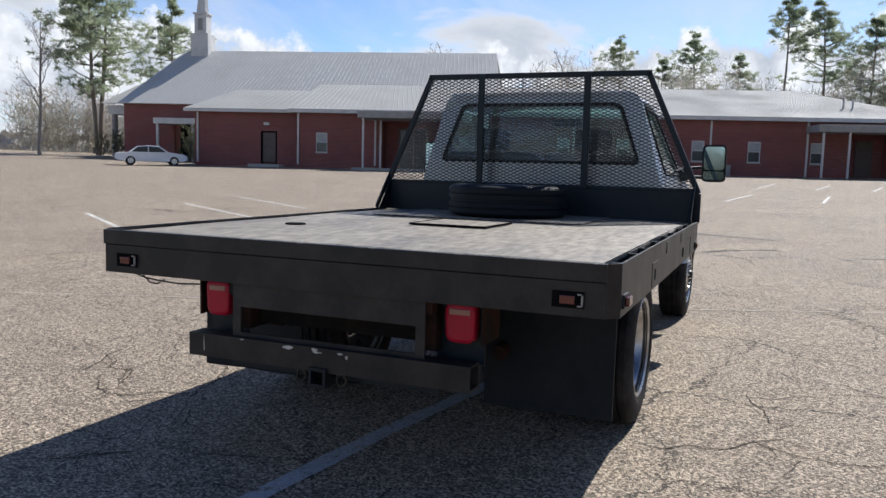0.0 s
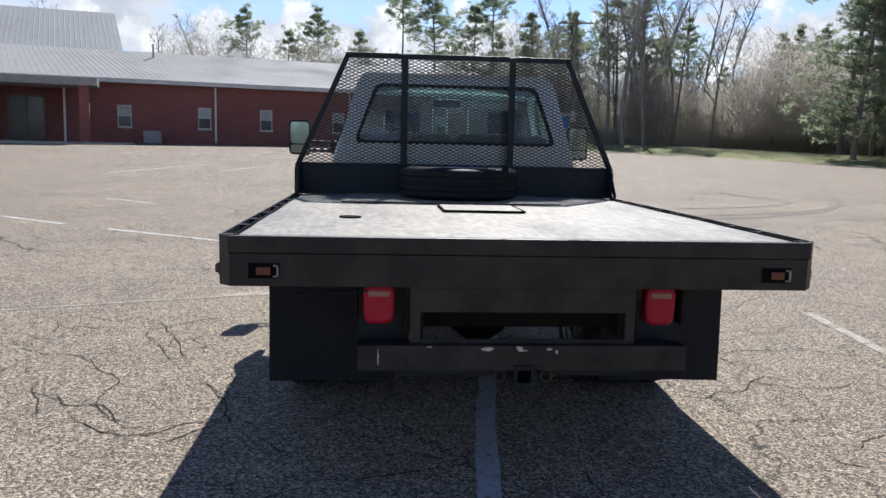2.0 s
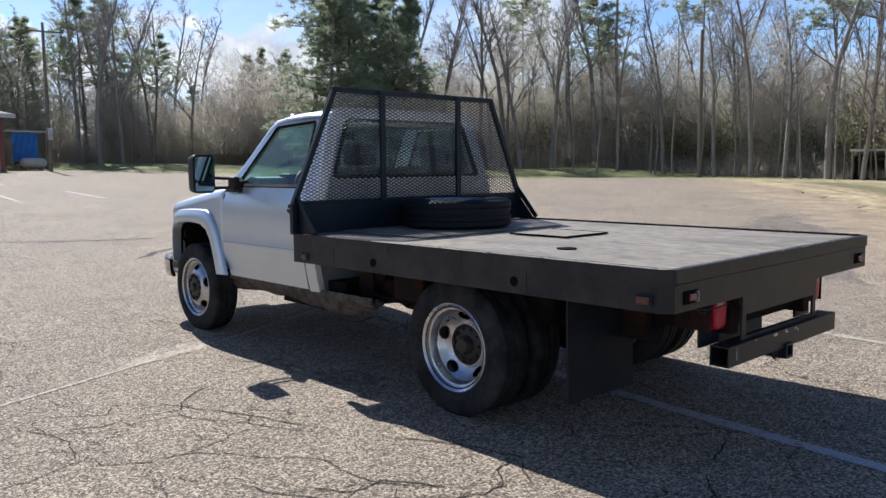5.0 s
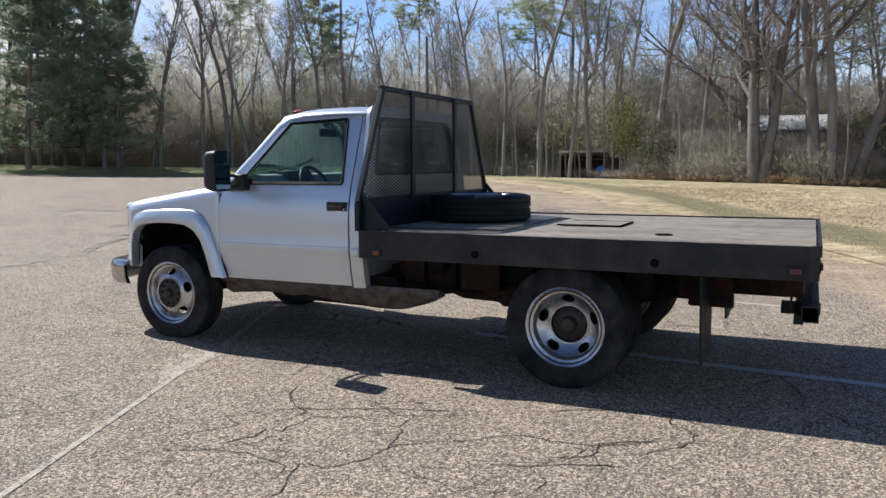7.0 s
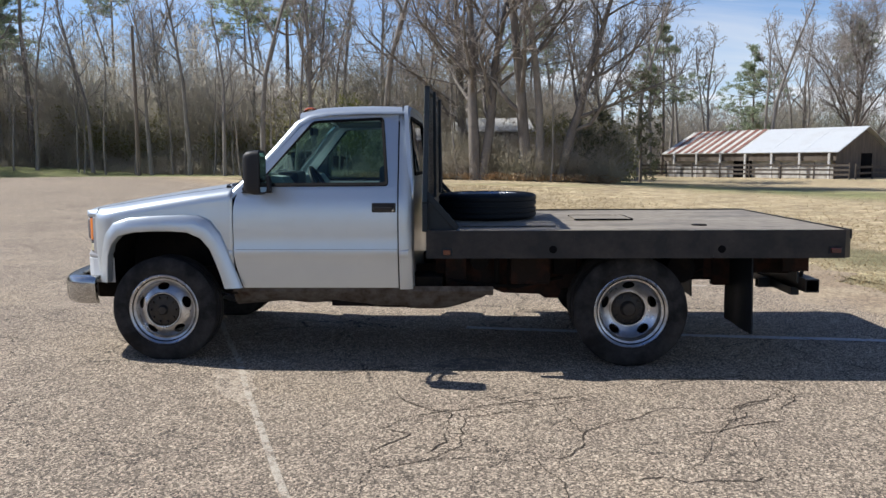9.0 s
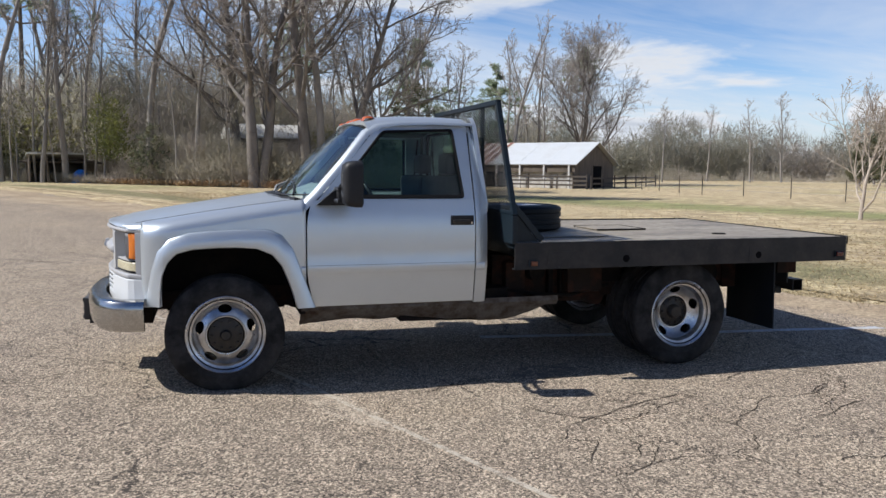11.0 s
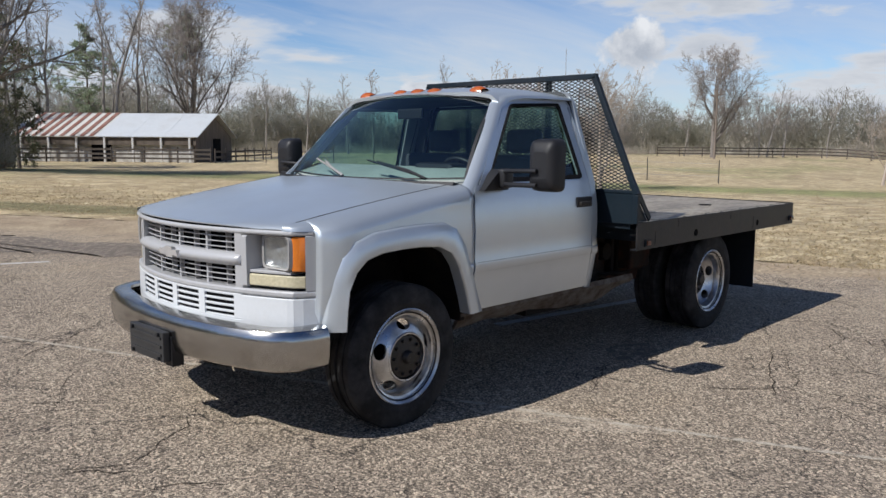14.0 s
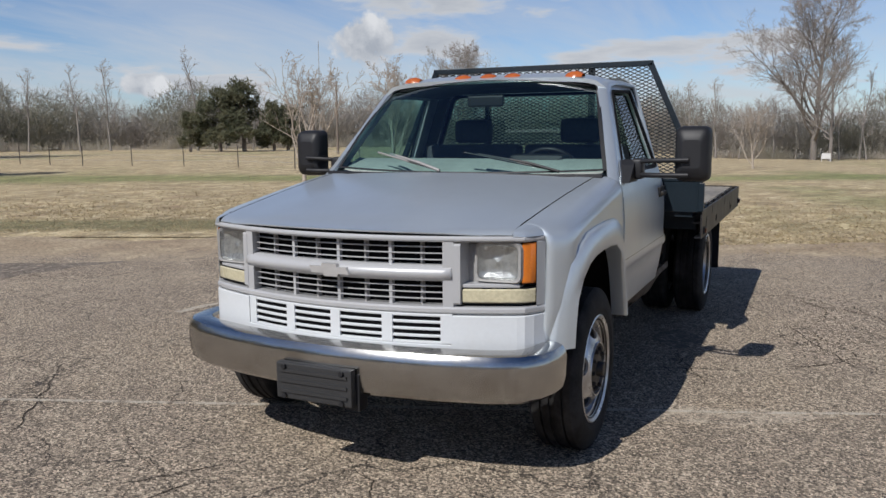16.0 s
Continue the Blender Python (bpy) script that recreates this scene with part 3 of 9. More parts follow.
def grid(bm, rows):
    vs = [[bm.verts.new(p) for p in row] for row in rows]
    for a, b in zip(vs, vs[1:]):
        for i in range(len(a) - 1):
            bm.faces.new((a[i], a[i + 1], b[i + 1], b[i]))
    return vs


def lathe(bm, profile, n=48, y0=0.0, closed=False):
    """profile: (radius, y) pairs, turned round the Y axis."""
    rings = []
    for r, y in profile:
        rings.append([bm.verts.new((r * math.cos(2 * math.pi * i / n), y0 + y, r * math.sin(2 * math.pi * i / n))) for i in range(n)])
    pairs = list(zip(rings, rings[1:])) + ([(rings[-1], rings[0])] if closed else [])
    for a, b in pairs:
        for i in range(n):
            bm.faces.new((a[i], a[(i + 1) % n], b[(i + 1) % n], b[i]))
    return rings


def prism(bm, pts, axis, a, b):
    """An outline in the plane across an axis ('x', 'y' or 'z'), drawn out from a to b."""
    def at(p, h):
        return {"x": (h, p[0], p[1]), "y": (p[0], h, p[1]), "z": (p[0], p[1], h)}[axis]
    lo, hi = [bm.verts.new(at(p, a)) for p in pts], [bm.verts.new(at(p, b)) for p in pts]
    n = len(pts)
    for i in range(n):
        bm.faces.new((lo[i], lo[(i + 1) % n], hi[(i + 1) % n], hi[i]))
    bm.faces.new(lo[::-1])
    bm.faces.new(hi)
    return bm


def solid(ob, thick, off=-1.0, crisp=True):
    s = ob.modifiers.new("thickness", "SOLIDIFY")
    s.thickness, s.offset = thick, off
    if crisp:
        e = ob.modifiers.new("crisp edges", "EDGE_SPLIT")
        e.split_angle = radians(66)
    return ob


def bevelled(ob, w, seg=2):
    b = ob.modifiers.new("worn edges", "BEVEL")
    b.width, b.segments, b.limit_method, b.angle_limit = w, seg, "ANGLE", radians(35)
    return ob


def sm(a, b, x):
    t = min(1.0, max(0.0, (x - a) / (b - a)))
    return t * t * (3 - 2 * t)


# ---- ground ----
def lie(x, y):
    """Height of the ground: level at the truck, rising towards the brick building, falling away over the field."""
    h = 0.0262 * (max(0.0, min(x, 58.0) - 3.0)) * (1 - 0.62 * sm(-14, -46, y) if y < -14 else 1.0)
    h += 0.45 * sm(-14, -36, y) * sm(-14, 2, x) * (1 - sm(20, 45, x)) if y < -14 else 0.0
    if x < -10:
        h -= 0.0185 * (-x - 10) * sm(-34, -8, y)
    # a grassy bank before the wood
    s = 0.67 * x - 0.74 * y
    if y < -12 and s > 51:
        h += 0.85 * sm(51, 62, s) * sm(14, 26, x) * sm(-12, -20, y)
    if y > 40:
        h += 0.018 * (min(y, 90) - 40) * sm(20, 45, x)
    return h


EDGE = [(59, -11), (53, -22), (43, -34), (29, -41), (18, -36.5), (9.5, -26.5), (3.4, -17.6), (0.4, -11), (-1.7, -6), (-3.5, 0.8), (-4.9, 5), (-6.5, 14), (-9, 40), (-9, 76), (66, 76), (66, 56), (70, 40), (72, 0)]
HEART = (22.0, -6.0)


def edge_radius(a):
    d = (math.cos(a), math.sin(a))
    best = 0.0
    for (x0, y0), (x1, y1) in zip(EDGE, EDGE[1:] + EDGE[:1]):
        ex, ey = x1 - x0, y1 - y0
        den = d[0] * ey - d[1] * ex
        if abs(den) < 1e-9:
            continue
        px, py = x0 - HEART[0], y0 - HEART[1]
        s, u = (px * ey - py * ex) / den, (px * d[1] - py * d[0]) / den
        if s > 0 and -1e-6 <= u <= 1 + 1e-6:
            best = max(best, s)
    return best


def make_ground():
    # far sheet, finer near the lot
    xs = [-900, -600, -400, -280, -200] + list(np.arange(-150, 121, 3.0)) + [140, 170, 210, 280, 400, 600, 900]
    verts = [(x, y, lie(x, y) - 0.03 + 0.05 * noise.noise((x * 0.08, y * 0.08, 0)) * sm(4, 12, math.hypot(x, y))) for y in xs for x in xs]
    for i, (x, y, z) in enumerate(verts):
        ex, ey = x - HEART[0], y - HEART[1]
        out = math.hypot(ex, ey) - edge_radius(math.atan2(ey, ex))
        if out < -5.0:
            verts[i] = (x, y, lie(x, y) - 0.14)
        elif out < 14.0:
            verts[i] = (x, y, lie(x, y) - 0.04 + 0.02 * sm(0, 3, out) + (z - lie(x, y) + 0.03) * sm(5, 14, out))
    k = len(xs)
    faces = [(j * k + i, j * k + i + 1, (j + 1) * k + i + 1, (j + 1) * k + i) for j in range(k - 1) for i in range(k - 1)]
    g = raw("ground", verts, faces, M_GRASS, smooth=180)
    tagged(g, "dry tan winter grass field with greener patches", "ground", kind="structure")
    # the car park
    n, rings = 900, [0.0001, 0.1, 0.2, 0.3, 0.4, 0.5, 0.58, 0.66, 0.72, 0.78, 0.82, 0.86, 0.89, 0.92, 0.94, 0.955, 0.97, 0.98, 0.988, 0.995, 1.0]
    verts, faces = [], []
    for i in range(n):
        a = 2 * math.pi * i / n
        r0 = edge_radius(a)
        ex, ey = HEART[0] + r0 * math.cos(a), HEART[1] + r0 * math.sin(a)
        r0 += 0.5 * noise.noise((ex * 0.35, ey * 0.35, 2.0)) + 0.16 * noise.noise((ex * 1.7, ey * 1.7, 5.0))
        for f in rings:
            x, y = HEART[0] + r0 * f * math.cos(a), HEART[1] + r0 * f * math.sin(a)
            verts.append((x, y, lie(x, y)))
        x, y = HEART[0] + r0 * 1.001 * math.cos(a), HEART[1] + r0 * 1.001 * math.sin(a)
        verts.append((x, y, lie(x, y) - 0.2))
    k = len(rings) + 1
    for i in range(n):
        j = (i + 1) % n
        for q in range(k - 1):
            faces.append((i * k + q, i * k + q + 1, j * k + q + 1, j * k + q))
    p = raw("pavement", verts, faces, M_ASPHALT, smooth=60)
    tagged(p, "old pale cracked asphalt car park with showing aggregate", "asphalt", kind="structure")


make_ground()


def stripe(points, width, material, label, lift=0.004, name="parking_line", category="painted line", group="painted lines of the car park"):
    """A painted line that follows the lie of the ground."""
    verts, faces = [], []
    pts = []
    for (x0, y0), (x1, y1) in zip(points, points[1:]):
        n = max(2, int(math.hypot(x1 - x0, y1 - y0) / 0.12))
        pts += [(x0 + (x1 - x0) * i / n, y0 + (y1 - y0) * i / n) for i in range(n)]
    pts.append(points[-1])
    for i, (x, y) in enumerate(pts):
        qx, qy = pts[min(i + 1, len(pts) - 1)]
        px, py = pts[max(i - 1, 0)]
        l = math.hypot(qx - px, qy - py)
        nx, ny = -(qy - py) / l, (qx - px) / l
        for s in (-1, 1):
            w = width * 0.5 * (1 + 0.25 * noise.noise((x * 6, y * 6, s * 3.0)))
            verts.append((x + s * w * nx, y + s * w * ny, lie(x, y) + lift))
    faces = [(2 * i, 2 * i + 1, 2 * i + 3, 2 * i + 2) for i in range(len(pts) - 1)]
    return tagged(raw(name, verts, faces, material), label, category, group=group, kind="structure")

# ---- painted lines ----
stripe([(1.2, -0.26), (-0.8, 0.05), (-1.9, 0.17), (-3.6, 0.40)], 0.10, M_LINE_GREY, "faded grey parking line running under the truck")
stripe([(4.9, -3.9), (4.2, -2.2), (3.3, 0.0), (2.85, 1.05), (2.65, 1.6), (2.05, 3.1), (1.2, 5.2)], 0.04, M_LINE_FAINT, "nearly worn away cross line in front of the truck")
stripe([(1.95, -3.14), (0.4, -2.93), (-1.6, -2.62)], 0.10, M_LINE_FAINT, "worn white parking line beside the truck")
stripe([(3.35, -6.88), (2.55, -6.58)], 0.10, M_LINE, "short worn white line end on the asphalt")
stripe([(-3.2, 0.72), (-3.9, 0.85)], 0.10, M_LINE, "worn white line end at the edge of the lot")
for ends in (((33.0, 12.4), (38.5, 12.2)), ((33.5, 9.4), (39.0, 9.2)), ((33.9, 6.6), (39.4, 6.4)), ((34.3, 3.8), (39.8, 3.5)), ((34.2, -0.9), (39.6, -1.6)), ((34.2, -3.3), (39.6, -4.1)), ((34.2, -5.5), (39.4, -6.4)),
             ((19.3, 8.4), (25.6, 6.7)), ((21.0, 5.6), (26.5, 4.1)), ((22.6, -0.2), (28.0, -0.9)), ((23.4, -3.05), (28.2, -3.5)), ((23.5, -5.7), (28.5, -6.1)),
             ((8.7, 12.2), (6.4, 8.8)), ((6.0, 8.2), (4.5, 6.0)), ((12.2, 12.5), (9.3, 7.9)), ((8.3, 6.4), (7.5, 5.2)), ((7.0, 4.4), (5.9, 2.5)), ((11.5, 5.9), (10.7, 4.8)), ((15.5, 13.5), (12.5, 9.0))):
    stripe(ends, 0.10, M_LINE, "worn white parking bay line")


def tar_patch(corners, label, material=None, lift=0.005, ragged=1.0):
    """A thin irregular patch of darker asphalt."""
    out = []
    for i, (x0, y0) in enumerate(corners):
        x1, y1 = corners[(i + 1) % len(corners)]
        n = max(2, int(math.hypot(x1 - x0, y1 - y0) / 0.15))
        for k in range(n):
            x, y = x0 + (x1 - x0) * k / n, y0 + (y1 - y0) * k / n
            out.append((x + ragged * (0.5 * noise.noise((x, y, 1)) + 0.2 * noise.noise((x * 4, y * 4, 3))), y + ragged * (0.5 * noise.noise((x, y, 7)) + 0.2 * noise.noise((x * 4, y * 4, 9)))))
    cx, cy = sum(p[0] for p in out) / len(out), sum(p[1] for p in out) / len(out)
    verts, n, rings = [], len(out), (0.001, 0.3, 0.6, 0.85, 1.0)
    for f in rings:
        for x, y in out:
            px, py = cx + (x - cx) * f, cy + (y - cy) * f
            verts.append((px, py, lie(px, py) + lift))
    faces = [(q * n + i, q * n + (i + 1) % n, (q + 1) * n + (i + 1) % n, (q + 1) * n + i) for q in range(len(rings) - 1) for i in range(n)]
    return tagged(raw("tar_patch", verts, faces, material or M_TAR), label, "asphalt patch", kind="structure")


tar_patch([(-0.6, -5.6), (1.3, -6.2), (3.0, -8.2), (4.6, -10.3), (6.0, -17), (3.4, -15.0), (1.4, -9.6), (-0.9, -7.0)], "dark tarry strip of newer asphalt at the lot's edge")

tar_patch([(2.98, 1.0), (3.0, 1.35), (2.72, 1.75), (2.5, 2.05), (2.5, 1.7), (2.66, 1.25)], "pale scuffed patch of grit on the asphalt", M_SCUFF, 0.003, 0.35)
tar_patch([(0.9, 0.85), (1.25, 0.8), (1.4, 1.05), (1.1, 1.22), (0.85, 1.05)], "dark oil stain on the asphalt", M_TAR, 0.003, 0.25)

M_CRACK = mat("open crack in asphalt", (0.068, 0.056, 0.044), 0.95, 0, (0.038, 0.032, 0.026), scale=8, fine=60, bump=0.3, spec=0.1)
M_SKID = line_mat("rubbed-off tyre rubber", (0.075, 0.066, 0.056), 0.60)
# the open cracks round the truck, each a run of bends on the ground
CRACKS = [
    [(1.92, 3.08), (1.64, 3.0), (1.38, 2.92), (1.26, 2.8), (1.18, 2.69), (1.19, 2.44), (1.18, 2.21), (0.93, 2.14), (0.7, 2.0), (0.37, 1.85), (-0.06, 1.61)],
    [(0.93, 2.88), (0.77, 2.84), (0.63, 2.83), (0.55, 2.7), (0.49, 2.44), (0.41, 2.35), (0.19, 2.23), (-0.08, 2.02), (-0.36, 2.04), (-0.57, 1.95), (-0.92, 1.58)],
    [(-0.43, 2.03), (-0.37, 2.26), (-0.2, 2.49)],
    [(0.39, 3.13), (0.18, 3.08), (0.12, 3.15), (-0.11, 3.11), (-0.37, 3.03)],
]
CRACKS += [
    [(1.08, 1.74), (0.81, 1.94), (0.7, 2.0)],
    [(1.26, 2.34), (1.25, 2.16), (1.42, 2.05), (1.55, 1.92), (1.63, 1.64)],
    [(1.35, 2.81), (1.26, 2.64), (1.28, 2.49)],
    [(-0.27, 2.35), (-0.43, 2.2), (-0.48, 2.09), (-0.46, 1.98), (-0.59, 1.9), (-0.76, 1.73)],
    [(-0.01, 1.6), (-0.19, 1.49), (-0.38, 1.39), (-0.63, 1.34), (-0.79, 1.27)],
    [(0.66, 3.52), (0.69, 3.17), (0.84, 2.81)],
]
CRACKS += [
    [(-0.42, -1.1), (-0.39, -1.25), (-0.27, -1.35), (-0.26, -1.52), (-0.08, -1.65), (0.03, -1.78), (-0.06, -1.91)],
    [(1.61, -1.76), (1.29, -1.89), (1.36, -2.18), (1.19, -2.28), (1.17, -2.6)],
    [(2.64, -1.91), (2.37, -2.09), (2.27, -2.33), (2.19, -2.61), (2.47, -2.83), (2.73, -3.18)],
    [(0.63, -1.37), (0.78, -1.57), (0.78, -1.71), (0.99, -1.95)],
    [(-1.86, 1.34), (-1.72, 1.12), (-1.57, 0.99), (-1.48, 0.86)],
    [(5.0, -0.53), (4.81, -0.52), (4.56, -0.43)],
    [(5.07, 0.3), (4.94, 0.42), (4.81, 0.5), (4.66, 0.45), (4.47, 0.3), (4.31, 0.22), (4.11, -0.06)],
    [(1.57, 1.09), (1.83, 1.12), (2.01, 1.22), (2.13, 1.35)],
    [(4.95, 1.33), (4.79, 1.32), (4.69, 1.24)],
]
CRACKS += [
    [(2.77, 3.34), (2.7, 3.19), (2.6, 3.08), (2.47, 2.98)],
    [(3.09, 2.98), (3.09, 2.82), (3.12, 2.63)],
    [(2.3, 1.35), (1.99, 1.25), (1.7, 1.12), (1.5, 1.08)],
    [(0.49, 2.55), (0.54, 2.35), (0.62, 2.18), (0.63, 1.98)],
    [(5.04, 0.41), (4.91, 0.48), (4.79, 0.6)],
]
CRACKS += [
    [(3.5, -2.75), (3.8, -2.41), (4.09, -2.17), (4.33, -1.97), (4.68, -1.7)],
    [(3.12, -1.95), (3.46, -1.69), (3.68, -1.46), (3.88, -1.37)],
    [(4.83, -0.76), (4.73, -0.68), (4.58, -0.59), (4.41, -0.48)],
    [(3.5, 1.12), (3.48, 1.32), (3.61, 1.52)],
    [(4.87, 0.85), (4.7, 0.87), (4.55, 1.03)],
    [(3.39, -3.24), (3.14, -3.32), (2.9, -3.11)],
]
CRACKS += [
    [(0.82, 3.13), (0.85, 2.91), (1.14, 2.85), (1.56, 2.91), (1.68, 2.85)],
    [(1.68, 2.85), (1.46, 2.51), (1.63, 2.44), (1.5, 2.21)],
    [(1.5, 2.21), (0.89, 1.94), (0.35, 1.77)],
    [(-0.65, 2.26), (-0.55, 2.27), (-0.25, 2.42), (-0.07, 2.47)],
    [(-0.68, 2.12), (-0.8, 1.92), (-0.91, 1.75), (-0.9, 1.64), (-0.75, 1.51), (-0.72, 1.34)],
    [(1.53, -2.88), (1.2, -2.49), (1.06, -2.04)],
    [(0.84, -1.58), (0.55, -1.68), (0.29, -1.72), (0.32, -1.99)],
]
CRACKS += [
    [(-0.02, -1.63), (-0.21, -1.85), (-0.2, -2.09), (-0.1, -2.35)],
    [(-1.15, -1.66), (-1.04, -1.76), (-0.96, -1.92)],
    [(-1.26, -1.45), (-1.33, -1.51), (-1.37, -1.56)],
    [(-0.93, 1.14), (-1.03, 1.05), (-1.17, 0.99)],
    [(-1.43, 0.67), (-1.38, 0.49), (-1.32, 0.33)],
    [(-1.37, -0.29), (-1.51, -0.3), (-1.61, -0.32)],
    [(-1.26, -0.94), (-1.39, -0.98), (-1.5, -1.04)],
    [(-1.67, 1.15), (-1.63, 1.05), (-1.57, 0.96)],
]
CRACKS += [
    [(-0.35, 2.7), (-0.36, 2.57), (-0.28, 2.49)],
]
CRACKS += [
    [(0.15, 1.43), (-0.02, 1.39), (-0.25, 1.41), (-0.53, 1.37)],
    [(-0.77, 1.34), (-0.86, 1.44), (-1.01, 1.54)],
    [(-0.68, 1.03), (-0.69, 0.83), (-0.59, 0.68)],
]


def make_cracks():
    """Thin ragged openings: each bend is broken up again, with hair cracks that branch off."""
    rng = random.Random(21)
    verts, faces = [], []

    def run(pts, w):
        for _ in range(3):
            out = [pts[0]]
            for (x0, y0), (x1, y1) in zip(pts, pts[1:]):
                l = math.hypot(x1 - x0, y1 - y0)
                j = rng.gauss(0, 0.065) * l
                out += [((x0 + x1) / 2 - (y1 - y0) / l * j, (y0 + y1) / 2 + (x1 - x0) / l * j), (x1, y1)]
            pts = out
        n = len(pts)
        first = len(verts)
        for i, (x, y) in enumerate(pts):
            qx, qy = pts[min(i + 1, n - 1)]
            px, py = pts[max(i - 1, 0)]
            l = math.hypot(qx - px, qy - py) + 1e-6
            nx, ny = -(qy - py) / l, (qx - px) / l
            k = w * 0.5 * rng.uniform(0.6, 1.4) * min(1.0, 0.15 + 6.0 * i / n, 0.15 + 6.0 * (n - 1 - i) / n)
            for q in (-1, 1):
                verts.append((x + q * k * nx, y + q * k * ny, lie(x, y) + 0.0035))
        faces.extend((first + 2 * i, first + 2 * i + 1, first + 2 * i + 3, first + 2 * i + 2) for i in range(n - 1))
        return pts

    for line in CRACKS:
        pts = run(line, rng.uniform(0.0055, 0.009))
        for _ in range(len(line) // 4):
            i = rng.randrange(2, len(pts) - 2)
            a = rng.random() * 6.28
            x, y = pts[i]
            l = rng.uniform(0.12, 0.38)
            b = a + rng.uniform(-0.6, 0.6)
            mid = (x + l * math.cos(a), y + l * math.sin(a))
            run([(x, y), mid, (mid[0] + l * math.cos(b), mid[1] + l * math.sin(b))], 0.0035)
    tagged(raw("cracks", verts, faces, M_CRACK), "open dark cracks running through the old asphalt", "cracks", kind="stuff")


make_cracks()
for bends in ([(8.6, -2.6), (9.2, -3.4), (9.55, -4.2), (9.51, -4.9), (9.61, -5.7), (9.9, -6.5), (10.3, -7.2), (10.9, -8.2), (11.8, -9.2)],
              [(11.4, -5.6), (11.6, -6.3), (11.9, -7.08), (12.29, -8.0), (12.75, -8.6), (13.3, -9.1), (14.1, -9.1), (15.0, -8.6), (15.6, -7.6)],
              [(10.0, -4.6), (10.05, -5.6), (10.3, -6.3), (10.84, -7.5), (11.2, -8.2), (12.2, -9.5), (13.3, -10.3), (15.0, -11.0)],
              [(19.4, 0.8), (18.3, 1.2), (17.2, 1.55), (15.9, 1.7), (14.4, 1.55), (13.2, 1.2), (12.3, 0.83), (11.7, 0.1), (11.2, -0.8), (10.9, -1.8)]):
    stripe(bends, 0.16, M_SKID, "dark curved tyre mark on the asphalt", 0.006, "tyre_mark", "tyre mark", "tyre marks on the car park")


def strip_sheet(name, label, category, line, material, inner, outer, cover, cols, step=0.25, lift=0.002):
    """A thin sheet along a line. inner and outer give its half widths, cover how thickly each place is covered."""
    pts = []
    for (x0, y0), (x1, y1) in zip(line, line[1:]):
        n = max(2, int(math.hypot(x1 - x0, y1 - y0) / step))
        pts += [(x0 + (x1 - x0) * i / n, y0 + (y1 - y0) * i / n) for i in range(n)]
    verts, cov = [], []
    for i, (x, y) in enumerate(pts):
        qx, qy = pts[min(i + 1, len(pts) - 1)]
        px, py = pts[max(i - 1, 0)]
        l = math.hypot(qx - px, qy - py)
        nx, ny = -(qy - py) / l, (qx - px) / l
        a, b = outer(x, y), inner(x, y)
        for k in range(cols):
            d = -a + (a + b) * k / (cols - 1)
            vx, vy = x - nx * d, y - ny * d
            ends = min(1.0, i / 12, (len(pts) - 1 - i) / 12)
            c = cover(d, a, b) * ends
            verts.append((vx, vy, lie(vx, vy) + (lift if d > 0 or lift < 0 else lift - 0.020 * (d / a) ** 2) + 0.010 * c * (0 < k) + 0.012 * c * max(0.0, noise.noise((vx * 3, vy * 3, 2))) * (0 < k < cols - 1)))
            cov.append(c)
    faces = [(i * cols + k, i * cols + k + 1, (i + 1) * cols + k + 1, (i + 1) * cols + k) for i in range(len(pts) - 1) for k in range(cols - 1)]
    ob = raw(name, verts, faces, material, smooth=60)
    ob.data.attributes.new("cover", "FLOAT", "POINT").data.foreach_set("value", cov)
    return tagged(ob, label, category, kind="structure")


strip_sheet("dark_hollow", "dark band of greener and browner grass along a hollow", "mud", [(13.5, -36.5), (9.2, -31.5), (6.3, -27.9), (3.6, -24.2), (0.8, -18.15), (-0.65, -15.4), (-1.6, -13.5), (-2.9, -10.2), (-4.2, -7.0), (-5.4, -3.2), (-6.2, 0.0)], M_HOLLOW,
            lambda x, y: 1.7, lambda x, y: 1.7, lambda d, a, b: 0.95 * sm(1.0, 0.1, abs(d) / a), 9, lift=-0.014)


# bare dirt and leaves that have crept over the broken edge of the lot
strip_sheet("dirt_verge", "bare sandy dirt and dead leaves along the lot's edge", "dirt", [(17, -34.6), (9.0, -25.0), (2.9, -16.6), (-0.1, -10.4), (-2.2, -5.4), (-4.0, 1.0), (-5.3, 5), (-6.9, 14), (-9, 30)], M_DIRT,
            lambda x, y: 1.3 + 2.0 * sm(-2.5, -9.0, y) + 0.8 * noise.noise((x * 0.4, y * 0.4, 14)), lambda x, y: max(0.1, 0.7 + 0.9 * noise.noise((x * 0.5, y * 0.5, 4)) + 0.35 * noise.noise((x * 2.2, y * 2.2, 8))),
            lambda d, a, b: 0.85 * sm(1.0, 0.0, d / b) if d > 0 else 0.95, 13)

# ---- brick building ----
WA = radians(16)
EYE0 = Matrix.Translation((-4.4, 0.0, 1.32))
HALL = EYE0 @ Matrix.Scale(1.25, 4) @ EYE0.inverted() @ Matrix.Translation((41.5, 4.0, 0.0)) @ Matrix.Rotation(WA, 4, "Z") @ Matrix.Rotation(radians(90), 4, "Z")
# in the hall's own frame x runs along the front to the camera's left (-18 to 37), y runs from the front wall inwards as minus
G = 1.36


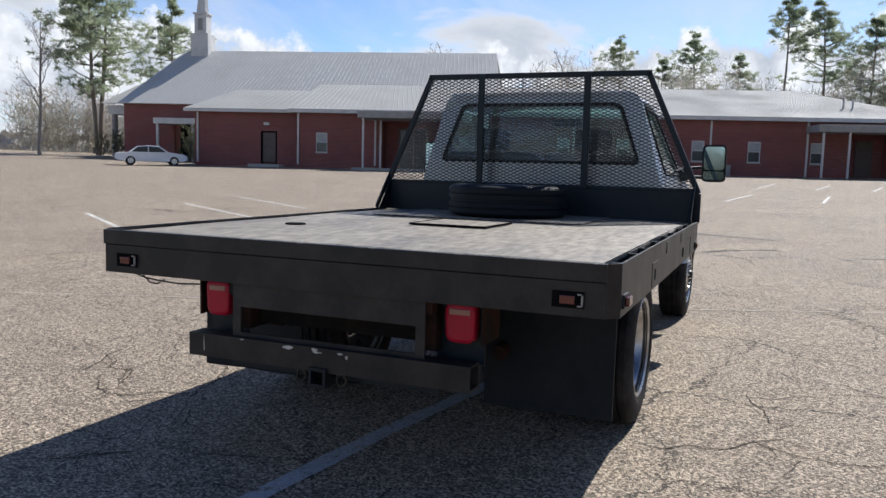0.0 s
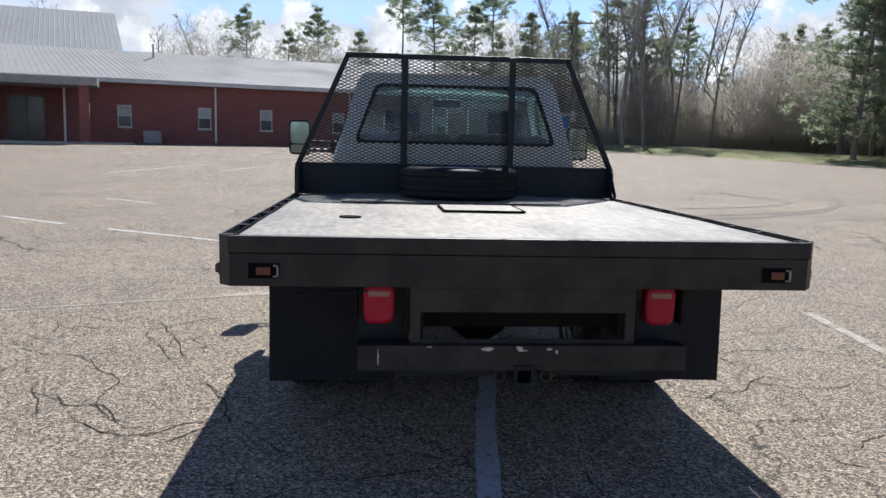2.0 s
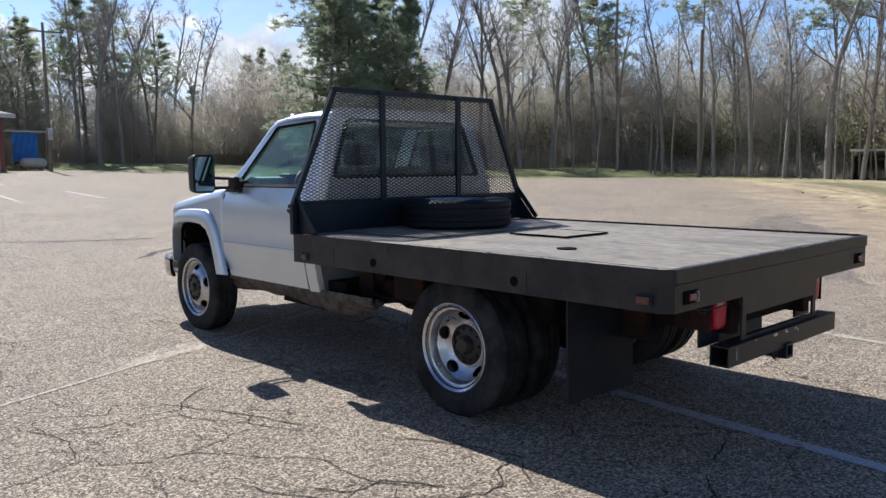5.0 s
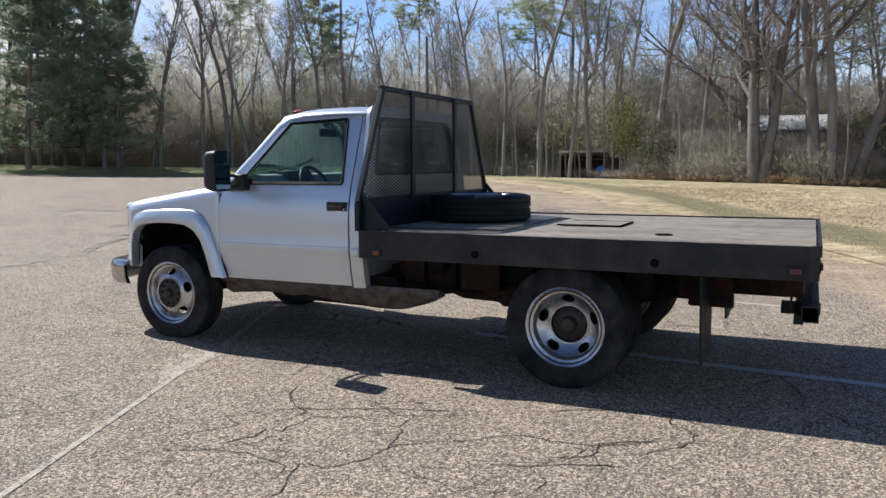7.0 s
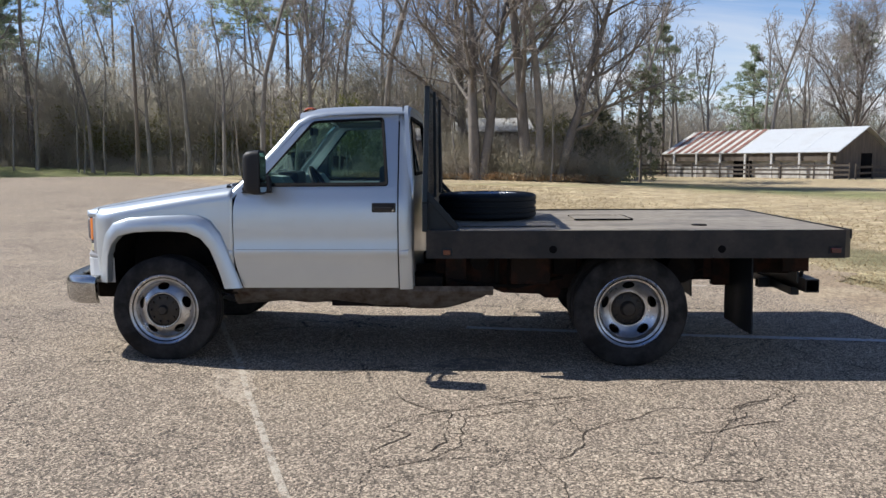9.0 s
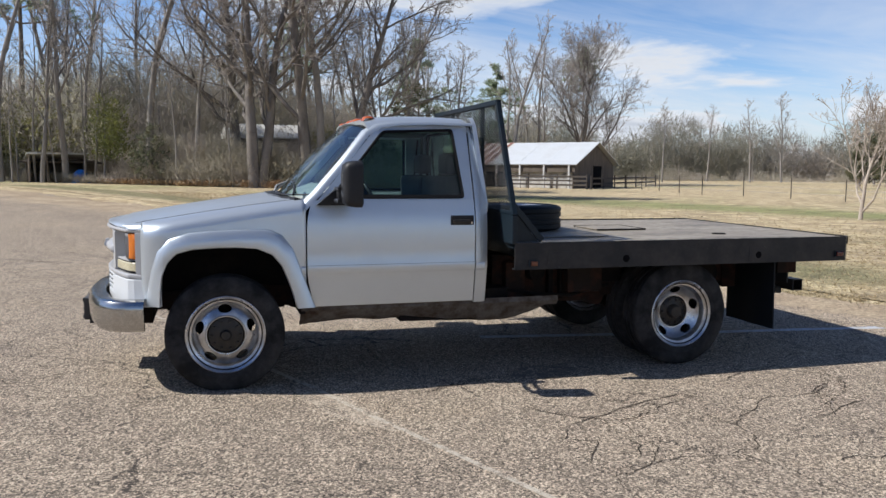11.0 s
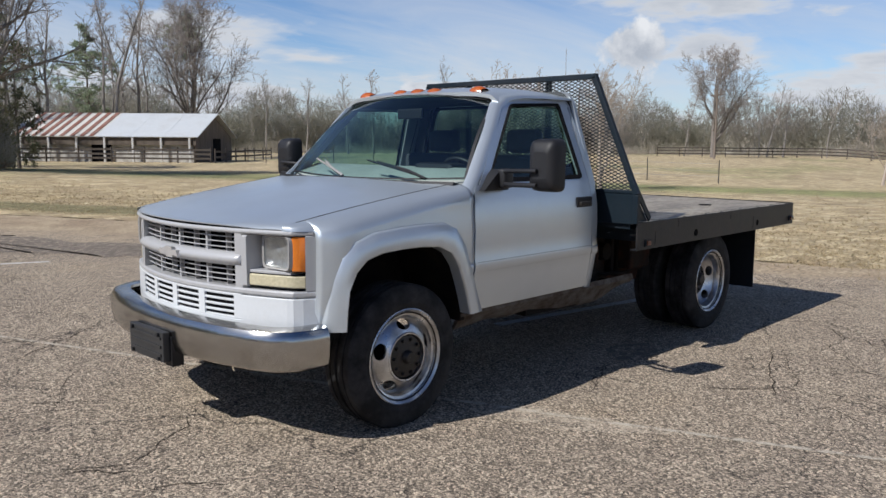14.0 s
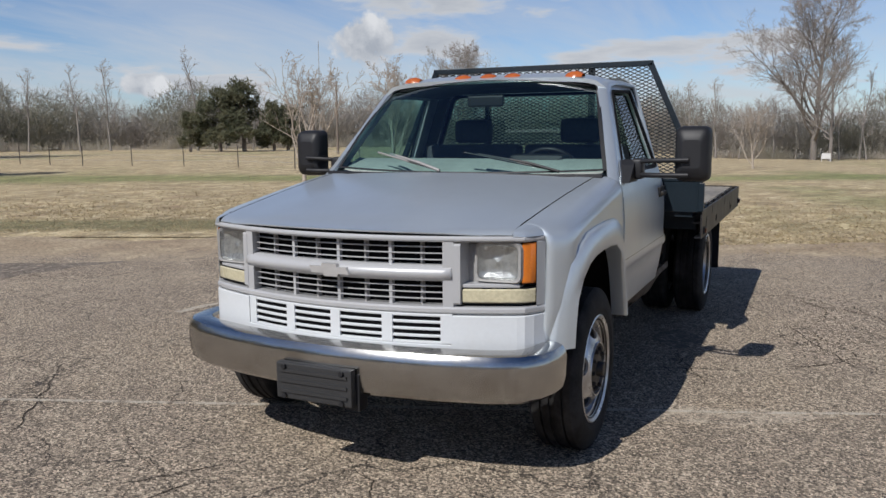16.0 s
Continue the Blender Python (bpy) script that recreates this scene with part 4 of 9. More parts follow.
def opening_wall(bm, x0, x1, z0, z1, y, t, holes):
    """A wall along x with thickness t behind its face y, and rectangular holes (x0, x1, z0, z1)."""
    xs = sorted({x0, x1, *(h[i] for h in holes for i in (0, 1))})
    zs = sorted({z0, z1, *(h[i] for h in holes for i in (2, 3))})
    for a, b in zip(xs, xs[1:]):
        for c, d in zip(zs, zs[1:]):
            mx, mz = (a + b) / 2, (c + d) / 2
            if not any(h[0] < mx < h[1] and h[2] < mz < h[3] for h in holes):
                box(bm, a, b, y - t, y, c, d)
    bmesh.ops.remove_doubles(bm, verts=bm.verts[:], dist=0.0005)
    dup = {}
    for f in bm.faces:
        dup.setdefault(tuple(round(c, 3) for c in f.calc_center_median()), []).append(f)
    bmesh.ops.delete(bm, geom=[f for fs in dup.values() if len(fs) > 1 for f in fs], context="FACES")
    return bm


def seamed_roof(name, parent, corners, label, step=0.32, material=None, seam=0.010):
    """A metal roof slope (eave a, eave b, ridge b, ridge a) with standing seams and thickness."""
    a, b, c, d = (Vector(p) for p in corners)
    n = (b - a).cross(d - a).normalized()
    if n.z < 0:
        n = -n
    bm = bmesh.new()
    k = max(2, int((b - a).length / step))
    w = 0.025 / (b - a).length
    fs = [(0.0, 0.0)]
    for i in range(1, k):
        f = i / k
        fs += [(f - w, 0.0), (f - w * 0.6, seam), (f + w * 0.6, seam), (f + w, 0.0)]
    fs.append((1.0, 0.0))
    top = [[bm.verts.new(p.lerp(q, f) + n * h) for f, h in fs] for p, q in ((a, b), (d, c))]
    low_ = [[bm.verts.new(p.lerp(q, f) - n * 0.06) for f, h in fs] for p, q in ((a, b), (d, c))]
    for i in range(len(fs) - 1):
        bm.faces.new((top[0][i], top[0][i + 1], top[1][i + 1], top[1][i]))
        bm.faces.new((low_[0][i], low_[1][i], low_[1][i + 1], low_[0][i + 1]))
        bm.faces.new((top[0][i], low_[0][i], low_[0][i + 1], top[0][i + 1]))
        bm.faces.new((top[1][i], top[1][i + 1], low_[1][i + 1], low_[1][i]))
    for e in (0, -1):
        bm.faces.new((top[0][e], top[1][e], low_[1][e], low_[0][e]))
    return part(name, bm, material or M_ROOF, parent, label)


def hall_window(parent, u, z0, z1, w, y, blind=0.5):
    """A double-hung window set in the wall's face at y."""
    bm = bmesh.new()
    for a, b, c, d in ((u - w / 2, u + w / 2, z0 - 0.05, z0), (u - w / 2, u + w / 2, z1 - 0.05, z1), (u - w / 2, u - w / 2 + 0.05, z0, z1 - 0.05), (u + w / 2 - 0.05, u + w / 2, z0, z1 - 0.05), (u - w / 2 + 0.05, u + w / 2 - 0.05, (z0 + z1) / 2 - 0.02, (z0 + z1) / 2 + 0.02)):
        box(bm, a, b, y - 0.10, y - 0.03, c, d)
    fr = part("window", bm, M_WHITE, parent, "white double-hung window")
    part("pane", boxed(u - w / 2 + 0.05, u + w / 2 - 0.05, y - 0.085, y - 0.07, z0, (z0 + z1) / 2 - 0.02), M_PANE, fr, "dark lower pane")
    part("pane", boxed(u - w / 2 + 0.05, u + w / 2 - 0.05, y - 0.075, y - 0.06, (z0 + z1) / 2 + 0.02, z1 - 0.05), M_BLIND, fr, "pale upper pane with a blind")
    part("sill", boxed(u - w / 2 - 0.04, u + w / 2 + 0.04, y - 0.10, y + 0.04, z0 - 0.11, z0 - 0.05), M_CONCRETE, fr)


def make_hall():
    hall = thing("church_hall", "long low red brick church hall with a pale metal roof", "building", HALL)
    eave, ridge_z = G + 3.25, 6.65
    wins = [20.1, 10.15, 6.12, 2.83, -1.25, -4.25, -7.55]
    wz = (G + 0.72, G + 1.86)
    holes = [(u - 0.34, u + 0.34, *wz) for u in wins]
    holes += [(12.9, 16.5, G - 0.5, G + 2.55), (-11.6, -9.2, G - 0.5, G + 2.45)]
    # low wing, front
    part("wall", opening_wall(bmesh.new(), -14.0, 21.6, G - 1.0, eave, 0.0, 0.25, holes), M_BRICK, hall, "red brick front wall")
    part("wall", boxed(-14.0, -13.75, -13.0, -0.25, G - 1.0, eave), M_BRICK, hall)
    part("wall", boxed(-13.75, 21.6, -13.0, -12.75, G - 1.0, eave), M_BRICK, hall)
    for u in wins:
        hall_window(hall, u, wz[0] + 0.05, wz[1], 0.68, 0.0)
    # recessed entrances
    for a, b, h, d in ((12.9, 16.5, 2.55, 1.2), (-11.6, -9.2, 2.45, 1.6)):
        bm = bmesh.new()
        box(bm, a - 0.02, b + 0.02, -d - 0.2, -d, G - 0.5, G + h)
        box(bm, a - 0.2, a, -d, -0.25, G - 0.5, G + h)
        box(bm, b, b + 0.2, -d, -0.25, G - 0.5, G + h)
        part("entrance_recess", bm, M_BRICK, hall, "recessed brick entrance")
    bm = bmesh.new()
    for a, b in ((14.1, 14.82), (14.90, 15.62)):
        box(bm, a, b, -1.19, -1.14, G - 0.10, G + 2.15)
    dd = part("double_door", bm, M_PANE, hall, "dark glazed double door")
    bm = bmesh.new()
    for a, b, c, d in ((13.98, 14.1, G, G + 2.27), (15.62, 15.74, G, G + 2.27), (14.1, 15.62, G + 2.15, G + 2.27), (14.82, 14.90, G, G + 2.15)):
        box(bm, a, b, -1.19, -1.08, c, d)
    part("frame", bm, M_DOORDARK, dd)
    part("side_door", boxed(-11.0, -10.1, -1.59, -1.53, G + 0.1, G + 2.1), M_DOORDARK, hall, "dark side door")
    # porches: flat canopy on posts, slab below
    for a, b, out, zt, posts, lab in ((11.3, 17.4, 2.6, G + 3.0, ((12.95, 0.5), (16.5, 0.5), (17.1, 2.4)), "flat grey porch canopy"), (-11.6, -6.9, 2.1, G + 2.75, ((-11.3, 1.9), (-8.5, 1.9), (-7.2, 1.9)), "flat grey side porch canopy")):
        can = part("porch_canopy", boxed(a, b, 0.004, out, zt - 0.38, zt, bev=0.02), M_GREYTRIM, hall, lab)
        for u, y in posts:
            part("post", boxed(u - 0.05, u + 0.05, y - 0.05, y + 0.05, G - 0.12, zt - 0.38), M_WHITE, can, "slim white porch post")
        part("porch_slab", boxed(a - 1.6, b + 0.2, 0.004, out + 0.4, G - 0.8, G - 0.10), M_CONCRETE, hall, "low concrete porch slab")
    part("pier", boxed(11.7, 12.15, 1.9, 2.5, G - 0.8, G + 2.62), M_BRICK, hall, "brick pier of the porch")
    # roof of the low wing: gable to the sanctuary, hipped at the far end
    e, r = 0.45, 6.4
    z0, z1 = eave - 0.05, ridge_z
    seamed_roof("roof", hall, ((22.0, e, z0), (-14.4, e, z0), (-8.0, -r, z1), (22.0, -r, z1)), "pale standing-seam metal roof", 0.32, M_DIMROOF)
    seamed_roof("roof", hall, ((-14.4, -13.3, z0), (22.0, -13.3, z0), (22.0, -r, z1), (-8.0, -r, z1)), "", 0.45, M_DIMROOF)
    seamed_roof("roof", hall, ((-14.4, e, z0), (-14.4, -13.3, z0), (-8.0, -r - 0.01, z1), (-8.0, -r, z1)), "", 0.45, M_DIMROOF)
    part("fascia", boxed(-14.44, 22.0, e + 0.004, e + 0.06, z0 - 0.22, z0 - 0.01), M_WHITE, hall, "white fascia board")
    part("soffit", boxed(-14.3, 21.9, 0.004, e, z0 - 0.22, z0 - 0.16), M_GREYTRIM, hall)
    for u in (21.5, 16.9, 5.55, -1.9, -7.0, -13.6):
        part("downspout", boxed(u - 0.05, u + 0.05, 0.004, 0.09, G, z0 - 0.22), M_WHITE, hall, "white metal downspout")
    for u in (-9.4, -9.9):
        part("roof_vent", tube(bmesh.new(), (u, -1.9, z0 + 0.6), (u, -1.9, z0 + 1.25), 0.05), M_GALV, hall, "thin roof vent pipe")
    part("roof_vent", tube(bmesh.new(), (8.6, -5.0, z1 - 0.6), (8.6, -5.0, z1 + 0.35), 0.06), M_GALV, hall)
    for u, w in ((14.0, 0.9), (-2.6, 0.7), (1.0, 0.7)):
        part("air_unit", boxed(u - w / 2 + (0 if u < 10 else -5.2), u + w / 2 + (0 if u < 10 else -5.2), 0.02, 0.5, G - 0.1, G + 0.55, bev=0.03), M_GREYTRIM, hall, "grey air conditioning unit")
    # middle section with its own lower roof
    mid_holes = [(23.06, 24.06, G - 0.5, G + 1.92)]
    part("wall", opening_wall(bmesh.new(), 21.6, 28.2, G - 1.0, eave, -0.8, 0.25, mid_holes), M_BRICK, hall)
    part("wall", boxed(27.95, 28.2, -9.0, -1.05, G - 1.0, eave), M_BRICK, hall)
    dr = part("steel_door", boxed(23.14, 23.98, -0.95, -0.90, G + 0.08, G + 1.84), M_DOORDARK, hall, "grey steel side door in a dark frame")
    bm = bmesh.new()
    for a, b, c, d in ((23.06, 23.14, G, G + 1.92), (23.98, 24.06, G, G + 1.92), (23.14, 23.98, G + 1.84, G + 1.92)):
        box(bm, a, b, -1.0, -0.78, c, d)
    part("frame", bm, M_DARKIN, dr)
    part("wall_lamp", boxed(23.5, 23.84, -0.796, -0.62, G + 2.27, G + 2.43, bev=0.02), M_WHITE, hall, "small white wall lamp")
    part("door_step", boxed(22.6, 24.5, -0.796, 0.2, G - 0.8, G - 0.04), M_CONCRETE, hall)
    seamed_roof("roof", hall, ((28.7, -0.35, z0), (22.0, -0.35, z0), (22.0, -5.2, z0 + 1.55), (27.2, -5.2, z0 + 1.55)), "pale metal lean-to roof", 0.45, M_DIMROOF)
    part("fascia", boxed(21.95, 28.7, -0.345, -0.29, z0 - 0.2, z0 - 0.01), M_WHITE, hall)
    part("downspout", boxed(27.95, 28.05, -0.796, -0.71, G, z0 - 0.2), M_WHITE, hall)
    # tall sanctuary behind
    sz = 5.5
    part("wall", opening_wall(bmesh.new(), 10.2, 37.2, G - 1.0, sz, -9.0, 0.25, [(31.9, 33.4, G - 0.5, G + 2.7)]), M_BRICK, hall)
    part("wall", boxed(36.95, 37.2, -24.0, -9.25, G - 1.0, sz), M_BRICK, hall)
    part("entrance_recess", boxed(31.7, 33.6, -10.6, -10.4, G - 0.5, G + 2.7), M_DARKIN, hall, "dark doorway of the sanctuary")
    can = part("porch_canopy", boxed(31.0, 34.0, -8.996, -7.0, G + 2.55, G + 2.95, bev=0.02), M_WHITE, hall, "small white entrance canopy")
    for u in (31.2, 33.75):
        part("post", boxed(u - 0.08, u + 0.08, -7.25, -7.09, G, G + 2.55), M_WHITE, can)
    ry, rz = -15.0, 10.0
    seamed_roof("roof", hall, ((37.4, -8.5, sz - 0.1), (10.0, -8.5, sz - 0.1), (10.9, ry, rz), (35.2, ry, rz)), "tall pale metal roof of the sanctuary")
    seamed_roof("roof", hall, ((10.0, -21.5, sz - 0.1), (37.4, -21.5, sz - 0.1), (35.2, ry, rz), (10.9, ry, rz)), "")
    bm = bmesh.new()
    prism(bm, [(-21.3, sz), (-8.7, sz), (-15.0, rz - 0.15)], "x", 10.9, 11.1)
    part("gable", bm, M_WHITE, hall, "pale metal gable end")
    # front gable roof at the far left
    seamed_roof("roof", hall, ((37.4, -8.5, sz - 0.1), (37.4, -21.5, sz - 0.1), (35.2, ry, rz), (35.2, ry + 0.01, rz)), "")
    seamed_roof("roof", hall, ((40.4, -11.5, sz + 0.1), (37.2, -11.5, sz + 0.1), (36.2, -17, 8.9), (37.2, -17, 8.9)), "pale roof of the front portico")
    part("portico", boxed(37.6, 40.1, -17.0, -12.0, sz - 0.7, sz - 0.05), M_WHITE, hall, "white portico beam")
    for u in (38.3, 39.8):
        part("column", tube(bmesh.new(), (u, -12.4, G + 0.2), (u, -12.4, sz - 0.7), 0.22, n=16), M_GREYTRIM, hall, "shaded portico column")
    # steeple
    st = part("steeple", boxed(33.16, 34.56, -15.7, -14.3, rz - 0.7, rz + 1.25, bev=0.03), M_WHITE, hall, "white steeple with a louvred belfry")
    part("belfry", boxed(33.38, 34.34, -15.48, -14.52, rz + 1.254, rz + 2.7, bev=0.03), M_WHITE, st)
    part("louvre", boxed(33.66, 34.06, -14.52, -14.47, rz + 1.5, rz + 2.4), M_GREYTRIM, st, "dark louvred opening")
    part("cornice", boxed(33.28, 34.44, -15.58, -14.42, rz + 2.704, rz + 2.85, bev=0.03), M_WHITE, st)
    part("spire", tube(bmesh.new(), (33.86, -15, rz + 2.854), (33.86, -15, rz + 7.5), 0.5, 0.02, n=8), M_WHITE, st, "slender white spire")
    # clipped dark shrub mass by the door is a thing of its own
    return hall


make_hall()


def make_blue_shed():
    s = thing("shed", "small open shed hung with a bright blue tarpaulin", "shed", pose(66.0, -14.5, lie(66, -14.5), 0, 0, 10) @ Matrix.Scale(1.15, 4))
    part("roof", boxed(-2.0, 2.0, -1.6, 1.6, 2.55, 2.65), M_ROOF, s)
    for x in (-1.8, 1.8):
        for y in (-1.4, 1.4):
            part("post", boxed(x - 0.06, x + 0.06, y - 0.06, y + 0.06, -0.05, 2.55), M_POLE, s)
    bm = bmesh.new()
    grid(bm, [[(-1.9 + 0.06 * math.sin(i * 1.9 + j), -0.85 + 1.7 * i / 14, 0.6 + 1.9 * j / 8) for i in range(15)] for j in range(9)])
    solid(part("tarpaulin", bm, M_BLUE, s, "bright blue tarpaulin wall", 60), 0.01)
    t = thing("gas_tank", "white horizontal gas tank on short legs", "tank", pose(62.5, -15.0, lie(62.5, -15.0), 0, 0, 12) @ Matrix.Scale(1.1, 4))
    bm = bmesh.new()
    lathe(bm, [(0.01, -0.9), (0.25, -0.82), (0.34, -0.65), (0.34, 0.65), (0.25, 0.82), (0.01, 0.9)], 20)
    for v in bm.verts:
        v.co.z += 0.55
    part("shell", bm, M_WHITE, t, "", 40)
    for y in (-0.5, 0.5):
        part("leg", boxed(-0.2, 0.2, y - 0.06, y + 0.06, -0.05, 0.25), M_CONCRETE, t)


make_blue_shed()


def make_wood_shed():
    """An open-fronted lean-to at the foot of the wood, its things under the roof."""
    at = pose(11.9, -43.2, lie(11.9, -43.2), 0, 0, 14)
    s = thing("lean_to", "low open-fronted lean-to with a pale roof edge among the trees", "shed", at)
    roof = part("roof", prism(bmesh.new(), [(0.25, 1.62), (-2.4, 1.30), (-2.4, 1.36), (0.25, 1.68)], "x", -1.75, 1.45), M_ROOF, s, "pale metal lean-to roof")
    part("roof_edge", boxed(-1.75, 1.45, 0.25, 0.28, 1.58, 1.66), M_ROOF, roof)
    part("back_wall", boxed(-1.65, 1.35, -2.3, -2.2, -0.15, 1.30), M_BARN, s, "dark weathered board wall")
    for x in (-1.65, 1.29):
        part("side_wall", boxed(x, x + 0.06, -2.2, -0.3, -0.15, 1.32), M_BARN, s)
    for x in (-1.6, -0.6, 0.4, 1.3):
        part("post", tube(bmesh.new(), (x, 0.1, -0.15), (x + 0.03, 0.1, 1.62), 0.055, 0.045, 8), M_POLE, s)
    t = thing("tarpaulin", "crumpled bright blue tarpaulin over a heap under the lean-to", "tarpaulin", at @ pose(-1.25, 0.75, 0))
    bm = bmesh.new()
    grid(bm, [[(0.55 * r * math.cos(a), 0.42 * r * math.sin(a), -0.05 + 0.78 * (1 - r ** 2.6) + 0.07 * math.sin(3 * a + 4 * r) * r) for a in (2 * math.pi * i / 20 for i in range(21))] for r in (0.02, 0.25, 0.45, 0.62, 0.76, 0.88, 0.96, 1.0)])
    part("sheet", bm, M_BLUE, t, "", 60)
    for dx, dz, w in ((-2.35, 0.0, 1.3), (-2.5, 0.06, 1.0)):
        k = thing("plank", "pale sawn plank lying beside the lean-to", "plank", at @ pose(dx, 0.35 + dz, -0.02 + dz, 0, -3, 6 + dz * 90))
        part("board", boxed(-w / 2, w / 2, -0.09, 0.09, 0, 0.055, bev=0.006), M_BARNPALE, k)


make_wood_shed()


def make_barn():
    b = thing("barn", "long low barn with a half rusted metal roof and pale walls", "barn", pose(-24.3, -51.2, 0.05, 0, 0, -50.0))
    # own x runs along the front from the near gable end; y is minus to the back
    L, D, H, R = 14.4, 8.6, 1.95, 3.75
    part("wall", boxed(0.2, L - 0.2, -D + 0.2, -D + 0.4, -0.3, H), M_BARNPALE, b)
    part("wall", boxed(0.2, L, -0.35, -0.2, -0.3, H), M_BARNPALE, b, "pale front wall under the eave")
    bm = bmesh.new()
    prism(bm, [(-D + 0.2, -0.3), (-0.1, -0.3), (-0.1, H - 0.1), (-D / 2, R - 0.15), (-D + 0.2, H - 0.1)], "x", 0.05, 0.2)
    part("gable", bm, M_BARN, b, "grey board gable end")
    # near-black panels on the walls paint the shade inside the doorways
    part("gable_door", boxed(0.01, 0.046, -5.6, -3.9, -0.2, 1.75), M_DARKIN, b, "dark panel painted as an open gable doorway")
    part("doorway", boxed(6.6, 8.2, -0.196, -0.16, -0.1, H - 0.15), M_DARKIN, b, "dark panel painted as a stall doorway")
    half = 7.6
    seamed_roof("roof", b, ((half, 0.3, H - 0.1), (L + 0.4, 0.3, H - 0.1), (L + 0.4, -D / 2, R), (half, -D / 2, R)), "pale roof slope with rusted sheets", 0.9, M_ROOF)
    seamed_roof("roof", b, ((-0.3, 0.3, H - 0.1), (half, 0.3, H - 0.1), (half, -D / 2, R), (-0.3, -D / 2, R)), "pale newer metal roof", 2.6, M_BARNROOF)
    seamed_roof("roof", b, ((-0.3, -D - 0.3, H - 0.1), (L + 0.4, -D - 0.3, H - 0.1), (L + 0.4, -D / 2, R), (-0.3, -D / 2, R)), "", 0.9)
    # dark upper boards that also paint the eave's shade on the wall
    part("eave_shade_board", boxed(-0.1, L + 0.3, 0.02, 0.12, H - 0.72, H - 0.18), M_BARN, b, "dark boards under the eave, with its shade in their colour")
    for i in range(7):
        part("post", boxed(0.3 + i * 2.2, 0.44 + i * 2.2, 0.13, 0.27, -0.3, H - 0.15), M_WHITE, b, "white barn post")
    # rusted sheets on the older half
    for i in range(9):
        x = half + 0.2 + i * 0.76
        a, c = Vector((x, 0.30, H - 0.055)), Vector((x, -D / 2, R + 0.045))
        bm = bmesh.new()
        bm.faces.new([bm.verts.new(p + 0.05 * Vector((math.sin(i * 5.0), 0, 0))) for p in (a, a + Vector((0.34, 0, 0)), c + Vector((0.34, 0, 0)), c)])
        solid(part("roof_sheet", bm, M_RUSTSHEET, b, "rusted brown roofing sheet"), 0.02)
    return b


make_barn()


def far_sheds():
    """Two small outbuildings half hidden by the big trees."""
    s = thing("shed", "small shed with a pale metal roof behind the trees", "shed", pose(0.1, -41.0, lie(0.1, -41.0), 0, 0, 8))
    part("wall", boxed(-2.0, 2.0, -3.0, 0.0, -0.3, 2.75), M_BARN, s)
    part("roof", prism(bmesh.new(), [(-3.4, 2.72), (0.5, 2.72), (0.5, 2.78), (-1.45, 3.6), (-3.4, 2.78)], "x", -2.3, 2.3), M_ROOF, s, "pale metal roof")
    s = thing("shed", "dark open shed among the trees", "shed", pose(12.1, -44.4, lie(12.1, -44.4), 0, 0, -10) @ Matrix.Scale(0.9, 4))
    for x in (-1.8, 1.7):
        part("wall", boxed(x, x + 0.1, -2.4, 0.0, -0.3, 1.2), M_BARN, s)
    part("wall", boxed(-1.7, 1.7, -2.4, -2.3, -0.3, 1.2), M_BARN, s)
    part("roof", prism(bmesh.new(), [(-2.7, 1.16), (0.5, 1.22), (0.5, 1.30), (-1.2, 1.42), (-2.7, 1.24)], "x", -2.1, 2.1), M_BARN, s, "dark shed roof")
    part("tarpaulin", boxed(-1.2, -0.65, -0.3, 0.25, -0.1, 0.5, bev=0.12), M_BLUE, s, "folded blue tarpaulin")


far_sheds()


def fence(name, label, pts, rails, h, step, wood, post=0.06, group=""):
    f = thing(name, label, "fence", group=group)
    n = 0
    for (x0, y0), (x1, y1) in zip(pts, pts[1:]):
        l = math.hypot(x1 - x0, y1 - y0)
        k = max(1, round(l / step))
        for i in range(k + 1):
            x, y = x0 + (x1 - x0) * i / k, y0 + (y1 - y0) * i / k
            part("post", tube(bmesh.new(), (x, y, lie(x, y) - 0.2), (x + 0.03 * math.sin(i), y, lie(x, y) + h), post, post * 0.9, 6), wood, f)
        for z in rails:
            bm = bmesh.new()
            side = Vector((x1 - x0, y1 - y0, 0)).normalized().cross(Vector((0, 0, 1)))
            path = []
            for i in range(k + 1):
                x, y = x0 + (x1 - x0) * i / k, y0 + (y1 - y0) * i / k
                path.append(((x, y, lie(x, y) + z + 0.015 * math.sin(i * 1.7 + z * 9)), side, (0, 0, 1)))
            a, b = (0.02, 0.07) if post > 0.04 else (0.005, 0.005)
            sweep(bm, path, [(-a, -b), (a, -b), (a, b), (-a, b)])
            part("rail" if post > 0.04 else "wire", bm, wood if post > 0.04 else M_GALV, f)
    return f


fence("board_fence", "grey weathered board fence in front of the barn", [(-4.0, -58.0), (-9.5, -60.5), (-14.6, -60.6), (-24.4, -49.2)], (0.3, 0.62, 0.95), 1.15, 2.4, M_FENCEDARK)
fence("board_fence", "far grey board fence along the field", [(-104, -12), (-106, -30), (-96, -52)], (0.4, 0.8, 1.2), 1.35, 3.0, M_FENCEDARK)
fence("board_fence", "low grey board fence beside the barn's gable", [(-25.0, -49.6), (-31.0, -55.0), (-37.0, -60.0)], (0.4, 0.8), 1.05, 2.4, M_FENCEDARK)
fence("wire_fence", "thin wire fence on metal posts across the field", [(-30, -53), (-27, -38), (-29, -24), (-33, -14)], (0.3, 0.6, 0.95), 1.15, 3.6, M_FENCEDARK, post=0.03)


